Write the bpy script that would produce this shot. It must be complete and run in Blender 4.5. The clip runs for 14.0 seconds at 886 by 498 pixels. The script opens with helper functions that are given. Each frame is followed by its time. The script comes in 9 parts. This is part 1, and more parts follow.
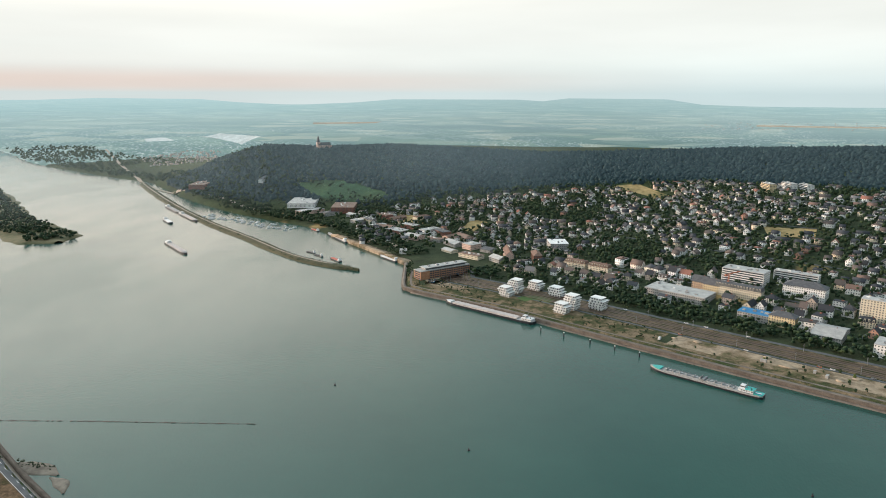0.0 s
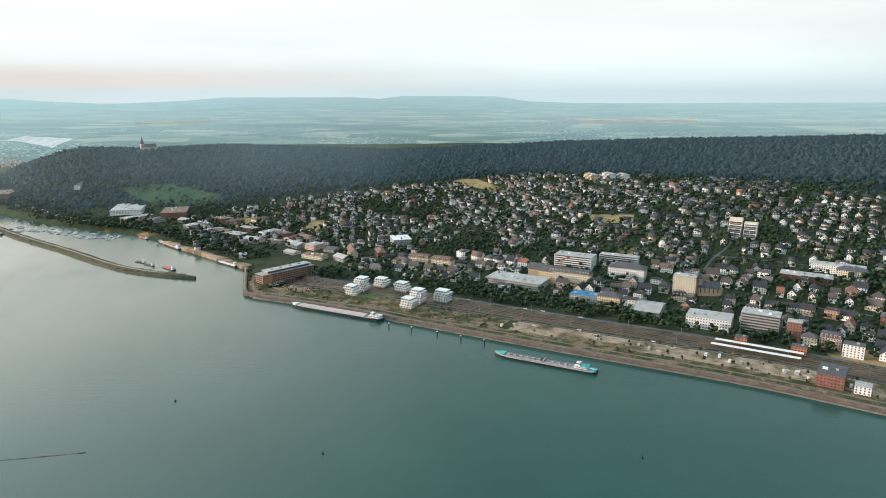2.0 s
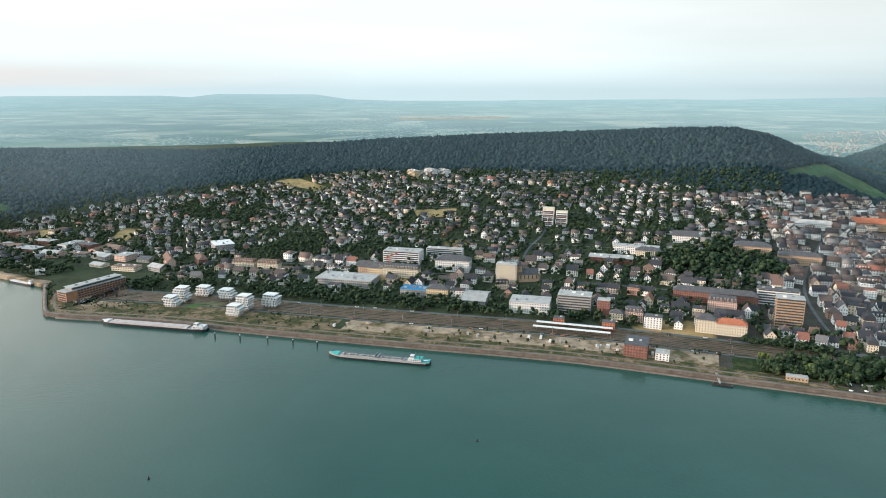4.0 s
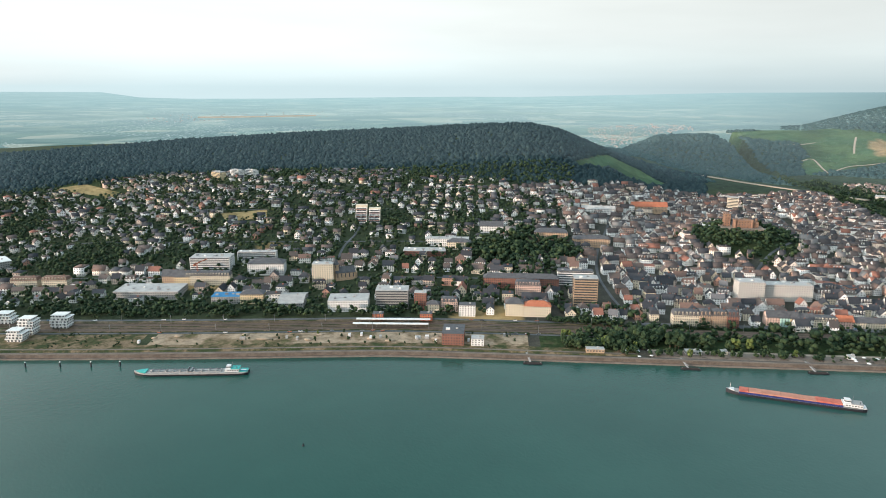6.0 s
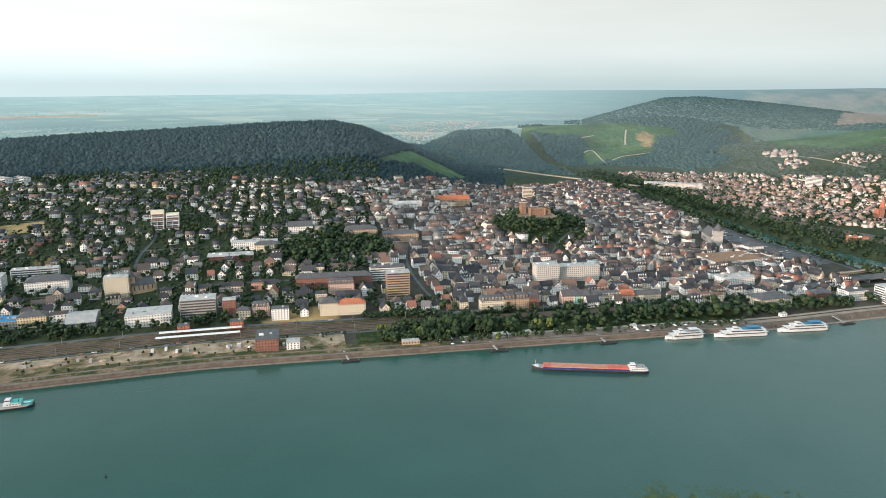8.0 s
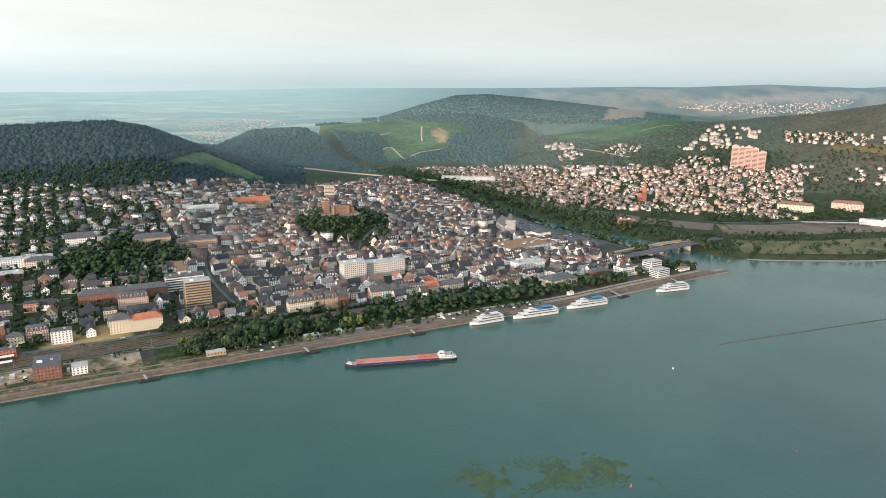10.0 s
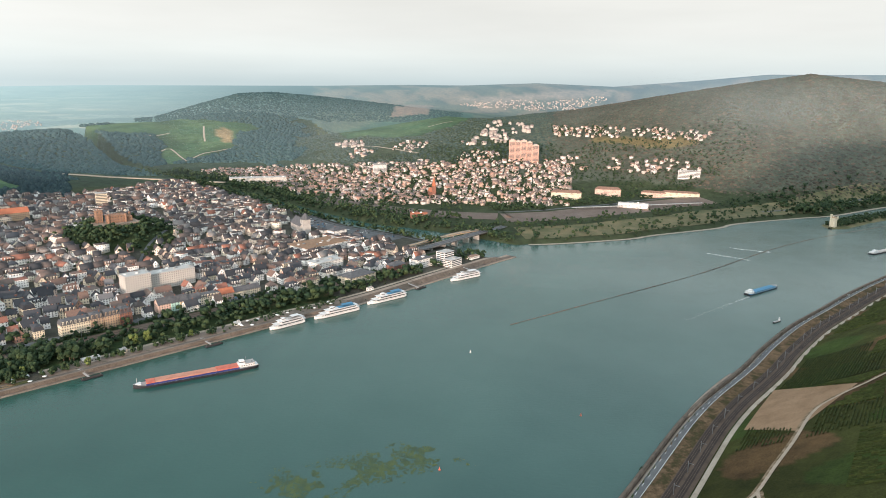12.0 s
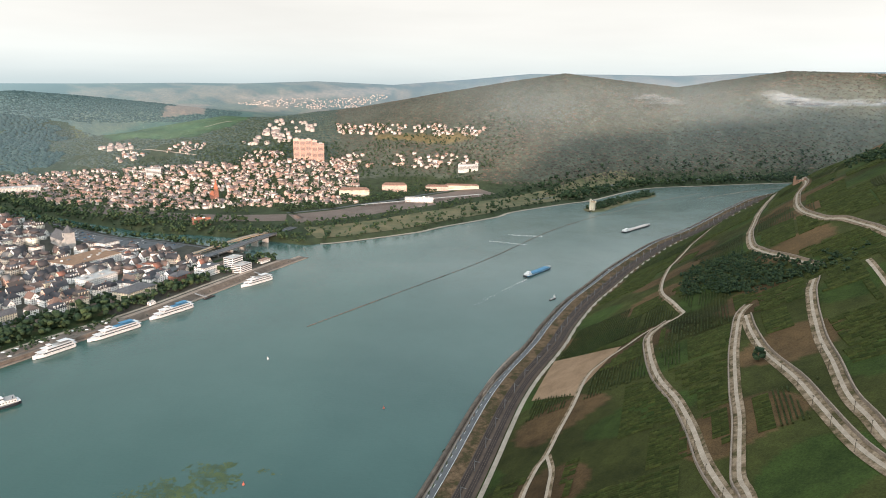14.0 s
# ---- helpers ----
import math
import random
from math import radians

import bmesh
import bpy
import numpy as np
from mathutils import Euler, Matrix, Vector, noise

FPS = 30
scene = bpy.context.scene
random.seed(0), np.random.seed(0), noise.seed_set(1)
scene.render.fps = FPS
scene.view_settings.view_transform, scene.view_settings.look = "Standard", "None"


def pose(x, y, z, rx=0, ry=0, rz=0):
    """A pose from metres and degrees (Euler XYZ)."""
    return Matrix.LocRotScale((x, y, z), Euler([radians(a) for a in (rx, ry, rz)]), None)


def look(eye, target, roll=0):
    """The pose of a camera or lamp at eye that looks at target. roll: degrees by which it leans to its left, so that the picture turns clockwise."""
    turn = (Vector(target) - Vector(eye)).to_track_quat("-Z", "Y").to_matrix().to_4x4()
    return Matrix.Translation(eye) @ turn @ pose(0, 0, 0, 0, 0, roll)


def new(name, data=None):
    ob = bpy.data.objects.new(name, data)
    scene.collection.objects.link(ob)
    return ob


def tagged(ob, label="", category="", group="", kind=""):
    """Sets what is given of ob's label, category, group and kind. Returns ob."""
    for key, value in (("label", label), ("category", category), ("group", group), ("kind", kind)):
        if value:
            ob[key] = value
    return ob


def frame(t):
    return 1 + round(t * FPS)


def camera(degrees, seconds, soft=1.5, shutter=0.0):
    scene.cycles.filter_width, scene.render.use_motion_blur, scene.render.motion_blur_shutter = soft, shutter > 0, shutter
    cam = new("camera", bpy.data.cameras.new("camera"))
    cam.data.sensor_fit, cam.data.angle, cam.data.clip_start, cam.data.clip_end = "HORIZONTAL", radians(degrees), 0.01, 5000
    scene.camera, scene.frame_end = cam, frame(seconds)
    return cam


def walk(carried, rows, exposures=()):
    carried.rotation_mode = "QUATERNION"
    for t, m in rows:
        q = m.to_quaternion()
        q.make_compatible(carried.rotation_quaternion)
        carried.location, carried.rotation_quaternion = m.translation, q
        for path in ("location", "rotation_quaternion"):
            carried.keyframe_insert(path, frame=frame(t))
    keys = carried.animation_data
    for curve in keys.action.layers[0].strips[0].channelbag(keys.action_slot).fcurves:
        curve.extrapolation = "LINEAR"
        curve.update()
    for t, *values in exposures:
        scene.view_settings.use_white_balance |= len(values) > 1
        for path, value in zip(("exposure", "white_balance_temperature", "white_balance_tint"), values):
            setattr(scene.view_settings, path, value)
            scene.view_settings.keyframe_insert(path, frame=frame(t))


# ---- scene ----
EYE = 265.0
cam = camera(65.18, 14.0, soft=0.95)
# seconds, bearing (degrees to the left), pitch, roll: the camera hovers and turns
TURNS = [
    (0.0, 0.000, -12.684, 0.175), (0.5, -3.154, -12.711, 0.117), (1.0, -6.416, -12.756, 0.081), (1.5, -9.755, -12.804, 0.058),
    (2.0, -13.168, -12.848, 0.044), (2.5, -16.659, -12.888, 0.037), (3.0, -20.236, -12.924, 0.037), (4.0, -27.648, -12.995, 0.058),
    (5.0, -35.348, -13.072, 0.099), (5.5, -39.270, -13.112, 0.124), (6.0, -43.220, -13.152, 0.150), (6.5, -47.187, -13.190, 0.177),
    (7.0, -51.165, -13.226, 0.207), (7.5, -55.154, -13.257, 0.239), (8.0, -59.159, -13.284, 0.276), (9.0, -67.259, -13.324, 0.370),
    (10.0, -75.546, -13.350, 0.493), (10.5, -79.770, -13.357, 0.561), (11.0, -84.042, -13.359, 0.626), (11.5, -88.346, -13.356, 0.682),
    (12.0, -92.665, -13.345, 0.723), (12.5, -96.984, -13.327, 0.744), (13.0, -101.307, -13.302, 0.749), (13.5, -105.672, -13.278, 0.752),
    (14.0, -110.183, -13.269, 0.785),
]


def hover(yaw, pitch, roll):
    eye = Vector((0.0, 0.0, EYE))
    a, b = radians(yaw), radians(pitch)
    ahead = Vector((-math.sin(a) * math.cos(b), math.cos(a) * math.cos(b), math.sin(b)))
    return look(eye, eye + ahead, roll)


# the picture grows a little brighter and warmer as the lit bank comes into view
walk(cam, [(t, hover(y, p, r)) for t, y, p, r in TURNS],
     [(0.0, -0.13, 6350, 9), (3.0, 0.01, 6000, 8), (7.0, 0.06, 6170, 8), (11.0, 0.10, 6330, 11), (14.0, 0.29, 6500, 14)])

# ---- sky and sun ----
SUN_BEARING, SUN_HEIGHT = -75.0, 6.0   # degrees: bearing clockwise from +y, height over the horizon
world = bpy.data.worlds.new("morning_sky")
scene.world = world
world.use_nodes = True
wn, wl = world.node_tree.nodes, world.node_tree.links
wn.clear()
w_out = wn.new("ShaderNodeOutputWorld")
w_bg = wn.new("ShaderNodeBackground")
w_sky = wn.new("ShaderNodeTexSky")
w_sky.sky_type, w_sky.sun_disc = "NISHITA", False
w_sky.sun_elevation, w_sky.sun_rotation = radians(SUN_HEIGHT), radians(SUN_BEARING)
w_sky.air_density, w_sky.dust_density, w_sky.ozone_density = 1.0, 2.0, 1.5
# a thin high overcast: a soft veil over the clear sky, rosy low in the east
w_co = wn.new("ShaderNodeTexCoord")
w_sep = wn.new("ShaderNodeSeparateXYZ")
wl.new(w_co.outputs["Generated"], w_sep.inputs[0])
w_ramp = wn.new("ShaderNodeValToRGB")
wl.new(w_sep.outputs["Z"], w_ramp.inputs[0])
cr = w_ramp.color_ramp
cr.elements[0].position, cr.elements[0].color = 0.0, (0.70, 0.83, 0.83, 1)
cr.elements[1].position, cr.elements[1].color = 1.0, (0.62, 0.85, 1.02, 1)
for p, c in ((0.015, (0.83, 0.93, 0.91)), (0.04, (0.96, 1.02, 0.97)), (0.07, (1.0, 1.02, 0.96)), (0.13, (1.01, 1.01, 0.935)), (0.22, (0.95, 1.0, 0.96)), (0.5, (0.80, 0.98, 1.06))):
    cr.elements.new(p).color = (*c, 1)
# rosy band low in the east
w_dot = wn.new("ShaderNodeVectorMath")
w_dot.operation = "DOT_PRODUCT"
wl.new(w_co.outputs["Generated"], w_dot.inputs[0])
w_dot.inputs[1].default_value = (math.sin(radians(-50)), math.cos(radians(-50)), 0)
w_east = wn.new("ShaderNodeMapRange")
w_east.interpolation_type = "SMOOTHSTEP"
wl.new(w_dot.outputs["Value"], w_east.inputs["Value"])
w_east.inputs["From Min"].default_value, w_east.inputs["From Max"].default_value = 0.25, 1.0
w_band = wn.new("ShaderNodeValToRGB")
wl.new(w_sep.outputs["Z"], w_band.inputs[0])
bd = w_band.color_ramp
bd.elements[0].position, bd.elements[0].color = 0.0, (0.2, 0.2, 0.2, 1)
bd.elements[1].position, bd.elements[1].color = 0.4, (0, 0, 0, 1)
for p, v in ((0.006, 0.75), (0.018, 0.85), (0.034, 0.30), (0.06, 0.12), (0.12, 0.05)):
    bd.elements.new(p).color = (v, v, v, 1)
w_amt = wn.new("ShaderNodeMath")
w_amt.operation = "MULTIPLY"
wl.new(w_east.outputs[0], w_amt.inputs[0])
wl.new(w_band.outputs[0], w_amt.inputs[1])
w_rose = wn.new("ShaderNodeMix")
w_rose.data_type = "RGBA"
wl.new(w_amt.outputs[0], w_rose.inputs["Factor"])
wl.new(w_ramp.outputs[0], w_rose.inputs["A"])
w_rose.inputs["B"].default_value = (0.90, 0.72, 0.63, 1)
# streaks of thin cloud
w_map = wn.new("ShaderNodeMapping")
w_map.inputs["Scale"].default_value = (1.2, 1.2, 9.0)
wl.new(w_co.outputs["Generated"], w_map.inputs[0])
w_noise = wn.new("ShaderNodeTexNoise")
w_noise.inputs["Scale"].default_value, w_noise.inputs["Detail"].default_value = 1.6, 5.0
wl.new(w_map.outputs[0], w_noise.inputs["Vector"])
w_mr = wn.new("ShaderNodeMapRange")
wl.new(w_noise.outputs[0], w_mr.inputs["Value"])
w_mr.inputs["From Min"].default_value, w_mr.inputs["From Max"].default_value = 0.3, 0.7
w_mr.inputs["To Min"].default_value, w_mr.inputs["To Max"].default_value = 0.93, 1.06
w_cl = wn.new("ShaderNodeVectorMath")
w_cl.operation = "SCALE"
wl.new(w_rose.outputs["Result"], w_cl.inputs[0])
wl.new(w_mr.outputs[0], w_cl.inputs["Scale"])
w_mix = wn.new("ShaderNodeMix")
w_mix.data_type = "RGBA"
w_skd = wn.new("ShaderNodeVectorMath")
w_skd.operation = "SCALE"
wl.new(w_sky.outputs[0], w_skd.inputs[0])
w_skd.inputs["Scale"].default_value = 0.10
w_mix.inputs["Factor"].default_value = 0.95
wl.new(w_skd.outputs[0], w_mix.inputs["A"])
wl.new(w_cl.outputs[0], w_mix.inputs["B"])
# the veil glows towards the low sun
w_sun = wn.new("ShaderNodeVectorMath")
w_sun.operation = "DOT_PRODUCT"
wl.new(w_co.outputs["Generated"], w_sun.inputs[0])
w_sun.inputs[1].default_value = (math.sin(radians(-58)) * 0.93, math.cos(radians(-58)) * 0.93, 0.36)
w_glow = wn.new("ShaderNodeMapRange")
w_glow.interpolation_type = "SMOOTHSTEP"
wl.new(w_sun.outputs["Value"], w_glow.inputs["Value"])
w_glow.inputs["From Min"].default_value, w_glow.inputs["From Max"].default_value = 0.22, 1.0
w_glow.inputs["To Min"].default_value, w_glow.inputs["To Max"].default_value = 0.0, 1.9
w_glown = wn.new("ShaderNodeVectorMath")
w_glown.operation = "SCALE"
wl.new(w_mix.outputs["Result"], w_glown.inputs[0])
w_high = wn.new("ShaderNodeMapRange")
w_high.interpolation_type = "SMOOTHSTEP"
wl.new(w_sep.outputs["Z"], w_high.inputs["Value"])
w_high.inputs["From Min"].default_value, w_high.inputs["From Max"].default_value = 0.08, 0.24
w_boost = wn.new("ShaderNodeMath")
w_boost.operation = "MULTIPLY_ADD"
wl.new(w_glow.outputs[0], w_boost.inputs[0])
wl.new(w_high.outputs[0], w_boost.inputs[1])
w_boost.inputs[2].default_value = 1.0
# a clear sky is deepest at right angles to the sun
w_dir = wn.new("ShaderNodeVectorMath")
w_dir.operation = "DOT_PRODUCT"
wl.new(w_co.outputs["Generated"], w_dir.inputs[0])
w_dir.inputs[1].default_value = (math.sin(radians(SUN_BEARING)), math.cos(radians(SUN_BEARING)), 0.1)
w_abs = wn.new("ShaderNodeMath")
w_abs.operation = "ABSOLUTE"
wl.new(w_dir.outputs["Value"], w_abs.inputs[0])
w_side = wn.new("ShaderNodeMapRange")
w_side.interpolation_type = "SMOOTHSTEP"
wl.new(w_abs.outputs[0], w_side.inputs["Value"])
w_side.inputs["From Min"].default_value, w_side.inputs["From Max"].default_value = 0.0, 0.9
w_side.inputs["To Min"].default_value, w_side.inputs["To Max"].default_value = 0.34, 0.0
w_deep = wn.new("ShaderNodeMapRange")
w_deep.interpolation_type = "SMOOTHSTEP"
wl.new(w_sep.outputs["Z"], w_deep.inputs["Value"])
w_deep.inputs["From Min"].default_value, w_deep.inputs["From Max"].default_value = 0.12, 0.45
w_sink = wn.new("ShaderNodeMath")
w_sink.operation = "MULTIPLY"
wl.new(w_side.outputs[0], w_sink.inputs[0])
wl.new(w_deep.outputs[0], w_sink.inputs[1])
w_tot = wn.new("ShaderNodeMath")
w_tot.operation = "SUBTRACT"
wl.new(w_boost.outputs[0], w_tot.inputs[0])
wl.new(w_sink.outputs[0], w_tot.inputs[1])
# and duller low in the west
w_west = wn.new("ShaderNodeMapRange")
w_west.interpolation_type = "SMOOTHSTEP"
wl.new(w_dir.outputs["Value"], w_west.inputs["Value"])
w_west.inputs["From Min"].default_value, w_west.inputs["From Max"].default_value = -1.0, -0.3
w_west.inputs["To Min"].default_value, w_west.inputs["To Max"].default_value = 0.74, 1.0
w_all = wn.new("ShaderNodeMath")
w_all.operation = "MULTIPLY"
wl.new(w_tot.outputs[0], w_all.inputs[0])
wl.new(w_west.outputs[0], w_all.inputs[1])
wl.new(w_all.outputs[0], w_glown.inputs["Scale"])
# that glow is warm
w_warm = wn.new("ShaderNodeMix")
w_warm.data_type, w_warm.blend_type = "RGBA", "MULTIPLY"
w_gl = wn.new("ShaderNodeMath")
w_gl.operation, w_gl.use_clamp = "MULTIPLY", True
wl.new(w_glow.outputs[0], w_gl.inputs[0])
wl.new(w_high.outputs[0], w_gl.inputs[1])
wl.new(w_gl.outputs[0], w_warm.inputs["Factor"])
wl.new(w_glown.outputs[0], w_warm.inputs["A"])
w_warm.inputs["B"].default_value = (1.06, 0.90, 0.80, 1)
wl.new(w_warm.outputs["Result"], w_bg.inputs["Color"])
w_bg.inputs["Strength"].default_value = 1.06
wl.new(w_bg.outputs[0], w_out.inputs[0])

sun = new("sun", bpy.data.lights.new("sun", "SUN"))
sun.data.energy, sun.data.angle, sun.data.color = 4.8, radians(2.0), (1.0, 0.73, 0.56)
sb, sh = radians(SUN_BEARING), radians(SUN_HEIGHT)
sun.matrix_world = look((0, 0, 900), Vector((0, 0, 900)) - Vector((math.sin(sb) * math.cos(sh), math.cos(sb) * math.cos(sh), math.sin(sh))))

# ---- materials ----
def nodes_of(name):
    m = bpy.data.materials.new(name)
    m.use_nodes = True
    n, l = m.node_tree.nodes, m.node_tree.links
    return m, n, l, n["Principled BSDF"]


def link_noise(n, l, scale, detail=4.0, rough=0.6, coords="Object", stretch=None):
    co = n.new("ShaderNodeTexCoord")
    tex = n.new("ShaderNodeTexNoise")
    tex.inputs["Scale"].default_value, tex.inputs["Detail"].default_value, tex.inputs["Roughness"].default_value = scale, detail, rough
    if coords == "World":
        geo = n.new("ShaderNodeNewGeometry")
        src = geo.outputs["Position"]
    else:
        src = co.outputs[coords]
    if stretch:
        mp = n.new("ShaderNodeMapping")
        mp.inputs["Scale"].default_value = stretch
        l.new(src, mp.inputs[0])
        src = mp.outputs[0]
    l.new(src, tex.inputs["Vector"])
    return tex.outputs["Fac"]


def ramp(n, l, src, stops):
    r = n.new("ShaderNodeValToRGB")
    e = r.color_ramp.elements
    e[0].position, e[0].color = stops[0][0], (*stops[0][1], 1)
    e[1].position, e[1].color = stops[-1][0], (*stops[-1][1], 1)
    for p, c in stops[1:-1]:
        e.new(p).color = (*c, 1)
    l.new(src, r.inputs[0])
    return r.outputs[0]


def mix(n, l, fac, a, b, how="MIX"):
    m = n.new("ShaderNodeMix")
    m.data_type, m.blend_type = "RGBA", how
    for sock, v in ((m.inputs["Factor"], fac), (m.inputs["A"], a), (m.inputs["B"], b)):
        if isinstance(v, (int, float)):
            sock.default_value = v
        elif isinstance(v, tuple):
            sock.default_value = (*v, 1)
        else:
            l.new(v, sock)
    return m.outputs["Result"]


def bump(n, l, bsdf, src, strength, dist):
    b = n.new("ShaderNodeBump")
    b.inputs["Strength"].default_value, b.inputs["Distance"].default_value = strength, dist
    l.new(src, b.inputs["Height"])
    l.new(b.outputs[0], bsdf.inputs["Normal"])


def surface(name, dark, light, scale=0.5, rough=0.85, fine=8.0, relief=0.3, depth=0.05, metal=0.0, coords="World", stretch=None, spec=0.3):
    """A plain weathered surface: two scales of variation between two colours, with a fine relief."""
    m, n, l, b = nodes_of(name)
    big = link_noise(n, l, scale, 4, 0.6, coords, stretch)
    small = link_noise(n, l, fine, 3, 0.7, coords, stretch)
    c = ramp(n, l, big, [(0.3, dark), (0.7, light)])
    g = ramp(n, l, small, [(0.25, (0.72, 0.72, 0.72)), (0.75, (1.15, 1.15, 1.15))])
    l.new(mix(n, l, 1.0, c, g, "MULTIPLY"), b.inputs["Base Color"])
    b.inputs["Roughness"].default_value, b.inputs["Metallic"].default_value = rough, metal
    b.inputs["Specular IOR Level"].default_value = spec
    if relief:
        bump(n, l, b, small, relief, depth)
    return m


def varied(name, stops, island=False, scale=0.6, rough=0.85, relief=0.2, spec=0.25):
    """A colour picked for each object (or loose piece) from a ramp, with weathering on it."""
    m, n, l, b = nodes_of(name)
    if island:
        src = n.new("ShaderNodeNewGeometry").outputs["Random Per Island"]
    else:
        src = n.new("ShaderNodeObjectInfo").outputs["Random"]
    r = n.new("ShaderNodeValToRGB")
    r.color_ramp.interpolation = "CONSTANT"
    e = r.color_ramp.elements
    e[0].position, e[0].color = stops[0][0], (*stops[0][1], 1)
    e[1].position, e[1].color = stops[-1][0], (*stops[-1][1], 1)
    for p, c in stops[1:-1]:
        e.new(p).color = (*c, 1)
    l.new(src, r.inputs[0])
    big = link_noise(n, l, scale, 4, 0.65, "World")
    g = ramp(n, l, big, [(0.25, (0.78, 0.78, 0.78)), (0.75, (1.1, 1.1, 1.1))])
    l.new(mix(n, l, 1.0, r.outputs[0], g, "MULTIPLY"), b.inputs["Base Color"])
    b.inputs["Roughness"].default_value = rough
    b.inputs["Specular IOR Level"].default_value = spec
    if relief:
        bump(n, l, b, big, relief, 0.1)
    return m


WALLS = [(0.0, (0.88, 0.88, 0.86)), (0.30, (0.84, 0.81, 0.76)), (0.48, (0.90, 0.90, 0.90)), (0.60, (0.64, 0.56, 0.43)), (0.70, (0.72, 0.64, 0.50)),
         (0.77, (0.62, 0.50, 0.42)), (0.83, (0.74, 0.73, 0.71)), (0.92, (0.42, 0.25, 0.19)), (0.95, (0.50, 0.49, 0.47))]
ROOFS = [(0.0, (0.036, 0.039, 0.046)), (0.32, (0.055, 0.058, 0.066)), (0.56, (0.075, 0.066, 0.062)), (0.70, (0.115, 0.092, 0.083)), (0.84, (0.17, 0.112, 0.092)),
         (0.92, (0.25, 0.115, 0.085)), (0.965, (0.15, 0.15, 0.155))]
mat_wall = varied("plaster_wall", WALLS)
mat_roof = varied("tiled_roof", ROOFS, rough=0.7)
mat_wall_far = varied("plaster_wall_far", WALLS, island=True)
OLD_WALLS = [(0.0, (0.90, 0.87, 0.82)), (0.30, (0.88, 0.77, 0.68)), (0.50, (0.90, 0.90, 0.88)), (0.68, (0.78, 0.64, 0.52)), (0.80, (0.82, 0.76, 0.64)), (0.90, (0.66, 0.65, 0.64)), (0.95, (0.52, 0.34, 0.27))]
OLD_ROOFS = [(0.0, (0.078, 0.066, 0.064)), (0.24, (0.125, 0.097, 0.087)), (0.46, (0.058, 0.057, 0.061)), (0.64, (0.165, 0.112, 0.092)), (0.80, (0.21, 0.195, 0.185)), (0.88, (0.09, 0.09, 0.098)), (0.94, (0.27, 0.12, 0.085))]
mat_wall_old = varied("old_town_plaster", OLD_WALLS, island=True)
mat_roof_old = varied("old_town_roof", OLD_ROOFS, island=True, rough=0.7)
mat_roof_far = varied("tiled_roof_far", ROOFS, island=True, rough=0.7)
# glass colour lightened for the sky it would mirror
mat_glass = surface("window_glass", (0.05, 0.058, 0.065), (0.11, 0.12, 0.13), rough=0.15, relief=0, spec=0.6)
mat_brick = surface("red_brick", (0.19, 0.082, 0.060), (0.30, 0.145, 0.105), 0.3)
mat_ochre = surface("ochre_sandstone", (0.42, 0.29, 0.19), (0.54, 0.40, 0.28), 0.3)
mat_white = surface("white_render", (0.70, 0.70, 0.68), (0.84, 0.84, 0.82), 0.2, relief=0.05)
mat_cream = surface("cream_render", (0.62, 0.55, 0.42), (0.74, 0.67, 0.53), 0.2, relief=0.05)
mat_grey = surface("grey_concrete", (0.30, 0.30, 0.29), (0.44, 0.43, 0.41), 0.2)
mat_slate = surface("slate_roof", (0.06, 0.063, 0.07), (0.12, 0.12, 0.125), 0.3, rough=0.6)
mat_redtile = surface("red_tile_roof", (0.34, 0.11, 0.06), (0.48, 0.18, 0.10), 0.4)
mat_flatroof = surface("gravel_flat_roof", (0.34, 0.34, 0.33), (0.52, 0.51, 0.49), 0.15)
mat_stone = surface("quay_stone", (0.085, 0.066, 0.052), (0.165, 0.132, 0.105), 0.15, fine=1.2, relief=0.6, depth=0.2)
mat_paving = surface("promenade_paving", (0.12, 0.10, 0.085), (0.21, 0.18, 0.15), 0.08, fine=0.8)
mat_asphalt = surface("asphalt", (0.075, 0.08, 0.085), (0.13, 0.135, 0.14), 0.1)
mat_track = surface("railway_ballast", (0.070, 0.053, 0.042), (0.135, 0.102, 0.08), 0.08, fine=1.5)
mat_dirt = surface("bare_soil", (0.25, 0.19, 0.13), (0.42, 0.34, 0.25), 0.03, fine=0.4)
mat_gravel = surface("gravel_path", (0.26, 0.215, 0.17), (0.40, 0.345, 0.28), 0.1, fine=1.0)
mat_lawn = surface("lawn", (0.05, 0.10, 0.025), (0.11, 0.17, 0.05), 0.05, fine=0.6)
mat_bark = surface("bark", (0.06, 0.045, 0.03), (0.13, 0.10, 0.07), 1.0)
mat_steel = surface("grey_steel", (0.22, 0.23, 0.24), (0.34, 0.35, 0.36), 0.5, rough=0.5, metal=0.6)
mat_hull_dark = surface("dark_hull_paint", (0.018, 0.02, 0.026), (0.035, 0.038, 0.045), 0.1, rough=0.45)
mat_ship_white = surface("white_ship_paint", (0.60, 0.61, 0.61), (0.73, 0.73, 0.73), 0.2, rough=0.4, relief=0)


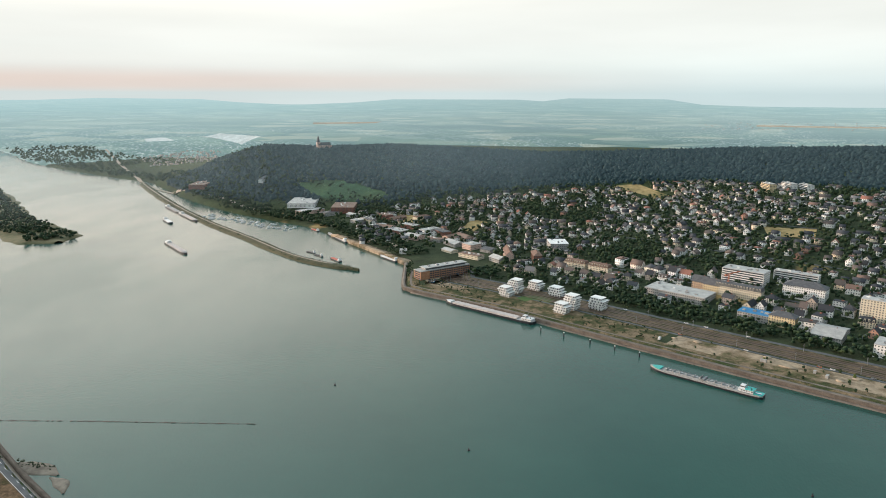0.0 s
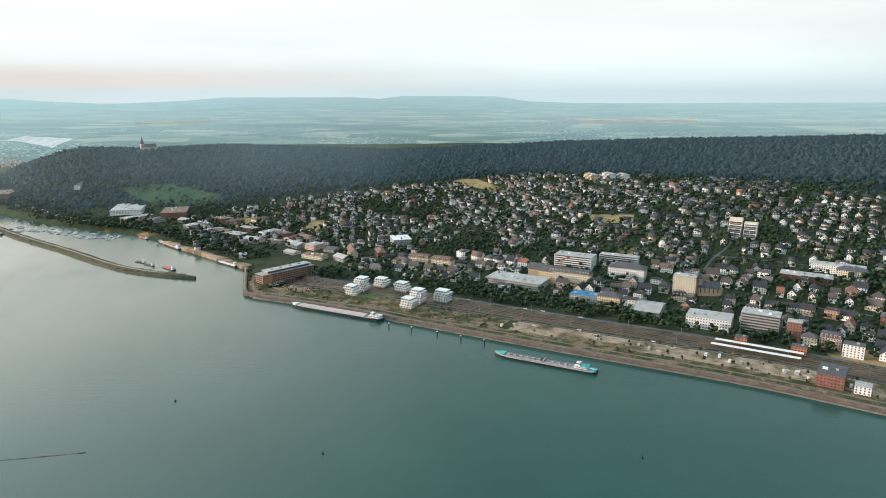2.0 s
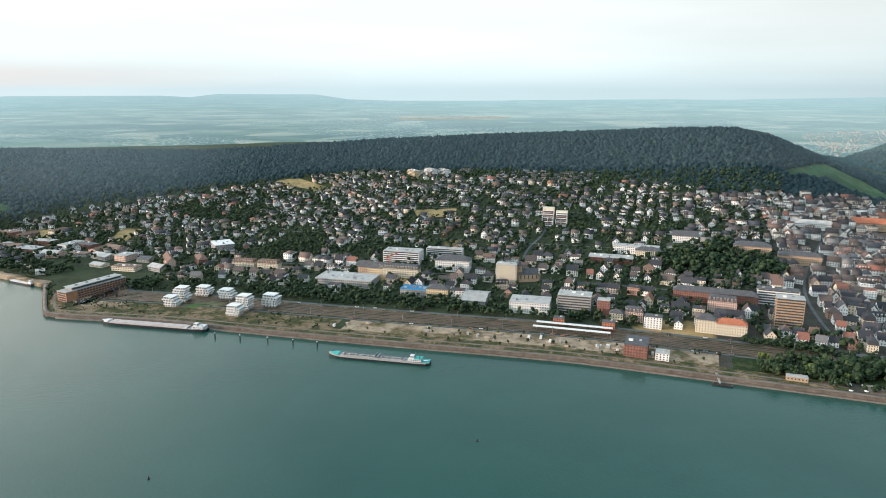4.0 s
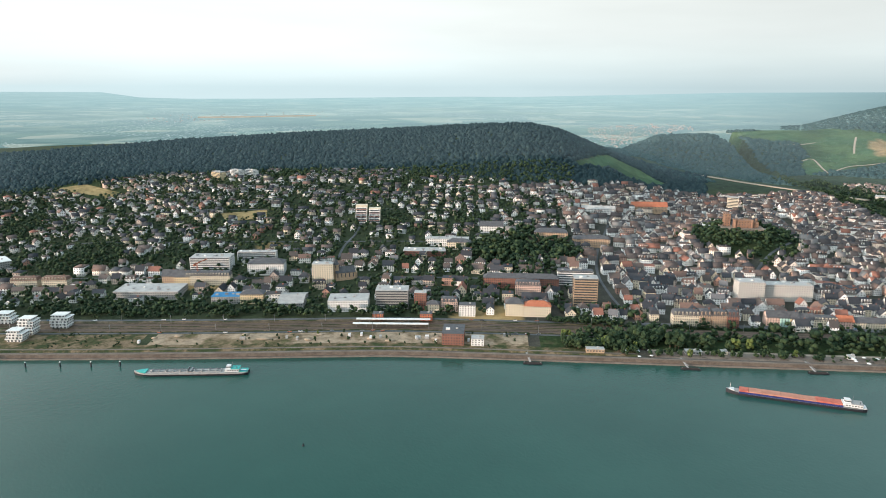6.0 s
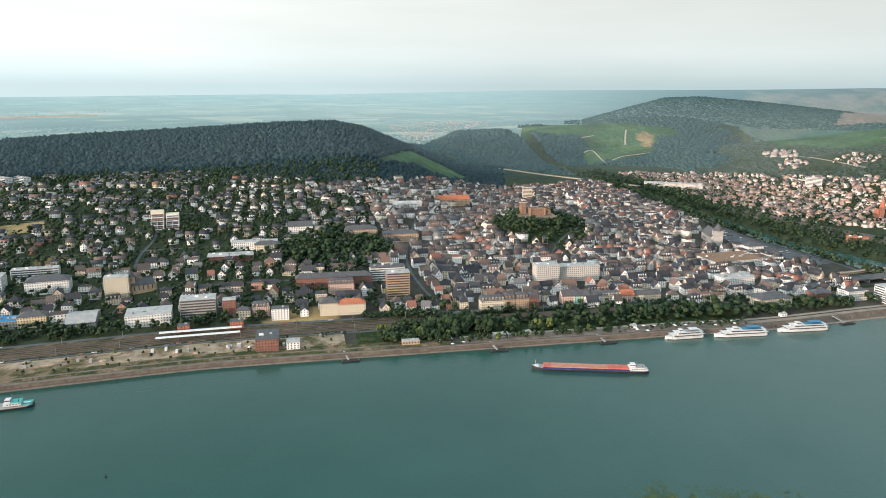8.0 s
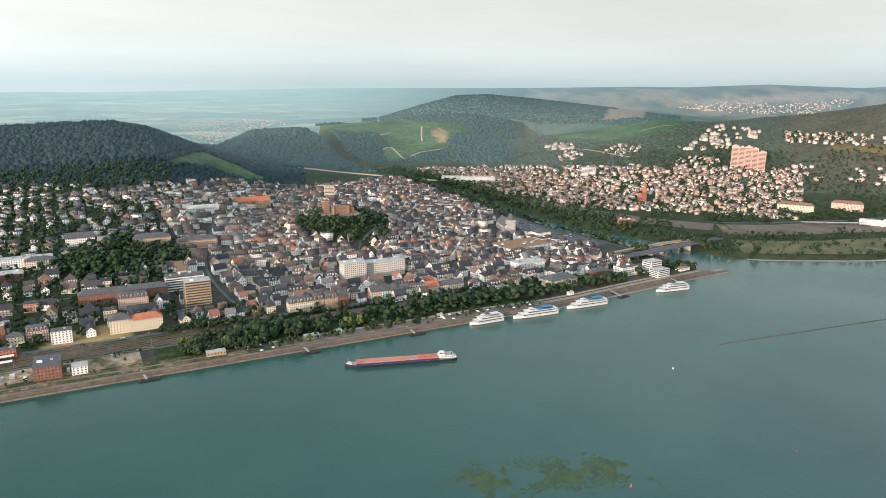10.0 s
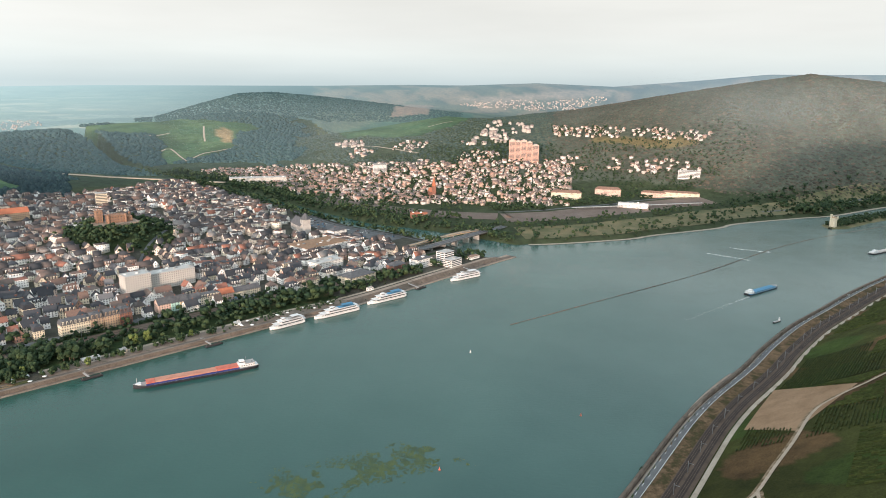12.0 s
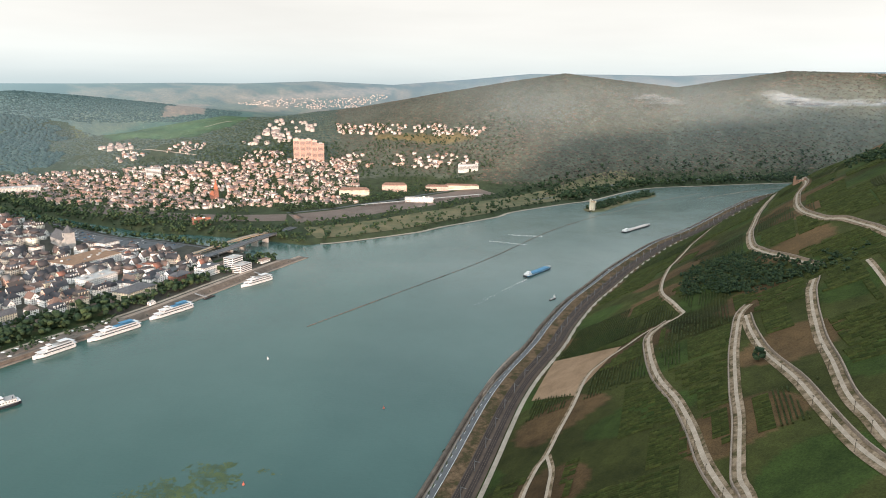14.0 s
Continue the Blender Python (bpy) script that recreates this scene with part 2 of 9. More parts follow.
def foliage(name, dark, light, island=True, scale=0.25, low=0.5, high=1.4, relief=1.0):
    m, n, l, b = nodes_of(name)
    src = n.new("ShaderNodeNewGeometry").outputs["Random Per Island"] if island else n.new("ShaderNodeObjectInfo").outputs["Random"]
    c = ramp(n, l, src, [(0.0, dark), (0.75, tuple((a + b_) / 2 for a, b_ in zip(dark, light))), (1.0, light)])
    fine = link_noise(n, l, scale, 5, 0.75, "World")
    g = ramp(n, l, fine, [(0.3, (low, low, low)), (0.7, (high, high, high))])
    l.new(mix(n, l, 1.0, c, g, "MULTIPLY"), b.inputs["Base Color"])
    b.inputs["Roughness"].default_value = 0.8
    b.inputs["Specular IOR Level"].default_value = 0.15
    bump(n, l, b, fine, relief, 1.2)
    return m


# leaf colours carry painted haze: bluer on the hill and in the valley
mat_forest = foliage("hazed_forest_leaves", (0.015, 0.034, 0.042), (0.036, 0.062, 0.064), low=0.62, high=1.3, relief=0.8)
mat_forest_valley = foliage("hazed_valley_leaves", (0.026, 0.060, 0.066), (0.046, 0.082, 0.080), scale=0.08, low=0.75, high=1.2)
# far and slope leaves lightened, the far ones browned like hazy, sunlit woods
mat_forest_far = foliage("hazed_far_leaves", (0.054, 0.053, 0.043), (0.122, 0.095, 0.070), scale=0.03, low=0.7, high=1.25, relief=0.4)
mat_forest_slope = foliage("hazed_slope_leaves", (0.034, 0.058, 0.054), (0.072, 0.088, 0.064), scale=0.04, low=0.7, high=1.25, relief=0.4)
mat_leaf = foliage("tree_leaves", (0.016, 0.036, 0.020), (0.054, 0.080, 0.034), scale=0.5)
mat_leaf_pale = foliage("pale_tree_leaves", (0.07, 0.10, 0.03), (0.14, 0.17, 0.05), scale=0.5)
mat_vine = foliage("vine_leaves", (0.028, 0.041, 0.010), (0.060, 0.068, 0.018), scale=0.3)
# the low sun's rosy light is put into these wall and roof colours
SUN_TINTED_WALLS = [(0.0, (0.76, 0.68, 0.63)), (0.3, (0.69, 0.58, 0.51)), (0.5, (0.80, 0.76, 0.72)), (0.75, (0.63, 0.49, 0.41)), (0.9, (0.50, 0.36, 0.29))]
SUN_TINTED_ROOFS = [(0.0, (0.20, 0.145, 0.125)), (0.3, (0.29, 0.20, 0.165)), (0.55, (0.17, 0.14, 0.135)), (0.8, (0.36, 0.21, 0.16))]
mat_wall_suntint = varied("sun_tinted_plaster", SUN_TINTED_WALLS, island=True)
mat_roof_suntint = varied("sun_tinted_roof_tiles", SUN_TINTED_ROOFS, island=True, rough=0.7)

# ---- the lie of the land ----
def spline(points, step=12.0):
    """A smooth line through plan points, as an array of evenly spaced places."""
    p = np.asarray(points, float)
    q = np.vstack([2 * p[0] - p[1], p, 2 * p[-1] - p[-2]])
    out = []
    for i in range(1, len(q) - 2):
        n = max(2, int(np.linalg.norm(q[i + 1] - q[i]) / step) + 1)
        u = np.linspace(0, 1, n, endpoint=False)[:, None]
        a, b, c, d = q[i - 1], q[i], q[i + 1], q[i + 2]
        out.append(0.5 * (2 * b + (c - a) * u + (2 * a - 5 * b + 4 * c - d) * u**2 + (3 * b - a - 3 * c + d) * u**3))
    out.append(p[-1:])
    return np.vstack(out)


# the town's bank, from the far upstream plain past the harbour and along the quay to the mouth of the side river
UPSTREAM = [(-3600, 4950), (-2022, 3180), (-1547, 2624), (-1046, 2190), (-865, 2054), (-655, 1753), (-494, 1557), (-362, 1438), (-278, 1370),
            (-192, 1251), (-86, 1097), (-61, 1059)]
QUAY = [(-61, 1059), (-58, 935), (-50, 915), (-30, 896), (67, 822), (140, 755), (222, 681), (302, 611), (378, 546), (429, 498), (523, 395), (618, 290), (694, 206),
        (758, 135), (828, 53), (932, -42), (1025, -129), (1061, -165)]
SIDE_LEFT = [(1061, -165), (1060, -120), (1090, -90), (1124, -76), (1182, -20), (1237, 51), (1284, 117), (1451, 258), (1680, 442), (1880, 625), (2300, 1020)]
SIDE_RIGHT = [(2340, 990), (1930, 615), (1725, 425), (1495, 230), (1330, 84), (1290, 16), (1235, -66), (1170, -138), (1140, -175), (1146, -200)]
PARK = [(1146, -200), (1153, -253), (1192, -389), (1223, -443), (1291, -594), (1334, -650), (1398, -815), (1430, -911), (1560, -1150),
        (1565, -1358), (1554, -1616), (1500, -2200), (1250, -3300), (1100, -4600)]
NEAR = [(-2600, 2300), (-900, 1000), (-420, 560), (-323, 468), (-266, 416), (-60, 240), (110, 100), (260, -24), (340, -90), (386, -127), (425, -157), (465, -187), (505, -218), (545, -253), (585, -293),
        (618, -325), (650, -353), (690, -391), (732, -434), (785, -496), (850, -572), (915, -655), (985, -752), (1050, -865), (1130, -985), (1232, -1135), (1365, -1365), (1440, -1700), (1345, -2300),
        (1050, -3300), (700, -4700)]
quay_line, park_line, near_line = spline(QUAY), spline(PARK, 25), spline(NEAR, 20)
up_line = spline(UPSTREAM, 30)
side_l, side_r = spline(SIDE_LEFT, 20), spline(SIDE_RIGHT, 20)
MAIN_LAND = np.vstack([up_line, quay_line, side_l, [(4900, 3500), (4900, 9000), (-3600, 9000)]])
RIGHT_LAND = np.vstack([side_r, park_line, [(6000, -4800), (6000, 3400)]])
NEAR_LAND = np.vstack([near_line, [(-6000, -6000), (-6000, 2300)]])


def inside(x, y, poly):
    hit = np.zeros(x.shape, bool)
    px, py = poly[:, 0], poly[:, 1]
    for i in range(len(poly)):
        x0, y0, x1, y1 = px[i - 1], py[i - 1], px[i], py[i]
        if y0 == y1:
            continue
        hit ^= ((y0 > y) != (y1 > y)) & (x < (x1 - x0) * (y - y0) / (y1 - y0) + x0)
    return hit


def away(x, y, line):
    """Distance in plan from a line."""
    best = np.full(x.shape, 1e9)
    for (x0, y0), (x1, y1) in zip(line[:-1], line[1:]):
        dx, dy = x1 - x0, y1 - y0
        u = np.clip(((x - x0) * dx + (y - y0) * dy) / (dx * dx + dy * dy + 1e-9), 0, 1)
        best = np.minimum(best, (x - x0 - u * dx)**2 + (y - y0 - u * dy)**2)
    return np.sqrt(best)


def smooth(a, b, v):
    u = np.clip((v - a) / (b - a), 0, 1)
    return u * u * (3 - 2 * u)


def rough(x, y, size, seed=0):
    """Gentle unevenness of the ground, about -1 to 1."""
    s = 0
    for k, (a, w) in enumerate(((1.0, 1.0), (2.1, 0.5), (4.3, 0.27))):
        p, q = x * a / size + 3.1 * seed + k, y * a / size - 1.7 * seed + 2 * k
        s = s + w * np.sin(p + 1.3 * np.sin(q * 0.9 + 0.4)) * np.cos(q * 1.1 + 0.8 * np.sin(p * 0.7))
    return s / 1.3


# ridges: bearing, distance of the crest, angle of the crest over the eye's level
def ridge(nodes, front, back, power=1.0):
    a = np.array(nodes, float)
    return a[:, 0], a[:, 1], EYE + a[:, 1] * np.tan(np.radians(a[:, 2])) , front, back, power


CHAPEL_HILL = ridge([(-26, 2300, -7.6), (-21.1, 2250, -6.1), (-17.3, 2150, -4.9), (-14.3, 2080, -4.2), (-9.7, 2000, -4.45), (-3.9, 2000, -4.35), (3.5, 2000, -4.8),
                     (8.1, 2000, -5.05), (14.3, 2000, -4.8), (22.6, 2020, -4.25), (32.3, 2050, -3.75), (38.7, 2050, -3.5), (47, 1980, -3.05), (50.2, 1950, -3.0),
                     (52.5, 1930, -3.4), (54.8, 1900, -4.4), (57.1, 1860, -5.5), (59.4, 1820, -6.6), (61.7, 1790, -7.5), (65, 1780, -8.6)], 520, 700)
VALLEY_HILL = ridge([(52, 2650, -6.5), (56.7, 2700, -5.3), (60.3, 2700, -3.7), (63.9, 2700, -3.5), (68.8, 2680, -4.6), (71.8, 2600, -6.3), (74, 2560, -7)], 430, 500)
GREEN_HILL = ridge([(60, 3100, -3.9), (66, 3050, -3.15), (70, 3000, -3.0), (75, 3000, -3.05), (78, 3000, -3.4), (82, 3000, -4.3), (85, 2950, -5.2)], 720, 500)
DOME_HILL = ridge([(63, 3600, -3.2), (66, 3600, -2.9), (70.2, 3550, -2.65), (73.8, 3500, -1.6), (76.5, 3500, -0.85), (79, 3500, -0.75), (82.8, 3500, -1.05), (88.3, 3550, -1.6), (92, 3600, -2.0),
                   (98, 3700, -2.4)], 800, 700)
VINE_HILL = ridge([(77, 2750, -6.3), (81.4, 2780, -4.9), (87, 2800, -3.5), (92.8, 2850, -2.5), (96, 2850, -2.7), (101, 2900, -2.7)], 900, 500)
WOOD_HILL = ridge([(93, 3000, -3.0), (98, 2900, -2.5), (103.5, 2750, -1.75), (109.8, 2600, -0.6), (115.2, 2500, 0.35), (119.7, 2480, 1.05), (123.2, 2520, 0.65), (128.3, 2650, 0.1), (135.9, 2850, 1.35),
                   (141.8, 2900, 1.2), (152, 2900, 1.2), (165, 2900, 0.5)], 900, 800, 0.9)
FAR_EAST = ridge([(88, 4600, -0.35), (93, 4600, -0.1), (100, 4600, 0.2), (106, 4600, 0.0), (112, 4600, 0.5), (117, 4600, 1.0), (124, 4600, 1.0), (128, 4600, 0.95), (134, 4600, 1.2), (150, 4600, 1.4)], 500, 300)
FAR_LONG = ridge([(50, 4700, -0.75), (56, 4700, -0.6), (66, 4700, -0.35), (72, 4700, -0.3), (78, 4700, -0.25), (83, 4700, -0.2), (90, 4700, -0.05), (95, 4700, -0.05), (98.5, 4700, -0.35), (102, 4700, -0.9)], 900, 250)
FAR_PLATEAU = ridge([(-40, 4750, -0.55), (-30, 4750, -0.55), (-26, 4750, -0.42), (-19, 4750, -0.5), (-16, 4750, -0.75), (-12, 4750, -0.95), (-7, 4750, -0.75), (-4, 4750, -0.5), (6, 4750, -0.5), (8, 4750, -0.62),
                     (10, 4750, -0.38), (17.5, 4750, -0.42), (20, 4750, -0.8), (26, 4750, -1.0), (35, 4750, -0.85), (45, 4750, -0.75), (56, 4750, -0.8)], 450, 200)


def raise_ridge(z, az, dist, r):
    ba, bd, bz, front, back, power = r
    d, c = np.interp(az, ba, bd), np.interp(az, ba, bz)
    span = np.where(dist < d, front, back)
    u = np.clip(1 - np.abs(dist - d) / span, 0, 1)**power
    fade = smooth(ba[0] - 2.5, ba[0] + 1.5, az) * (1 - smooth(ba[-1] - 1.5, ba[-1] + 2.5, az))
    return np.maximum(z, z + (c - z) * (u * u * (3 - 2 * u)) * fade)


def ground(x, y):
    """Height of the ground; below zero in the river's bed."""
    x, y = np.asarray(x, float), np.asarray(y, float)
    dist, az = np.hypot(x, y), np.degrees(np.arctan2(x, y))
    main, right, near = inside(x, y, MAIN_LAND), inside(x, y, RIGHT_LAND), inside(x, y, NEAR_LAND)
    s_main = away(x, y, np.vstack([up_line, quay_line[1:]]))
    s_right, s_near, s_side = away(x, y, park_line), away(x, y, near_line), np.minimum(away(x, y, side_l), away(x, y, side_r))
    z = np.full(x.shape, -5.0)
    # town side
    k = 0.118 * (1 - 0.86 * smooth(50, 64, az)) * (0.45 + 0.55 * smooth(-16, -2, az))
    zm = -3 + 7.9 * smooth(0, 11, s_main) + 3.0 * smooth(90, 240, s_main) + k * np.clip(s_main - 190, 0, 570)
    zm = zm + 2.0 * rough(x, y, 130, 1) * smooth(240, 500, s_main)
    zm = np.where(az > 50, -3 + (zm + 3) * (0.15 + 0.85 * smooth(0, 18, s_side)), zm)
    zm = zm + 36 * np.exp(-(((x - 1085) / 105)**2 + ((y - 462) / 95)**2))
    zm = np.minimum(zm, 130)
    # far side of the side river
    zr = -2 + 7.5 * smooth(0, 22, np.minimum(s_right, s_side)) + 3 * smooth(60, 260, s_right) + 0.17 * np.maximum(np.minimum(s_right, s_side * 1.15) - 330, 0)
    zr = np.minimum(zr, 150) + 3.0 * rough(x, y, 170, 4) * smooth(300, 600, s_right)
    # near slope of vineyards
    up = np.maximum(s_near - 42, 0)
    zn = -2.5 + 9.5 * smooth(0, 9, s_near) + (0.60 + 0.09 * smooth(-380, -800, y)) * up - 0.00045 * np.maximum(up - 120, 0)**2
    zn = np.where(zn > 7, 7 + (zn - 7) * (1 - 0.86 * smooth(-60, -520, x)), zn)
    # beyond the view the slope is raised to cast shade
    zn = zn + 80 * smooth(146, 162, az) * smooth(250, 700, s_near)
    zn = np.clip(zn, -3, 300 - 75 * (1 - smooth(146, 162, az))) + 5.0 * rough(x, y, 95, 7) * smooth(60, 160, s_near)
    # an unseen hilltop behind the vineyards, shaped to keep the low sun off them
    across, along_ = 0.259 * x + 0.966 * y, -0.966 * x + 0.259 * y
    top = np.interp(across, [-1400, -996, -526, -328, -76, 50, 200], [430, 405, 236, 190, 140, 95, 0]) * np.exp(-(along_ / 360)**2)
    turn = np.mod(az, 360)
    zn = zn + np.maximum(top - zn, 0) * smooth(152, 172, turn) * (1 - smooth(270, 300, turn)) * smooth(15, 140, dist)
    z = np.where(main, zm, z)
    z = np.where(right, zr, z)
    land = main | right
    # the plain beyond, lifted towards the skyline
    d0 = 3900 - 1350 * smooth(-20, -12, az)
    w = np.clip((dist - d0) / (4900 - d0), 0, 1)
    plain = EYE - dist * ((258 / d0) * (1 - w)**1.5 + 0.016 * (1 - 0.35 * smooth(60, 90, az)))
    z = np.where(land, np.where(dist > d0, np.maximum(z * (1 - smooth(0, 0.2, w)), plain), z), np.where(dist > d0, np.maximum(z, plain * smooth(0.05, 0.3, w) - 5 * (1 - smooth(0.05, 0.3, w))), z))
    for r in (CHAPEL_HILL, VALLEY_HILL, GREEN_HILL, DOME_HILL, VINE_HILL, WOOD_HILL):
        z = np.where(land, z + (raise_ridge(z, az, dist, r) - z) * smooth(25, 330, s_right), z)
    for r in (FAR_PLATEAU, FAR_LONG, FAR_EAST):
        z = raise_ridge(z, az, dist, r)
    z = np.where(near, zn, z)
    return z


# outlines of fields and vineyards on the far slopes: bearing, angle under the eye's level
PATCHES = {
    "green_hill": [(63.87, -3.33), (67.6, -3.06), (71.3, -2.7), (73.5, -2.84), (77.3, -3.2), (78.0, -3.55), (76.2, -3.92), (75.8, -5.09), (73.7, -5.67), (70.9, -6.23), (70.4, -5.32), (71.0, -4.8), (70.1, -3.9), (66.8, -3.7)],
    "vine_hill": [(83.9, -3.96), (87.0, -3.11), (89.5, -2.45), (92.0, -2.25), (95.3, -2.3), (94.7, -2.71), (93.1, -3.36), (90.4, -4.09), (87.9, -4.27), (86.8, -4.15), (84.7, -4.36)],
    "chapel_end": [(53.8, -5.79), (56.5, -5.18), (59.8, -6.8), (61.3, -7.58), (59.6, -7.5), (56.6, -6.33), (54.4, -6.14)],
    "chapel_front": [(-12.2, -7.2), (-10.4, -6.97), (-8.6, -6.91), (-6.7, -7.39), (-4.2, -8.2), (-5.6, -8.69), (-8.6, -8.74), (-10.7, -8.1)],
    "tan_slope": [(104.4, -4.01), (111.1, -3.73), (112.9, -3.57), (112.6, -3.98), (110.5, -4.78), (107.8, -4.5), (104.6, -4.35)],
    "plateau": [(93.7, -1.13), (98.0, -0.81), (102.0, -0.3), (106.2, -0.2), (105.7, -0.69), (101.4, -1.01), (96.3, -1.36)],
    "red_field": [(88.5, -1.74), (91.7, -1.6), (91.3, -2.37), (88.3, -2.64)],
    "brown_parcel": [(74.7, -3.45), (75.6, -3.5), (75.9, -4.6), (74.9, -4.6)],
}


def patch(name, x, y, z):
    """Whether places lie in a field, whose edges wander a little."""
    d, az = np.hypot(x, y), np.degrees(np.arctan2(x, y))
    el = np.degrees(np.arctan2(z - EYE, d))
    return inside(az + 0.14 * rough(x, y, 45, 5), el + 0.07 * rough(x, y, 37, 8), np.array(PATCHES[name]))


def mesh_object(name, verts, faces, mats, index=None, smooth_faces=False):
    me = bpy.data.meshes.new(name)
    me.from_pydata([tuple(v) for v in verts], [], [tuple(f) for f in faces])
    for m in mats if isinstance(mats, (list, tuple)) else [mats]:
        me.materials.append(m)
    if index is not None:
        me.polygons.foreach_set("material_index", np.asarray(index, np.int32))
    if smooth_faces:
        me.polygons.foreach_set("use_smooth", np.ones(len(me.polygons), bool))
    me.update()
    return new(name, me)


def bulk(name, verts, faces, mats, index=None, smooth_faces=False):
    """A large mesh from arrays; all faces have the same number of corners."""
    verts, faces = np.asarray(verts, np.float32), np.asarray(faces, np.int32)
    me = bpy.data.meshes.new(name)
    k = faces.shape[1]
    me.vertices.add(len(verts)), me.loops.add(faces.size), me.polygons.add(len(faces))
    me.vertices.foreach_set("co", verts.ravel())
    me.loops.foreach_set("vertex_index", faces.ravel())
    me.polygons.foreach_set("loop_start", np.arange(0, faces.size, k, dtype=np.int32))
    for m in mats:
        me.materials.append(m)
    if index is not None:
        me.polygons.foreach_set("material_index", np.asarray(index, np.int32))
    if smooth_faces:
        me.polygons.foreach_set("use_smooth", np.ones(len(faces), bool))
    me.update(calc_edges=True)
    return new(name, me)


# ---- ground ----
bearings = np.concatenate([np.arange(-220, -42, 4.0), np.arange(-42, 150, 0.4)])
bearings = bearings[(bearings > -216)]
rings = np.concatenate([np.linspace(0.02, 120, 9), 120 * 1.0098 ** np.arange(1, 440)])
rings = np.append(rings[rings < 4960], 4960)
ga, gd = np.meshgrid(np.radians(bearings), rings)
gx, gy = gd * np.sin(ga), gd * np.cos(ga)
gz = ground(gx, gy)
nr, nb = gx.shape
idx = np.arange(nr * nb).reshape(nr, nb)
quads = np.stack([idx[:-1, :-1], idx[:-1, 1:], idx[1:, 1:], idx[1:, :-1]], -1).reshape(-1, 4)
seam = np.stack([idx[:-1, -1], idx[:-1, 0], idx[1:, 0], idx[1:, -1]], -1)
quads = np.vstack([quads, seam])


def land_cover(x, y, z):
    """Colour of the ground's cover, by where it lies."""
    d, az = np.hypot(x, y), np.degrees(np.arctan2(x, y))
    c = np.empty((*x.shape, 3))
    c[:] = (0.042, 0.056, 0.032)
    grain = rough(x, y, 60, 3)

    def paint(where, colour, soft=0.2):
        k = where.astype(float)[..., None] if where.dtype == bool else where[..., None]
        c[:] = c * (1 - k) + np.array(colour) * (1 + soft * grain[..., None]) * k

    main, right, near = inside(x, y, MAIN_LAND), inside(x, y, RIGHT_LAND), inside(x, y, NEAR_LAND)
    paint(main & (az > 50) & (d < 1750), (0.062, 0.062, 0.054))
    paint((x - 1080)**2 / 98**2 + (y - 450)**2 / 84**2 < 1, (0.034, 0.048, 0.022))
    paint(main & (d > 1450) & (az < 50), (0.040, 0.055, 0.025))
    paint(main & (d < 1560) & (az < 50) & (rough(x, y, 140, 9) > 0.75), (0.30, 0.22, 0.11))
    # ground under the far woods paled like their hazed leaves
    paint(right & (z > 30) & (az > 98), (0.080, 0.092, 0.074))
    # distant olive, lightened to stand in for haze
    paint(right & (d > 2850), (0.11, 0.125, 0.07), 0.4)
    paint(right & (d > 2850) & (d < 3620) & (z > 140), (0.040, 0.052, 0.028))
    paint(right & (d > 3620) & (az > 66), (0.14, 0.13, 0.075), 0.5)
    paint(right & (d > 3700) & (az > 80) & (rough(x, y, 110, 6) > 0.1), (0.30, 0.22, 0.14), 0.3)
    # vineyards and meadows on the far slopes, vineyard greens cooled to imitate haze
    valley = (az > 58) & (az < 82) & (d > 1850)
    paint(valley & (z > 7), (0.040, 0.060, 0.042))
    rows = 0.5 + 0.5 * np.sign(np.sin(x / 31 + 0.8 * np.sin(y / 57)) * np.cos(y / 43))
    for nm in ("green_hill", "vine_hill", "chapel_end", "chapel_front"):
        k = patch(nm, x, y, z)
        paint(k, (0.052, 0.100, 0.056), 0.3)
        paint(k & (rows > 0.7), (0.068, 0.114, 0.060), 0.3)
    for nm, colour in (("tan_slope", (0.15, 0.12, 0.065)), ("plateau", (0.40, 0.30, 0.22)), ("red_field", (0.30, 0.19, 0.13)), ("brown_parcel", (0.26, 0.19, 0.11))):
        paint(patch(nm, x, y, z), colour)
    # near slope: patchwork of vines, fallow and bare earth
    quilt = np.sin(x / 23 + 0.6 * np.sin(y / 31)) * np.cos(y / 27 + 0.5 * np.sin(x / 37))
    paint(near, (0.040, 0.046, 0.014), 0.4)
    paint(near & (quilt > 0.35), (0.090, 0.058, 0.030), 0.35)
    paint(near & (quilt < -0.5), (0.034, 0.054, 0.014), 0.3)
    return np.clip(c, 0.004, 1)


az_g, d_g = np.degrees(np.arctan2(gx, gy)), np.hypot(gx, gy)
el_g = np.degrees(np.arctan2(gz - EYE, d_g))
xyz = np.stack([gx, gy, gz], -1).reshape(-1, 3)
mid_a, mid_d = az_g.ravel()[quads[:, 2]], d_g.ravel()[quads[:, 2]]
far = mid_d > np.interp(mid_a, [-216, -22, -14, 52, 56, 60, 64, 82, 84, 100, 103.5, 115, 120, 128, 136, 150],
                          [2950, 2950, 2600, 2600, 2750, 2780, 3080, 3080, 2900, 2930, 2800, 2560, 2540, 2720, 2920, 2950])


def sheet(name, faces, label):
    used, inv = np.unique(faces, return_inverse=True)
    ob = bulk(name, xyz[used], inv.reshape(-1, 4)[:, ::-1], [], smooth_faces=True)
    tagged(ob, label, "ground" if name == "ground" else "landscape", kind="structure")
    return ob, used


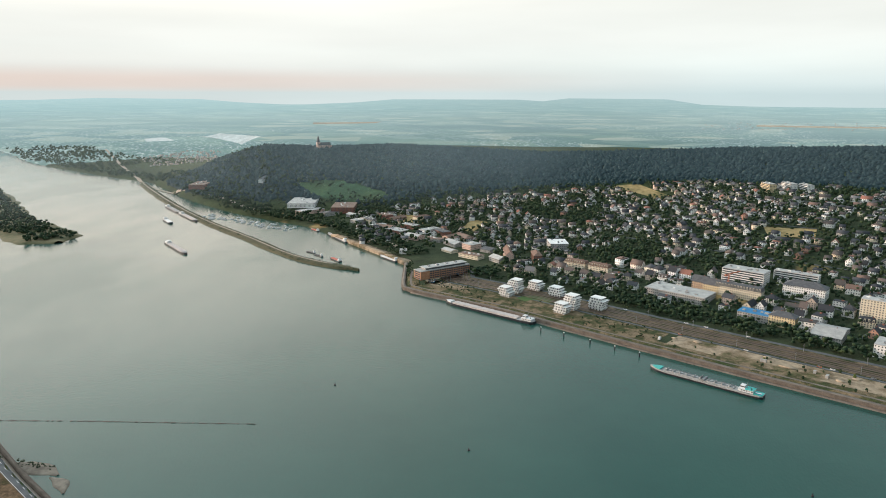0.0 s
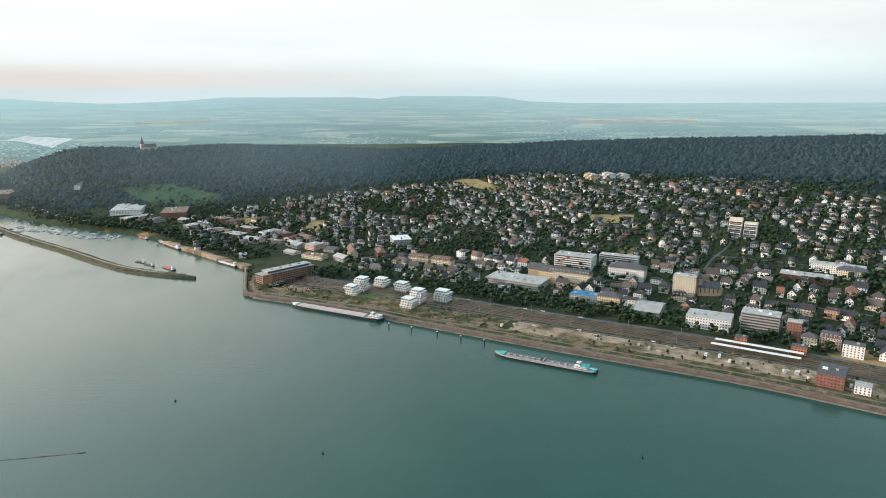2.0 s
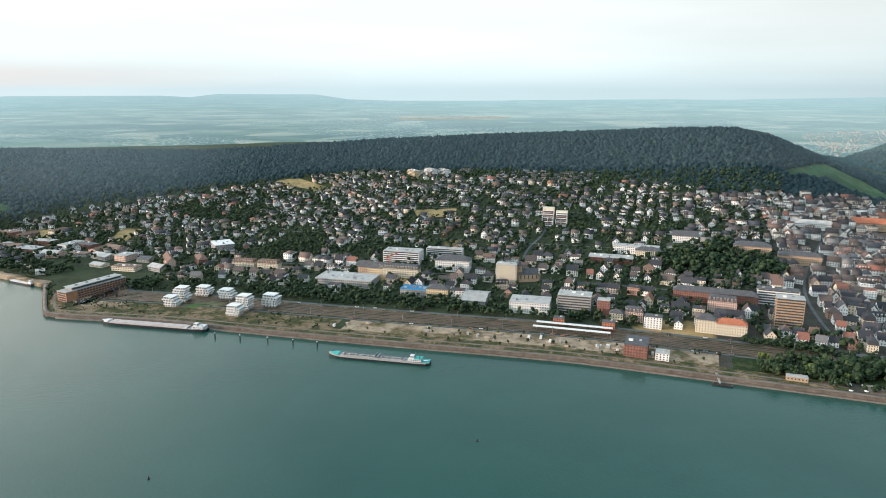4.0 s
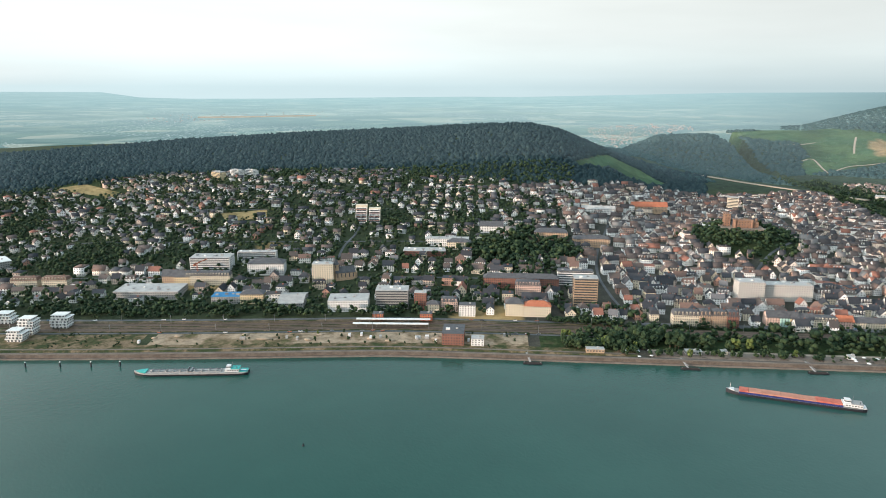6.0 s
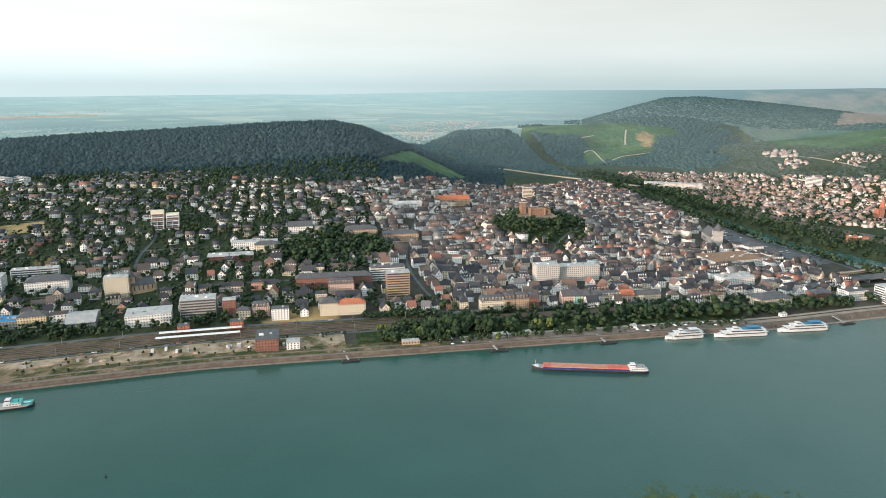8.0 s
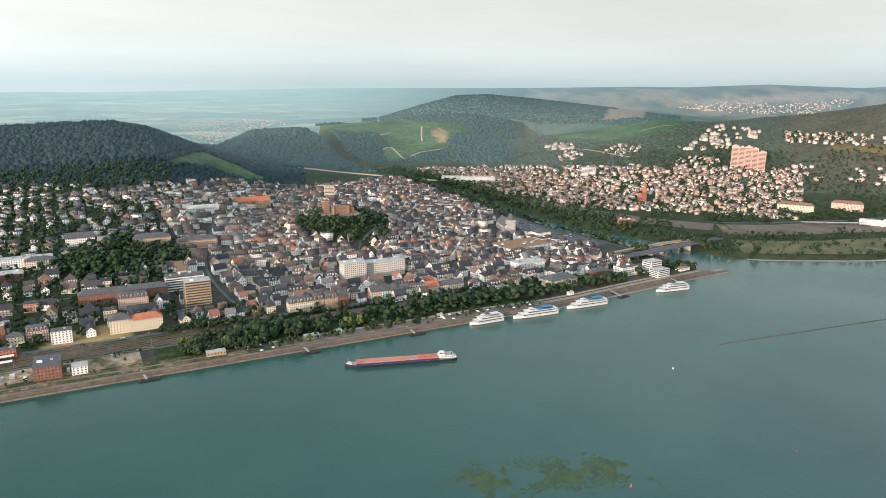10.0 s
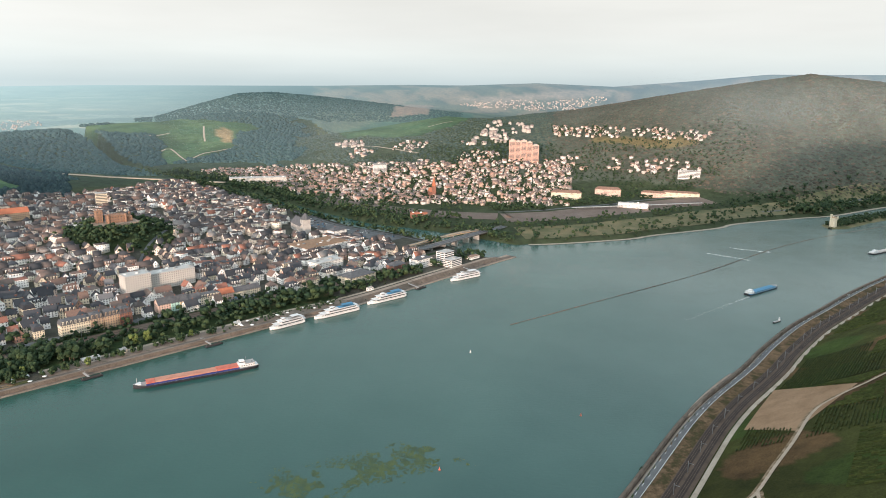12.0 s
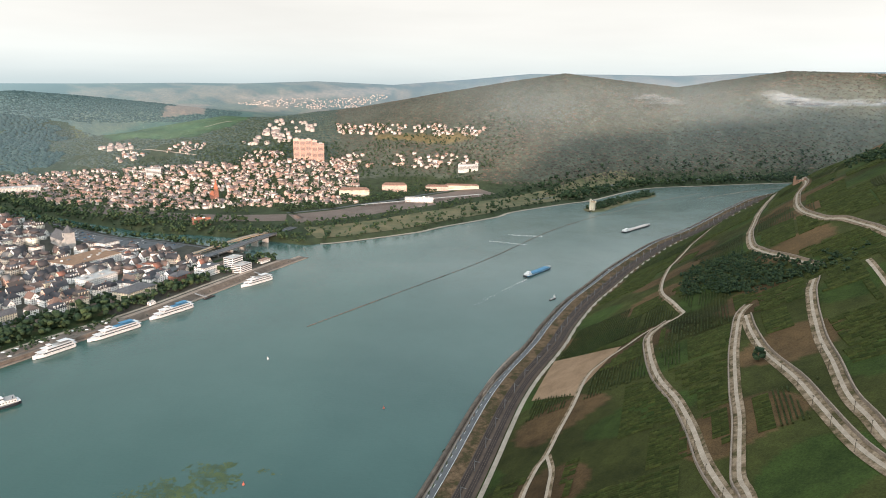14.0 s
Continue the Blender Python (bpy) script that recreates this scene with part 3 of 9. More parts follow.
g_ob, used = sheet("ground", quads[~far], "river valley ground of grass, gardens and wooded hills")
tint = g_ob.data.color_attributes.new("cover", "FLOAT_COLOR", "POINT")
tc = land_cover(gx, gy, gz).reshape(-1, 3)[used]
tint.data.foreach_set("color", np.hstack([tc, np.ones((len(tc), 1))]).astype(np.float32).ravel())
m, n, l, b = nodes_of("valley_ground")
at = n.new("ShaderNodeAttribute")
at.attribute_name = "cover"
gn = ramp(n, l, link_noise(n, l, 0.05, 6, 0.7, "World"), [(0.3, (0.6, 0.62, 0.6)), (0.7, (1.35, 1.3, 1.2))])
gf = ramp(n, l, link_noise(n, l, 0.9, 4, 0.7, "World"), [(0.3, (0.65, 0.65, 0.65)), (0.7, (1.3, 1.3, 1.3))])
l.new(mix(n, l, 1.0, mix(n, l, 1.0, at.outputs["Color"], gn, "MULTIPLY"), gf, "MULTIPLY"), b.inputs["Base Color"])
b.inputs["Roughness"].default_value, b.inputs["Specular IOR Level"].default_value = 0.95, 0.1
bump(n, l, b, link_noise(n, l, 0.6, 5, 0.7, "World"), 0.7, 0.8)
g_ob.data.materials.append(m)

# the hazy plain and skyline far beyond, a backdrop of distance whose haze is emitted colour
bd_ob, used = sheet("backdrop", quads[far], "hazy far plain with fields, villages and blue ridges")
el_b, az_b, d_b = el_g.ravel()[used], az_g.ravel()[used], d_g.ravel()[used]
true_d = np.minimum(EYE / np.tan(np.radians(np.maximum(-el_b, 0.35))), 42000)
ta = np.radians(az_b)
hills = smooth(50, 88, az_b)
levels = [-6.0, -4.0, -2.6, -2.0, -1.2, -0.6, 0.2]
# share of painted haze at each point
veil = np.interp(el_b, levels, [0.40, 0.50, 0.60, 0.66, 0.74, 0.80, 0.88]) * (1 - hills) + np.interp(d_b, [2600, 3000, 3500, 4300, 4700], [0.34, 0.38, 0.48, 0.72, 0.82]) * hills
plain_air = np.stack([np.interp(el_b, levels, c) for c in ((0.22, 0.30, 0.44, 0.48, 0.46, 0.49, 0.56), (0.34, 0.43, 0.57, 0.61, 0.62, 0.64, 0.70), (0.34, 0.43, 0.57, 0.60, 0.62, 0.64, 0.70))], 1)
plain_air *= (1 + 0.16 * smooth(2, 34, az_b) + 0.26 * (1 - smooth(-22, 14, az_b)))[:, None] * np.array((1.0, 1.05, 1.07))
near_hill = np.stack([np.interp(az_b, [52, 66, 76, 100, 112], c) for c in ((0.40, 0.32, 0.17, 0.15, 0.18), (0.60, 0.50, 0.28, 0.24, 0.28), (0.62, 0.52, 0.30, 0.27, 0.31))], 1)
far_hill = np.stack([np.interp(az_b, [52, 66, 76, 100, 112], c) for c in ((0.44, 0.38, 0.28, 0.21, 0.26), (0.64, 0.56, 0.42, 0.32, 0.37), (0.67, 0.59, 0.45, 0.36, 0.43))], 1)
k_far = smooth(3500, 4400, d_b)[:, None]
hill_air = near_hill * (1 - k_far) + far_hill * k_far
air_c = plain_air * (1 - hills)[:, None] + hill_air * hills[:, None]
one = np.ones((len(used), 1))
cover_b = land_cover(gx, gy, gz).reshape(-1, 3)[used]
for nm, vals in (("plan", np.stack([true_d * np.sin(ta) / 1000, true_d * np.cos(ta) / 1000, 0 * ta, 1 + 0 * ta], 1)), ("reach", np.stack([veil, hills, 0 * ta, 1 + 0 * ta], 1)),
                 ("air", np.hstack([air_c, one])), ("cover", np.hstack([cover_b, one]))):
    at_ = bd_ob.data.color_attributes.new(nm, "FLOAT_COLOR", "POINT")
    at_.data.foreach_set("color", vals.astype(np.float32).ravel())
m, n, l, b = nodes_of("hazy_distance")
plan = n.new("ShaderNodeAttribute")
plan.attribute_name = "plan"
reach = n.new("ShaderNodeAttribute")
reach.attribute_name = "reach"
sep = n.new("ShaderNodeSeparateColor")
l.new(reach.outputs["Color"], sep.inputs[0])
cells = n.new("ShaderNodeTexVoronoi")
cells.inputs["Scale"].default_value = 3.6
l.new(plan.outputs["Color"], cells.inputs["Vector"])
sc = n.new("ShaderNodeSeparateColor")
l.new(cells.outputs["Color"], sc.inputs[0])
fields = ramp(n, l, sc.outputs[0], [(0.0, (0.030, 0.060, 0.045)), (0.35, (0.05, 0.09, 0.055)), (0.6, (0.10, 0.15, 0.08)), (0.82, (0.32, 0.29, 0.19)), (1.0, (0.42, 0.37, 0.26))])
tw = n.new("ShaderNodeTexNoise")
tw.inputs["Scale"].default_value, tw.inputs["Detail"].default_value = 1.1, 2.0
l.new(plan.outputs["Color"], tw.inputs["Vector"])
woods = ramp(n, l, tw.outputs[0], [(0.46, (1, 1, 1)), (0.56, (0.45, 0.6, 0.62))])
fields = mix(n, l, 1.0, fields, woods, "MULTIPLY")
specks = n.new("ShaderNodeTexVoronoi")
specks.inputs["Scale"].default_value = 42.0
l.new(plan.outputs["Color"], specks.inputs["Vector"])
dots = ramp(n, l, specks.outputs["Distance"], [(0.24, (1, 1, 1)), (0.32, (0, 0, 0))])
tv = n.new("ShaderNodeTexNoise")
tv.inputs["Scale"].default_value, tv.inputs["Detail"].default_value = 0.75, 3.0
l.new(plan.outputs["Color"], tv.inputs["Vector"])
villages = ramp(n, l, tv.outputs[0], [(0.45, (0, 0, 0)), (0.53, (1, 1, 1))])
fields = mix(n, l, mix(n, l, 1.0, dots, villages, "MULTIPLY"), fields, (0.9, 0.88, 0.84))
hill_cover = n.new("ShaderNodeAttribute")
hill_cover.attribute_name = "cover"
canopy = ramp(n, l, link_noise(n, l, 0.045, 6, 0.75, "World"), [(0.3, (0.45, 0.5, 0.55)), (0.7, (1.5, 1.4, 1.3))])
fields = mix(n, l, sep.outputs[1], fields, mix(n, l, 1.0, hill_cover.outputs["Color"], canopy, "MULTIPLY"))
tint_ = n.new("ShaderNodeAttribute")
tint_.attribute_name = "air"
# painted haze: an emitted colour mixed over the land
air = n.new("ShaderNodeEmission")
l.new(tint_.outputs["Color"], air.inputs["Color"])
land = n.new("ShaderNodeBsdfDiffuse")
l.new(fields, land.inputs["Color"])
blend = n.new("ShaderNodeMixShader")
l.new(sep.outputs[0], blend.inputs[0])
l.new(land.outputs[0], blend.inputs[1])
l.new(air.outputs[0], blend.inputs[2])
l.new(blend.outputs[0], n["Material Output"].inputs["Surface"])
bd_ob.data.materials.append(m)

# ---- river ----
m, n, l, b = nodes_of("river_water")
big = link_noise(n, l, 0.006, 5, 0.6, "World", (1, 1, 1))
darker_w = ramp(n, l, big, [(0.3, (0.012, 0.058, 0.047)), (0.7, (0.019, 0.075, 0.060))])
paler_w = ramp(n, l, big, [(0.3, (0.034, 0.084, 0.074)), (0.7, (0.048, 0.104, 0.092))])
# the base colour pales downstream; farther off, the sky's reflection is painted in
pos = n.new("ShaderNodeSeparateXYZ")
l.new(n.new("ShaderNodeNewGeometry").outputs["Position"], pos.inputs[0])
down_fade = n.new("ShaderNodeMapRange")
down_fade.interpolation_type = "SMOOTHSTEP"
l.new(pos.outputs["Y"], down_fade.inputs["Value"])
down_fade.inputs["From Min"].default_value, down_fade.inputs["From Max"].default_value = -60.0, 340.0
down_fade.inputs["To Min"].default_value, down_fade.inputs["To Max"].default_value = 1.0, 0.0
far_sheen = n.new("ShaderNodeMapRange")
far_sheen.interpolation_type = "SMOOTHSTEP"
l.new(pos.outputs["Y"], far_sheen.inputs["Value"])
far_sheen.inputs["From Min"].default_value, far_sheen.inputs["From Max"].default_value = -800.0, -60.0
far_sheen.inputs["To Min"].default_value, far_sheen.inputs["To Max"].default_value = 1.0, 0.0
# pale base colour painted for sky mirrored in the far water
sheen_w = ramp(n, l, big, [(0.3, (0.115, 0.160, 0.148)), (0.7, (0.150, 0.198, 0.184))])
l.new(mix(n, l, far_sheen.outputs[0], mix(n, l, down_fade.outputs[0], darker_w, paler_w), sheen_w), b.inputs["Base Color"])
rg = ramp(n, l, link_noise(n, l, 0.004, 4, 0.6, "World", (1.0, 0.45, 1.0)), [(0.35, (0.10, 0.10, 0.10)), (0.62, (0.26, 0.26, 0.26))])
l.new(rg, b.inputs["Roughness"])
b.inputs["IOR"].default_value = 1.33
rip = link_noise(n, l, 0.35, 4, 0.65, "World", (1.0, 0.6, 1))
bump(n, l, b, rip, 0.34, 0.5)
mat_water = m
river = mesh_object("river", [(-4900, -4900, 0), (4900, -4900, 0), (4900, 4950, 0), (-4900, 4950, 0)], [(0, 1, 2, 3)], mat_water)
tagged(river, "broad calm grey-green river with faint ripples", "river", kind="structure")


# ---- builders shared by the things ----
def heading(x, y):
    """Direction of the quay nearest to a place, in radians."""
    i = int(np.argmin((quay_line[:-1, 0] - x)**2 + (quay_line[:-1, 1] - y)**2))
    i = min(max(i, 3), len(quay_line) - 5)
    d = quay_line[i + 4] - quay_line[i - 3]
    return math.atan2(d[1], d[0])


def level(x, y):
    return float(ground(np.array([float(x)]), np.array([float(y)]))[0])


class Shape:
    """Collects corners and faces of one mesh."""
    def __init__(self):
        self.v, self.f, self.m = [], [], []

    def add(self, verts, faces, mat=0):
        k = len(self.v)
        self.v += [tuple(p) for p in verts]
        self.f += [tuple(i + k for i in f) for f in faces]
        self.m += [mat] * len(faces)
        return self

    def box(self, x0, y0, z0, x1, y1, z1, mat=0, taper=0.0):
        t = taper
        v = [(x0, y0, z0), (x1, y0, z0), (x1, y1, z0), (x0, y1, z0), (x0 + t, y0 + t, z1), (x1 - t, y0 + t, z1), (x1 - t, y1 - t, z1), (x0 + t, y1 - t, z1)]
        return self.add(v, [(3, 2, 1, 0), (4, 5, 6, 7), (0, 1, 5, 4), (1, 2, 6, 5), (2, 3, 7, 6), (3, 0, 4, 7)], mat)

    def prism(self, plan, z0, z1, mat=0, scale=1.0):
        n = len(plan)
        cx, cy = sum(p[0] for p in plan) / n, sum(p[1] for p in plan) / n
        v = [(x, y, z0) for x, y in plan] + [(cx + (x - cx) * scale, cy + (y - cy) * scale, z1) for x, y in plan]
        return self.add(v, [tuple(range(n))[::-1], tuple(range(n, 2 * n))] + [(i, (i + 1) % n, n + (i + 1) % n, n + i) for i in range(n)], mat)

    def round(self, x, y, r0, z0, r1, z1, n=12, mat=0):
        v = [(x + r0 * math.cos(a), y + r0 * math.sin(a), z0) for a in np.linspace(0, 2 * math.pi, n, endpoint=False)]
        v += [(x + r1 * math.cos(a), y + r1 * math.sin(a), z1) for a in np.linspace(0, 2 * math.pi, n, endpoint=False)]
        return self.add(v, [tuple(range(n))[::-1], tuple(range(n, 2 * n))] + [(i, (i + 1) % n, n + (i + 1) % n, n + i) for i in range(n)], mat)

    def windows(self, w, d, z0, z1, floors, gap, mat=1, size=(1.1, 1.5), sides="nsew"):
        """Rows of window panes, a hand proud of the walls of a w by d block."""
        e, (ww, wh) = 0.06, size
        fh = (z1 - z0) / floors
        for k in range(floors):
            zc = z0 + fh * (k + 0.55)
            for side in sides:
                run = w if side in "ns" else d
                n = max(1, int(run / gap))
                for i in range(n):
                    c = -run / 2 + run * (i + 0.5) / n
                    a, b, lo, hi = c - ww / 2, c + ww / 2, zc - wh / 2, zc + wh / 2
                    if side == "s":
                        q = [(a, -d / 2 - e, lo), (b, -d / 2 - e, lo), (b, -d / 2 - e, hi), (a, -d / 2 - e, hi)]
                    elif side == "n":
                        q = [(b, d / 2 + e, lo), (a, d / 2 + e, lo), (a, d / 2 + e, hi), (b, d / 2 + e, hi)]
                    elif side == "e":
                        q = [(w / 2 + e, a, lo), (w / 2 + e, b, lo), (w / 2 + e, b, hi), (w / 2 + e, a, hi)]
                    else:
                        q = [(-w / 2 - e, b, lo), (-w / 2 - e, a, lo), (-w / 2 - e, a, hi), (-w / 2 - e, b, hi)]
                    self.add(q, [(0, 1, 2, 3)], mat)
        return self

    def gable_walls(self, w, d, h, r, mat=0):
        """Walls of a w by d house, eaves at h, gables up to r over the short sides (ridge along x)."""
        v = [(-w / 2, -d / 2, -2), (w / 2, -d / 2, -2), (w / 2, d / 2, -2), (-w / 2, d / 2, -2), (-w / 2, -d / 2, h), (w / 2, -d / 2, h), (w / 2, d / 2, h), (-w / 2, d / 2, h),
             (-w / 2, 0, r), (w / 2, 0, r)]
        return self.add(v, [(0, 1, 5, 4), (1, 2, 6, 9, 5), (2, 3, 7, 6), (3, 0, 4, 8, 7)], mat)

    def gable_roof(self, w, d, h, r, over=0.5, mat=0, thick=0.25):
        s = (r - h) / (d / 2)
        hw, hd = w / 2 + over, d / 2 + over
        z0 = h - s * over
        v = [(-hw, -hd, z0), (hw, -hd, z0), (hw, 0, r), (-hw, 0, r), (hw, hd, z0), (-hw, hd, z0)]
        v += [(x, y, z + thick) for x, y, z in v]
        return self.add(v, [(6, 7, 8, 9), (9, 8, 10, 11), (3, 2, 1, 0), (5, 4, 2, 3), (0, 1, 7, 6), (4, 5, 11, 10), (1, 2, 8, 7), (2, 4, 10, 8), (3, 0, 6, 9), (5, 3, 9, 11)], mat)

    def hip_roof(self, w, d, h, r, over=0.5, mat=0, inset=None):
        hw, hd = w / 2 + over, d / 2 + over
        t = min(hw * 0.9, hd if inset is None else inset)
        v = [(-hw, -hd, h), (hw, -hd, h), (hw, hd, h), (-hw, hd, h), (-hw + t, 0, r), (hw - t, 0, r), (-hw, -hd, h - 0.25), (hw, -hd, h - 0.25), (hw, hd, h - 0.25), (-hw, hd, h - 0.25)]
        return self.add(v, [(0, 1, 5, 4), (1, 2, 5), (2, 3, 4, 5), (3, 0, 4), (6, 7, 1, 0), (7, 8, 2, 1), (8, 9, 3, 2), (9, 6, 0, 3), (9, 8, 7, 6)], mat)

    def mesh(self, name, mats, smooth_faces=False):
        me = bpy.data.meshes.new(name)
        me.from_pydata(self.v, [], self.f)
        for m in mats:
            me.materials.append(m)
        me.polygons.foreach_set("material_index", np.asarray(self.m, np.int32))
        if smooth_faces:
            me.polygons.foreach_set("use_smooth", np.ones(len(self.f), bool))
        me.update()
        return me

    def moved(self, x=0, y=0, z=0, turn=0.0):
        c, s = math.cos(turn), math.sin(turn)
        self.v = [(x + c * a - s * b, y + s * a + c * b, z + q) for a, b, q in self.v]
        return self

    def join(self, other):
        k = len(self.v)
        self.v += other.v
        self.f += [tuple(i + k for i in f) for f in other.f]
        self.m += other.m
        return self

    def triangles(self):
        f, m = [], []
        for face, mat in zip(self.f, self.m):
            for i in range(1, len(face) - 1):
                f.append((face[0], face[i], face[i + 1]))
                m.append(mat)
        return np.array(self.v, np.float32), np.array(f, np.int32), np.array(m, np.int32)


def part(name, shape, mats, parent, label="", smooth_faces=False):
    """One mesh object under a thing; shape may be a Shape or a mesh that is shared."""
    me = shape if isinstance(shape, bpy.types.Mesh) else shape.mesh(name, mats if isinstance(mats, (list, tuple)) else [mats], smooth_faces)
    ob = new(name, me)
    ob.parent = parent
    if label:
        tagged(ob, label)
    return ob


def thing(name, label, category, x, y, z, turn=0.0, group="", scale=1.0):
    ob = new(name)
    ob.matrix_world = Matrix.LocRotScale((x, y, z), Euler((0, 0, turn)), (scale, scale, scale))
    return tagged(ob, label, category, group)


def strip(name, line, a, b, mat, z=None, lift=0.1, thick=0.0, label="", category="", kind="structure", smooth_z=False):
    """A band along a plan line between two offsets to its left (negative: right), laid on the ground or at height z."""
    p = np.asarray(line, float)
    t = np.gradient(p, axis=0)
    t /= np.linalg.norm(t, axis=1)[:, None] + 1e-9
    nrm = np.stack([-t[:, 1], t[:, 0]], 1)
    cols = 2 if z is not None else max(2, int(abs(b - a) / 4) + 2)
    offs = np.linspace(a, b, cols)
    pts = p[:, None, :] + nrm[:, None, :] * offs[None, :, None]
    zz = np.full(pts.shape[:2], z) if z is not None else np.maximum(ground(pts[..., 0], pts[..., 1]), 0.2) + lift
    v = np.concatenate([pts, zz[..., None]], -1).reshape(-1, 3)
    n = len(p)
    ids = np.arange(n * cols).reshape(n, cols)
    f = np.stack([ids[:-1, :-1], ids[1:, :-1], ids[1:, 1:], ids[:-1, 1:]], -1).reshape(-1, 4)
    if b > a:
        f = f[:, ::-1]
    if thick:
        k = len(v)
        lowv = v - (0, 0, thick)
        rim = np.concatenate([ids[:, 0], ids[::-1, -1]])
        sides = [(rim[i], rim[i - 1], rim[i - 1] + k, rim[i] + k) for i in range(len(rim))]
        if b > a:
            sides = [q[::-1] for q in sides]
        v = np.vstack([v, lowv])
        f = np.vstack([f, np.array(sides)])
    ob = bulk(name, v, f, [mat])
    return tagged(ob, label, category, kind=kind)


def scatter(name, variants, mats, places, label, category, smooth_faces=False):
    """Many small pieces joined into one object. places: rows of variant, x, y, z, turn, scale x, y, z."""
    vs, fs, ms, k = [], [], [], 0
    P = np.asarray(places, np.float32)
    for i, (v, f, m) in enumerate(variants):
        q = P[P[:, 0] == i]
        if not len(q):
            continue
        c, s = np.cos(q[:, 4])[:, None], np.sin(q[:, 4])[:, None]
        X, Y, Z = v[None, :, 0] * q[:, 5:6], v[None, :, 1] * q[:, 6:7], v[None, :, 2] * q[:, 7:8]
        w = np.stack([q[:, 1:2] + c * X - s * Y, q[:, 2:3] + s * X + c * Y, q[:, 3:4] + Z], -1).reshape(-1, 3)
        vs.append(w)
        fs.append((f[None] + (np.arange(len(q)) * len(v))[:, None, None] + k).reshape(-1, 3))
        ms.append(np.tile(m, len(q)))
        k += len(w)
    ob = bulk(name, np.vstack(vs), np.vstack(fs), mats, np.concatenate(ms), smooth_faces)
    return tagged(ob, label, category, kind="stuff")


def blob(seed, subdivisions=1, squash=0.85, jag=0.28, cut=-0.45):
    """A ragged clump of foliage, flat below."""
    bm = bmesh.new()
    bmesh.ops.create_icosphere(bm, subdivisions=subdivisions, radius=1.0)
    rng = random.Random(seed)
    for v in bm.verts:
        k = 1 + rng.uniform(-jag, jag)
        v.co = Vector((v.co.x * k, v.co.y * k, max(v.co.z * k * squash, cut)))
    low = [f for f in bm.faces if all(v.co.z <= cut + 1e-4 for v in f.verts)]
    bmesh.ops.delete(bm, geom=low, context="FACES")
    bm.verts.ensure_lookup_table()
    s = Shape().add([v.co[:] for v in bm.verts], [[v.index for v in f.verts] for f in bm.faces])
    bm.free()
    return s


def crown_shape(seed, clumps=9, subdivisions=1):
    """A crown of many clumps round a middle, about 1 in radius and resting on z = 0."""
    rng = random.Random(seed)
    s = Shape()
    for i in range(clumps):
        a, h = rng.uniform(0, 6.28), rng.uniform(0.25, 1.55)
        reach = 0.62 * math.sqrt(max(0.05, 1 - ((h - 0.8) / 0.95)**2)) * rng.uniform(0.75, 1.1)
        r = rng.uniform(0.34, 0.52)
        b = blob(seed * 31 + i, subdivisions, 0.9, 0.3, -0.7)
        b.v = [(x * r + reach * math.cos(a), y * r + reach * math.sin(a), z * r + h) for x, y, z in b.v]
        s.join(b)
    return s


def house_shape(kind, w, d, h, r, over=0.5):
    """Walls with windows, roof and chimney of a plain town house: three meshes' worth."""
    wall, roof, stack = Shape(), Shape(), Shape()
    fl = max(1, round(h / 2.9))
    if kind == "gable":
        wall.gable_walls(w, d, h, r)
        roof.gable_roof(w, d, h, r, over)
        wall.windows(w, d, 0.2, h, fl, 2.6)
        if r - h > 3:
            wall.windows(w, d, h, h + 2.6, 1, d / 1.9, sides="ew")
        stack.box(w * 0.18, -0.5, r - 1.6, w * 0.18 + 0.8, 0.3, r + 1.1)
    elif kind == "hip":
        wall.box(-w / 2, -d / 2, -2, w / 2, d / 2, h)
        roof.hip_roof(w, d, h, r, over)
        wall.windows(w, d, 0.2, h, fl, 2.6)
        stack.box(-w * 0.12, 0.6, r - 2.2, -w * 0.12 + 0.8, 1.4, r + 0.8)
    elif kind == "mansard":
        wall.box(-w / 2, -d / 2, -2, w / 2, d / 2, h)
        m = (r - h) * 0.75
        roof.box(-w / 2 - 0.3, -d / 2 - 0.3, h, w / 2 + 0.3, d / 2 + 0.3, h + m, taper=1.3)
        t = Shape().hip_roof(w - 2, d - 2, h + m, r, 0.0)
        roof.join(t)
        wall.windows(w, d, 0.2, h, fl, 2.3)
        for i in range(max(2, int(w / 3.6))):
            c = -w / 2 + w * (i + 0.5) / max(2, int(w / 3.6))
            wall.box(c - 0.8, -d / 2 - 0.1, h + 0.3, c + 0.8, -d / 2 + 1.6, h + m - 0.4)
            wall.box(c - 0.5, -d / 2 - 0.16, h + 0.6, c + 0.5, -d / 2 - 0.1, h + m - 0.8, 1)
        stack.box(w * 0.3, -0.4, r - 2, w * 0.3 + 1.2, 0.4, r + 1)
    else:
        wall.box(-w / 2, -d / 2, -2, w / 2, d / 2, h)
        wall.windows(w, d, 0.2, h, fl, 2.8, size=(1.3, 1.35))
        roof.box(-w / 2 - 0.2, -d / 2 - 0.2, h, w / 2 + 0.2, d / 2 + 0.2, h + 0.5)
        roof.box(-w / 2 + 0.4, -d / 2 + 0.4, h + 0.5, w / 2 - 0.4, d / 2 - 0.4, h + 0.55)
        stack.box(w * 0.1, -1, h + 0.4, w * 0.1 + 2.5, 1.2, h + 1.8)
    return wall, roof, stack


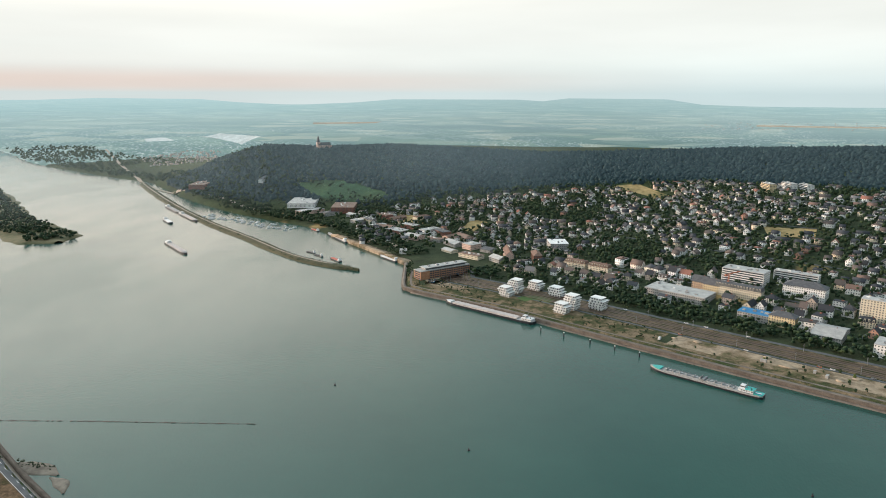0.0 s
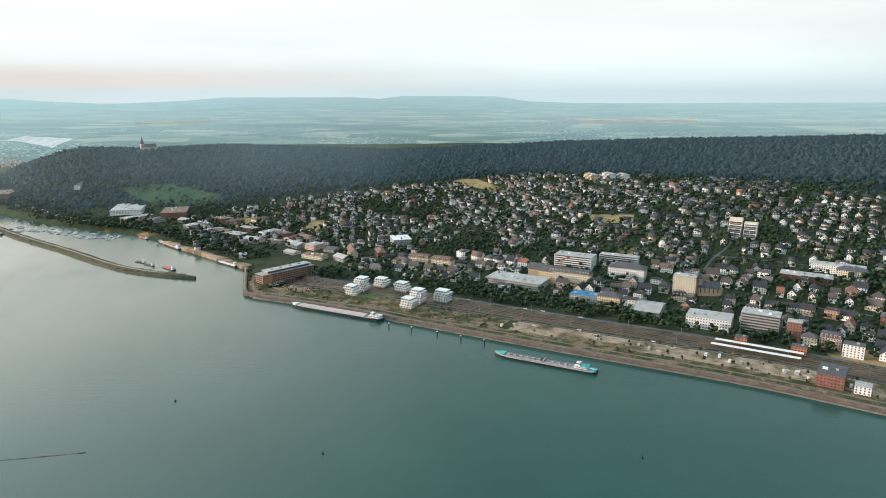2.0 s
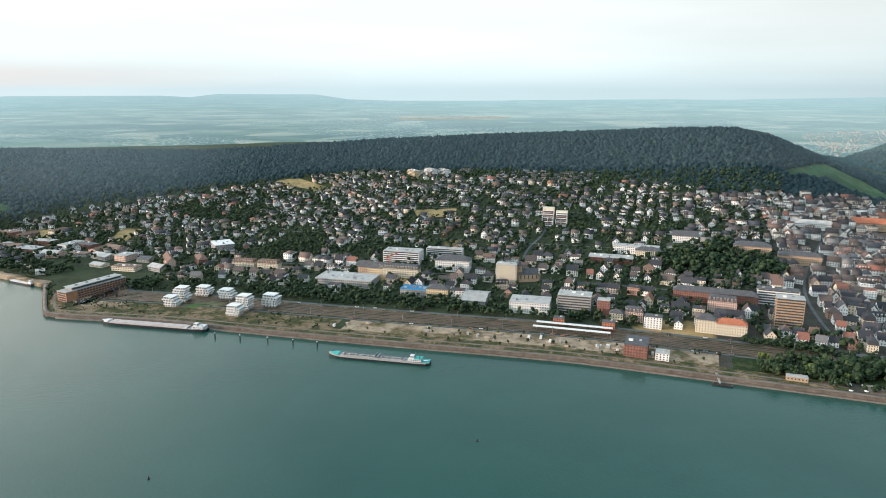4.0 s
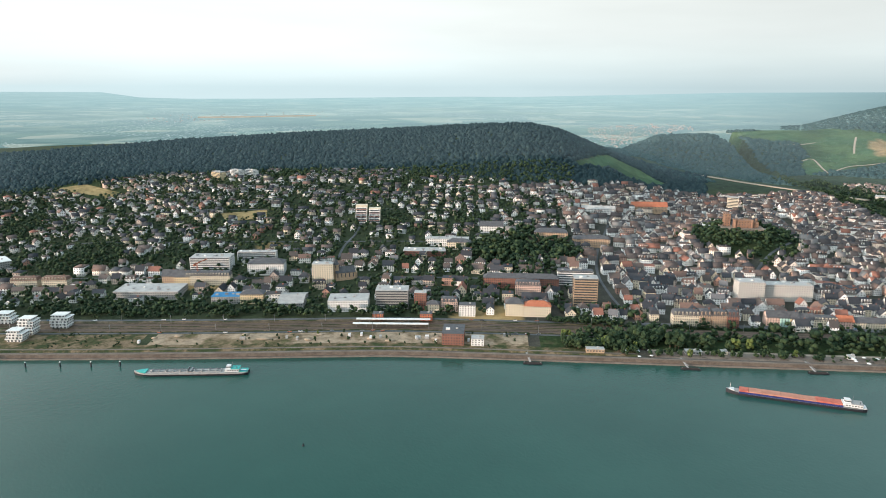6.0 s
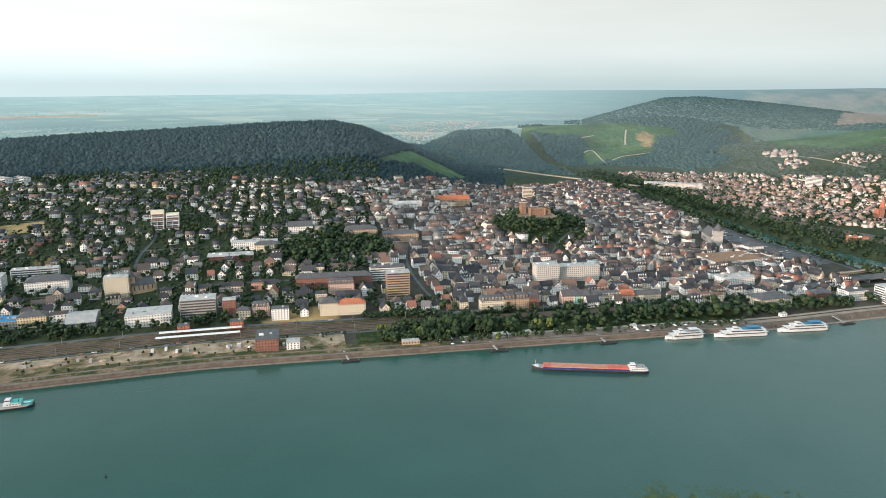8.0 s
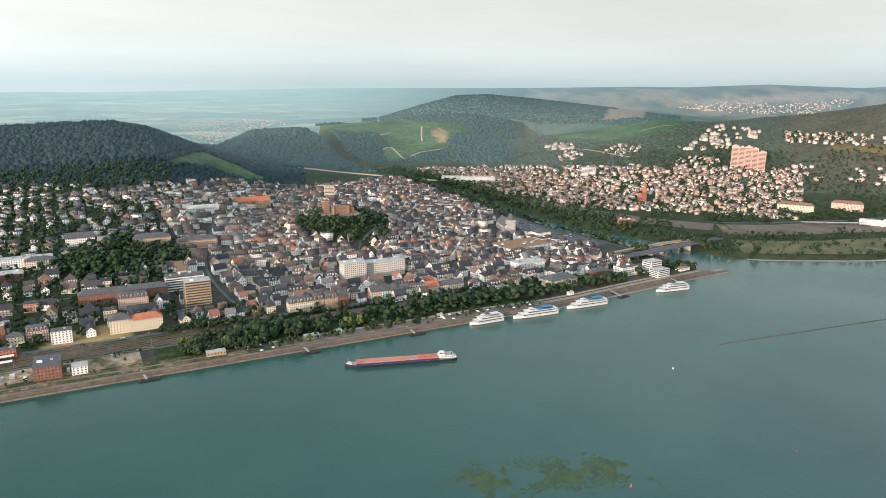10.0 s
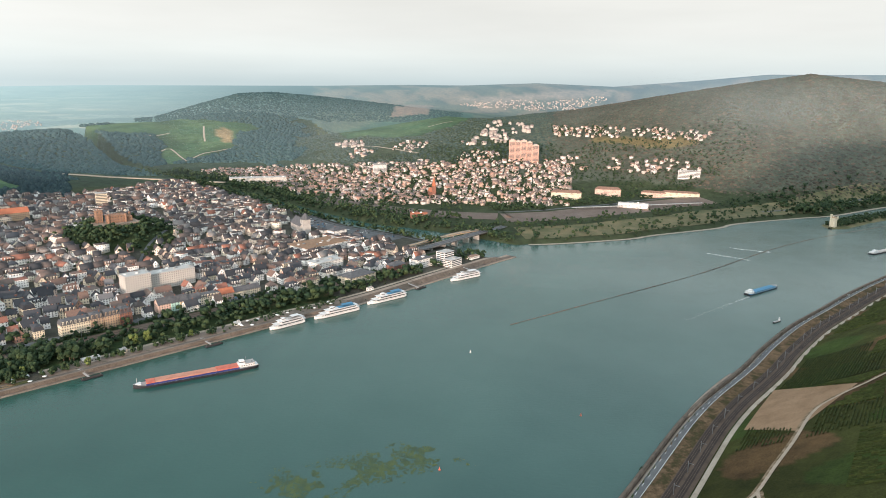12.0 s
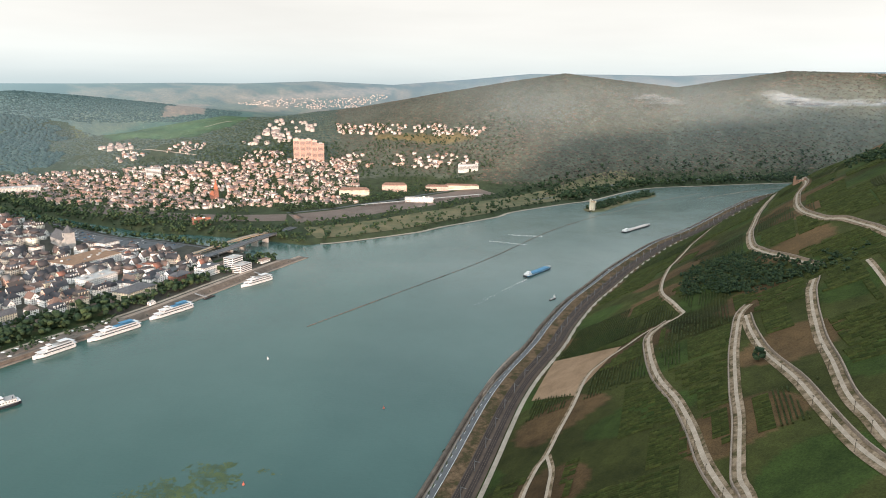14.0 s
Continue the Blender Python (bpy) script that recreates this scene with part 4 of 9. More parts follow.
SUBURB = [("gable", 11, 9.5, 6.3, 10.2), ("gable", 13, 10, 6.8, 10.8), ("gable", 9.5, 9, 6.0, 10.2), ("hip", 12, 11, 7.2, 10.2), ("flat", 12, 9, 6.6, 7.1), ("gable", 16, 10, 6.6, 10.6),
          ("flat", 15, 10, 6.4, 6.9), ("mansard", 13, 11, 6.6, 10.6)]
CENTRE = [("gable", 12, 10.5, 7.4, 13.2), ("gable", 10, 10, 6.8, 12.6), ("gable", 14, 10.5, 7.8, 13.4), ("hip", 13, 11, 8.0, 13.0), ("mansard", 15, 11, 7.8, 13.4), ("gable", 9, 9.5, 6.2, 11.6),
          ("gable", 18, 11, 7.0, 13.0), ("flat", 16, 13, 10.0, 10.5)]


def joined_house(kind):
    wall, roof, stack = house_shape(*kind)
    roof.m = [2] * len(roof.m)
    stack.m = [2] * len(stack.m)
    return wall.join(roof).join(stack).triangles()


# ---- towns ----
rng = random.Random(11)
KEEP_CLEAR = []   # x, y, turn, half width, half depth: room for the large single buildings
STREETS = []      # plan lines that stay free of houses


def clear(x, y, r, d=None, turn=0.0):
    KEEP_CLEAR.append((x, y, turn, r, r if d is None else d))


def offset_line(line, o):
    t = np.gradient(line, axis=0)
    t /= np.linalg.norm(t, axis=1)[:, None]
    return line + np.stack([-t[:, 1], t[:, 0]], 1) * o


for lo, hi, o in ((0.10, 0.62, 246), (0.08, 0.62, 392), (0.12, 0.60, 560), (0.20, 0.60, 735)):
    n_q = len(quay_line)
    sm = quay_line[int(lo * n_q):int(hi * n_q)]
    STREETS.append(spline(offset_line(spline(sm[::8], 20), o), 20))
STREETS.append(spline([(690, 420), (780, 520), (880, 590), (1010, 660), (1130, 740)], 15))
STREETS.append(spline([(800, 290), (900, 360), (1000, 390), (1160, 400), (1330, 480), (1450, 560)], 15))
STREETS.append(spline([(447, 708), (494, 745), (585, 843), (649, 893), (760, 1000)], 15))
for k, st in enumerate(STREETS):
    strip("town_street", st, -1.9, 1.9, mat_asphalt, lift=0.5, label="grey asphalt street between the houses", category="street")


# ---- quays, railway, roads ----
def cut(line, lo, hi):
    n = len(line)
    return line[int(lo * n):max(int(hi * n), int(lo * n) + 2)]


mat_rail = surface("rusty_rail", (0.10, 0.065, 0.045), (0.17, 0.115, 0.085), 0.4, rough=0.5, metal=0.5)
mat_sleeper = surface("dark_sleepers", (0.026, 0.019, 0.016), (0.055, 0.041, 0.034), 0.2, fine=1.5)
mat_scrub = surface("dry_scrub_grass", (0.06, 0.075, 0.03), (0.19, 0.155, 0.085), 0.03, fine=0.5)
mat_concrete_road = surface("concrete_track", (0.30, 0.24, 0.18), (0.44, 0.36, 0.28), 0.2, fine=1.5)
mat_wallstone = surface("dry_stone_wall", (0.20, 0.155, 0.12), (0.33, 0.26, 0.20), 0.4, fine=2.0, relief=0.8, depth=0.3)


def patchy(name, a, b, c, size, at):
    """Bare ground broken by patches of growth."""
    m, n, l, bs = nodes_of(name)
    big = link_noise(n, l, size, 6, 0.7, "World")
    mid_ = link_noise(n, l, size * 5, 4, 0.65, "World")
    col = ramp(n, l, big, [(at - 0.09, a), (at, b), (at + 0.09, c)])
    g = ramp(n, l, mid_, [(0.3, (0.65, 0.65, 0.62)), (0.7, (1.3, 1.28, 1.25))])
    l.new(mix(n, l, 1.0, col, g, "MULTIPLY"), bs.inputs["Base Color"])
    bs.inputs["Roughness"].default_value, bs.inputs["Specular IOR Level"].default_value = 0.95, 0.1
    bump(n, l, bs, mid_, 0.7, 0.6)
    return m


mat_fallow = patchy("fallow_straw", (0.10, 0.10, 0.045), (0.24, 0.18, 0.085), (0.33, 0.25, 0.125), 0.02, 0.42)
mat_patchy_soil = patchy("waste_soil", (0.085, 0.085, 0.04), (0.20, 0.15, 0.10), (0.33, 0.26, 0.19), 0.03, 0.46)
mat_patchy = patchy("rough_planting", (0.040, 0.056, 0.024), (0.085, 0.078, 0.04), (0.20, 0.15, 0.10), 0.06, 0.49)
# the trees' shade is darkened into this lawn's colour
mat_park = patchy("shaded_park_lawn", (0.022, 0.040, 0.016), (0.038, 0.056, 0.022), (0.075, 0.07, 0.04), 0.05, 0.55)
ql = quay_line
strip("quay_wall", cut(ql, 0.0, 0.80), 0.0, 0.9, mat_stone, z=4.6, thick=6.5, label="brown weathered stone quay wall along the water", category="quay wall")
strip("pavement", cut(ql, 0.0, 0.80), 0.9, 5.5, mat_paving, z=4.75, thick=2.0, label="pale stone promenade along the river", category="promenade")
mat_ramp = surface("sandy_paved_bank", (0.21, 0.165, 0.13), (0.34, 0.275, 0.225), 0.06, fine=0.8)
strip("river_ramp", cut(ql, 0.795, 1.0), 2.5, 12.0, mat_stone, lift=0.15, label="sloping brown stone river bank", category="bank")
strip("river_ramp", cut(ql, 0.795, 1.0), 12.0, 19.0, mat_ramp, lift=0.2, label="sandy paved path above the sloping bank", category="path")
strip("ramp_foot", cut(ql, 0.795, 1.0), -1.5, 2.5, mat_ramp, z=0.6, thick=2.0, label="pale stone foot of the river bank", category="bank")
strip("lower_quay", cut(ql, 0.10, 0.80), -2.4, 0.0, mat_paving, z=1.3, thick=3.0, label="low stone landing ledge above the water", category="quay")
strip("promenade_path", cut(ql, 0.03, 0.60), 12.0, 15.0, mat_paving, lift=0.14, label="pale gravel path on the embankment", category="path")
strip("embankment_grass", cut(ql, 0.03, 0.60), 5.5, 12.0, mat_patchy, lift=0.1, label="grassy embankment strip", category="lawn")
strip("embankment_grass", cut(ql, 0.03, 0.60), 15.0, 25.0, mat_patchy, lift=0.1, label="dry grass and low planting", category="lawn")
strip("waste_ground", cut(ql, 0.31, 0.545), 25.0, 57.0, mat_patchy_soil, lift=0.16, label="bare levelled building ground of pale soil", category="waste ground")
strip("waste_ground", cut(ql, 0.05, 0.14), 34.0, 56.0, mat_patchy_soil, lift=0.15, label="gravel building yard", category="yard")
strip("park_lawn", cut(ql, 0.545, 0.60), 24.0, 62.0, mat_park, lift=0.16, label="terraced garden lawns", category="lawn")
strip("green_strip", cut(ql, 0.10, 0.31), 25.0, 57.0, mat_patchy, lift=0.12, label="rough grass and planting beds", category="lawn")
strip("service_road", cut(ql, 0.05, 0.58), 58.0, 62.0, mat_asphalt, lift=0.2, label="narrow asphalt road beside the railway", category="road")
strip("rail_bed", cut(ql, 0.03, 0.60), 64.0, 97.0, mat_track, lift=0.25, label="brown railway ballast bed", category="railway")
strip("town_road", cut(ql, 0.03, 0.60), 100.0, 106.0, mat_asphalt, lift=0.25, label="grey asphalt road behind the railway", category="road")
strip("town_road", cut(ql, 0.60, 0.92), 99.0, 110.0, mat_asphalt, lift=0.34, label="grey asphalt riverside street", category="road")
strip("park_lawn", cut(ql, 0.60, 0.80), 27.0, 67.0, mat_park, lift=0.12, label="shaded lawns and shrub beds of the riverside park", category="lawn")
strip("park_lawn", cut(ql, 0.60, 0.95), 90.5, 98.5, mat_park, lift=0.2, label="planted strip between railway and street", category="lawn")
strip("promenade_path", cut(ql, 0.60, 0.80), 5.5, 22.0, mat_paving, lift=0.12, label="brown paved promenade under plane trees", category="path")
strip("park_path", cut(ql, 0.60, 0.93), 22.0, 27.0, mat_gravel, lift=0.16, label="gravel path under the riverside trees", category="path")
for off in (67, 72, 77, 83, 88, 93):
    strip("railway_track", cut(ql, 0.03, 0.60), off, off + 2.2, mat_rail, lift=0.45, label="rusty railway track", category="railway track")
for off in (72, 78, 84):
    strip("railway_track", cut(ql, 0.60, 0.95), off, off + 2.2, mat_rail, lift=0.45, label="rusty railway track", category="railway track")
for lo_, hi_ in ((63.4, 66.2), (74.9, 76.4), (79.8, 82.2), (90.9, 92.4), (95.6, 99.4)):
    strip("rail_verge", cut(ql, 0.03, 0.60), lo_, hi_, mat_patchy, lift=0.4, label="weeds growing between the railway tracks", category="verge")
strip("rail_bed", cut(ql, 0.60, 0.95), 68.0, 90.0, mat_track, lift=0.3, label="brown railway ballast bed", category="railway")

# near bank: road, double railway, track along the vines
nl = near_line[(near_line[:, 0] > -900) & (near_line[:, 1] > -2000)]
strip("bank_stones", nl, 0.5, -2.0, mat_stone, z=4.2, thick=6.0, label="rough stone river bank", category="bank")
mat_near_ballast = surface("dark_ballast", (0.060, 0.041, 0.031), (0.11, 0.078, 0.058), 0.08, fine=1.5)
mat_dry_verge = patchy("dry_verge", (0.050, 0.046, 0.022), (0.095, 0.064, 0.038), (0.15, 0.10, 0.062), 0.08, 0.5)
strip("river_road", nl, -5.0, -12.8, mat_asphalt, lift=0.35, label="grey two-lane riverside road", category="road")
strip("road_verge", nl, -12.8, -23.0, mat_dry_verge, lift=0.3, label="rust-brown dry grass verge", category="verge")
strip("bank_path", nl, -2.0, -5.0, mat_gravel, lift=0.3, label="pale cycle path beside the road", category="path")
strip("rail_bed", nl, -23.0, -38.0, mat_near_ballast, lift=0.3, label="dark brown railway ballast bed", category="railway")
for off in (23.8, 30.8):
    strip("track_bed", nl, -off, -off - 4.4, mat_sleeper, lift=0.55, label="dark sleepers of the riverside railway", category="railway track")
for off in (25.2, 26.7, 32.2, 33.7):
    strip("rail", nl, -off, -off - 0.2, mat_rail, lift=0.75, label="steel rail of the riverside railway", category="rail")
strip("vineyard_track", nl, -39.0, -42.5, mat_gravel, lift=0.5, label="pale gravel track above the railway", category="path")
lay_by = spline([(512, -228), (540, -251), (572, -281), (592, -302)], 8)
strip("lay_by", lay_by, 0.0, 3.6, mat_ramp, z=4.1, thick=3.5, label="pale gravel lay-by between road and river", category="lay-by")
for k, off in enumerate((5.3, 12.3)):
    strip("road_line", nl, -off, -off - 0.25, mat_white, lift=0.40, label="white painted road edge line", category="road marking")
dash = Shape()
mid = spline(nl[::6], 14.0)
tn = np.gradient(mid, axis=0)
tn /= np.linalg.norm(tn, axis=1)[:, None]
for p, t in zip(mid[::1], tn[::1]):
    c = p + np.array((t[1], -t[0])) * 8.9
    z = level(*c) + 0.42
    n_ = np.array((-t[1], t[0])) * 0.15
    q = [c - t * 2 - n_, c + t * 2 - n_, c + t * 2 + n_, c - t * 2 + n_]
    dash.add([(a[0], a[1], z) for a in q], [(0, 1, 2, 3)])
tagged(new("road_dashes", dash.mesh("road_dashes", [mat_white])), "white dashes along the road's middle", "road marking", kind="stuff")

# far bank: beach, rail yard, meadow
strip("river_beach", cut(park_line, 0.0, 0.40), -2.0, 6.0, mat_gravel, lift=0.25, label="pale gravel beach of the river park", category="beach")
strip("bank_road", cut(park_line, 0.15, 0.42), 58.0, 66.0, mat_asphalt, lift=0.4, label="asphalt road along the wooded bank", category="road")
strip("park_meadow", cut(park_line, 0.0, 0.26), 24.0, 120.0, mat_scrub, lift=0.35, label="dry park meadow with scattered trees", category="meadow")
mat_yard = surface("pale_yard_ballast", (0.13, 0.102, 0.086), (0.22, 0.175, 0.15), 0.03, fine=0.8)
strip("rail_yard", cut(park_line, 0.0, 0.15), 165.0, 250.0, mat_yard, lift=0.35, label="broad brown railway yard", category="railway")
for off in range(172, 246, 9):
    strip("railway_track", cut(park_line, 0.0, 0.15), off, off + 2.4, mat_rail, lift=0.6, label="rusty railway track in the yard", category="railway track")
strip("bank_road", cut(park_line, 0.0, 0.15), 262.0, 271.0, mat_asphalt, lift=0.4, label="asphalt road behind the railway yard", category="road")
strip("motorway", spline([(2010, 1270), (1950, 1125), (1890, 905), (1847, 797), (1800, 632), (1775, 543), (1755, 470)], 20), -7, 7, mat_concrete_road, z=20.0, thick=1.5, label="pale motorway viaduct across the side valley", category="motorway")
strip("bank_promenade", cut(side_l, 0.12, 0.5), 26.0, 32.0, mat_asphalt, lift=0.3, label="asphalt street along the side river", category="road")
strip("car_park", cut(side_l, 0.16, 0.32), 34.0, 78.0, mat_asphalt, lift=0.3, label="grey asphalt car park", category="car park")
strip("upstream_road", spline([(-60, 1145), (-153, 1280), (-291, 1442), (-420, 1545), (-600, 1740), (-823, 1953), (-1146, 2480), (-1500, 3100)], 25), -5, 5, mat_concrete_road, lift=0.8,
      label="pale main road along the harbour", category="road")
strip("harbour_quay", cut(up_line, 0.945, 1.0), 0.0, 16.0, mat_patchy_soil, z=4.9, thick=6.0, label="harbour quay with reddish loading ground", category="quay")


# ---- mole, islands, training wall ----
def land_form(name, line, half, top, mat, label, category, seed=0):
    """A long low bank in the water, rounded across, along a plan line."""
    p = spline(line, 14.0)
    t = np.gradient(p, axis=0)
    t /= np.linalg.norm(t, axis=1)[:, None]
    nrm = np.stack([-t[:, 1], t[:, 0]], 1)
    prof = [(-1.0, -0.5), (-0.92, 0.12), (-0.6, 0.72), (-0.2, 1.0), (0.25, 0.95), (0.62, 0.7), (0.92, 0.12), (1.0, -0.5)]
    n, k = len(p), len(prof)
    u = np.linspace(0, 1, n)
    w = half * np.clip(np.minimum(u, 1 - u) * n / 3.0, 0.15, 1) * (1 + 0.15 * rough(p[:, 0], p[:, 1], 40, seed))
    v = np.array([(*(p[i] + nrm[i] * a * w[i]), max(top * h, -2.0) if h > 0 else -2.0) for i in range(n) for a, h in prof])
    ids = np.arange(n * k).reshape(n, k)
    f = np.stack([ids[:-1, :-1], ids[:-1, 1:], ids[1:, 1:], ids[1:, :-1]], -1).reshape(-1, 4)
    ob = bulk(name, v, f, [mat], smooth_faces=True)
    return tagged(ob, label, category, kind="structure"), p


mat_sand = surface("wet_sand", (0.13, 0.105, 0.08), (0.30, 0.255, 0.205), 0.12, fine=1.0)
mat_mole = surface("mole_grass", (0.048, 0.052, 0.026), (0.10, 0.09, 0.045), 0.06, fine=0.6, relief=0.8, depth=0.6)
mole, mole_line = land_form("harbour_mole", [(-128, 1022), (-240, 1105), (-361, 1258), (-487, 1415), (-630, 1620), (-780, 1858), (-900, 2060)], 13.0, 4.2, mat_mole, "long grassy harbour mole with a worn path", "mole", 1)
mp = mole_line
strip("mole_path", mp[4:-3], -1.6, 1.6, mat_gravel, z=4.35, thick=0.3, label="pale trodden path on the mole", category="path")
isle, isle_line = land_form("river_island", [(-1250, 1860), (-1090, 1650), (-900, 1410), (-770, 1290), (-690, 1215)], 60.0, 4.0, mat_scrub, "wooded river island with a sandy rim", "island", 2)
tower_isle, tower_isle_line = land_form("tower_island", [(1290, -815), (1320, -850), (1390, -960), (1440, -1055), (1485, -1125)], 24.0, 3.5, mat_scrub, "small wooded river island with a gravel rim", "island", 3)
spit, spit_line = land_form("gravel_spit", [(-322, 458), (-308, 456), (-296, 453), (-282, 449), (-272, 443)], 8.5, 0.9, mat_sand, "low sandy islet with a tuft of willow", "spit", 4)
land_form("gravel_spit", [(-276, 440), (-268, 436), (-261, 429), (-256, 420)], 6.0, 0.8, mat_sand, "low sandy islet beside the bank", "spit", 6)


def stone_line(name, line, label, seed, step=2.2, size=1.1, top=0.35):
    """A broken row of stones that just clears the water."""
    r = random.Random(seed)
    p = spline(line, step)
    s = Shape()
    for q in p:
        if r.random() < 0.12:
            continue
        b = blob(r.randrange(9999), 1, 0.5, 0.35, -0.3)
        w = size * r.uniform(0.5, 1.2)
        s.join(Shape().add([(q[0] + x * w + 0, q[1] + y * w, z * w + top * 0.4) for x, y, z in b.v], b.f))
    return tagged(new(name, s.mesh(name, [mat_stone])), label, "training wall", kind="stuff")


stone_line("training_wall", [(-380, 527), (-295, 526), (-224, 524), (-154, 522)], "thin dark line of stones in the shallows", 3, 2.0, 0.9)
stone_line("river_wall", [(743, -113), (834, -242), (966, -427), (1172, -686), (1357, -1020), (1460, -1253)], "long dark stone training wall in the river", 4, 2.4, 1.2, 0.6)
stone_line("river_wall", [(1380, -1180), (1450, -1400), (1490, -1600)], "dark stone training wall far downstream", 5, 4, 2.0, 0.8)

# water weed just under the surface
weed = Shape()
wr = random.Random(6)
for _ in range(2600):
    u, v = wr.random(), wr.gauss(0, 1)
    cx, cy = 412 + 56 * u + 7 * v, 92 - 112 * u + 9 * v
    if rough(np.array([cx]), np.array([cy]), 11, 3)[0] < 0.0:
        continue
    r = wr.uniform(0.4, 1.5)
    a0 = wr.uniform(0, 6.28)
    pts = [(cx + r * wr.uniform(0.5, 1.4) * math.cos(a0 + k * 1.047), cy + r * wr.uniform(0.5, 1.4) * math.sin(a0 + k * 1.047), 0.03 + 0.03 * wr.random()) for k in range(6)]
    weed.add(pts, [(0, 1, 2, 3, 4, 5)])
mat_weed = surface("water_weed", (0.022, 0.050, 0.024), (0.075, 0.105, 0.026), 0.12, rough=0.5)
tagged(new("water_weed", weed.mesh("water_weed", [mat_weed])), "yellow-green patch of floating water weed", "water weed", kind="stuff")
# broken white water over the shoal, and the wake of the blue barge
foam = Shape()
for _ in range(150):
    u = wr.random()**1.8
    cx, cy = 848 - 96 * u + wr.gauss(0, 0.6 + 3.0 * u), -440 + 126 * u + wr.gauss(0, 0.6 + 3.0 * u)
    r = wr.uniform(0.2, 0.9) * (1 - 0.6 * u)
    foam.add([(cx + r * wr.uniform(0.5, 1.5) * math.cos(k * 1.257), cy + r * wr.uniform(0.5, 1.5) * math.sin(k * 1.257), 0.05) for k in range(5)], [(0, 1, 2, 3, 4)])
for _ in range(220):
    u = wr.random()
    if wr.random() < 0.6:
        cx, cy = 1088 - 44 * u + wr.gauss(0, 1.5), -488 - 46 * u + wr.gauss(0, 1.5)
    else:
        cx, cy = 1126 - 30 * u + wr.gauss(0, 2.5), -545 - 50 * u + wr.gauss(0, 2)
    r = wr.uniform(0.4, 1.6)
    pts = [(cx + r * wr.uniform(0.5, 1.4) * math.cos(k * 1.257), cy + r * wr.uniform(0.5, 1.4) * math.sin(k * 1.257), 0.05) for k in range(5)]
    foam.add(pts, [(0, 1, 2, 3, 4)])
tagged(new("white_water", foam.mesh("white_water", [mat_white])), "broken white water over a shoal", "white water", kind="stuff")

for line in ([(2717, 793), (2620, 766), (2524, 736)], [(2377, 839), (2414, 821), (2266, 723)], [(2476, 957), (2540, 920), (2605, 883)], [(2266, 723), (2386, 699), (2447, 623)], [(2415, -55), (2478, -144)],
             [(2317, 245), (2210, 115), (2060, -25)]):
    strip("hill_track", spline(line, 25), -3.0, 3.0, mat_concrete_road, lift=1.6, label="pale track across a far vineyard", category="path")

# the yard's throat runs on beside the side river
throat = spline([(1362, -172), (1372, -110), (1392, -40), (1432, 40), (1500, 130), (1600, 230)], 18)
strip("rail_yard", throat, -36, 30, mat_yard, lift=0.5, label="brown railway yard narrowing towards the side river", category="railway")
for off in range(-32, 28, 8):
    strip("railway_track", throat, off, off + 2.4, mat_rail, lift=0.75, label="rusty railway track in the yard", category="railway track")


# ---- single buildings ----
mat_yellow = surface("yellow_render", (0.62, 0.49, 0.29), (0.73, 0.61, 0.40), 0.3, relief=0.05)
mat_rosy = surface("rosy_render", (0.58, 0.40, 0.33), (0.70, 0.52, 0.44), 0.3, relief=0.05)
mat_turq = surface("turquoise_render", (0.34, 0.56, 0.50), (0.44, 0.66, 0.60), 0.3, relief=0.05)
mat_salmon = surface("salmon_render", (0.56, 0.35, 0.28), (0.67, 0.45, 0.37), 0.3, relief=0.05)
mat_terracotta = surface("terracotta_cladding", (0.32, 0.16, 0.09), (0.45, 0.25, 0.15), 0.3)
mat_brownblock = surface("brown_concrete", (0.36, 0.26, 0.17), (0.48, 0.36, 0.25), 0.3)
mat_browndeck = surface("brown_roof_deck", (0.20, 0.12, 0.075), (0.30, 0.19, 0.12), 0.2)
mat_brownroof = surface("rust_brown_roof", (0.17, 0.11, 0.085), (0.27, 0.19, 0.15), 0.1)
mat_roofbrown = surface("brown_tile_roof", (0.14, 0.085, 0.065), (0.23, 0.15, 0.115), 0.3)
mat_pale = surface("pale_concrete_cladding", (0.50, 0.48, 0.45), (0.62, 0.60, 0.56), 0.2, relief=0.05)
mat_blue = surface("blue_roof_sheet", (0.03, 0.16, 0.34), (0.06, 0.26, 0.48), 0.3, relief=0)


def face_viewers(x, y):
    """Turn of a building whose front looks out over the river."""
    return math.atan2(-x, y)


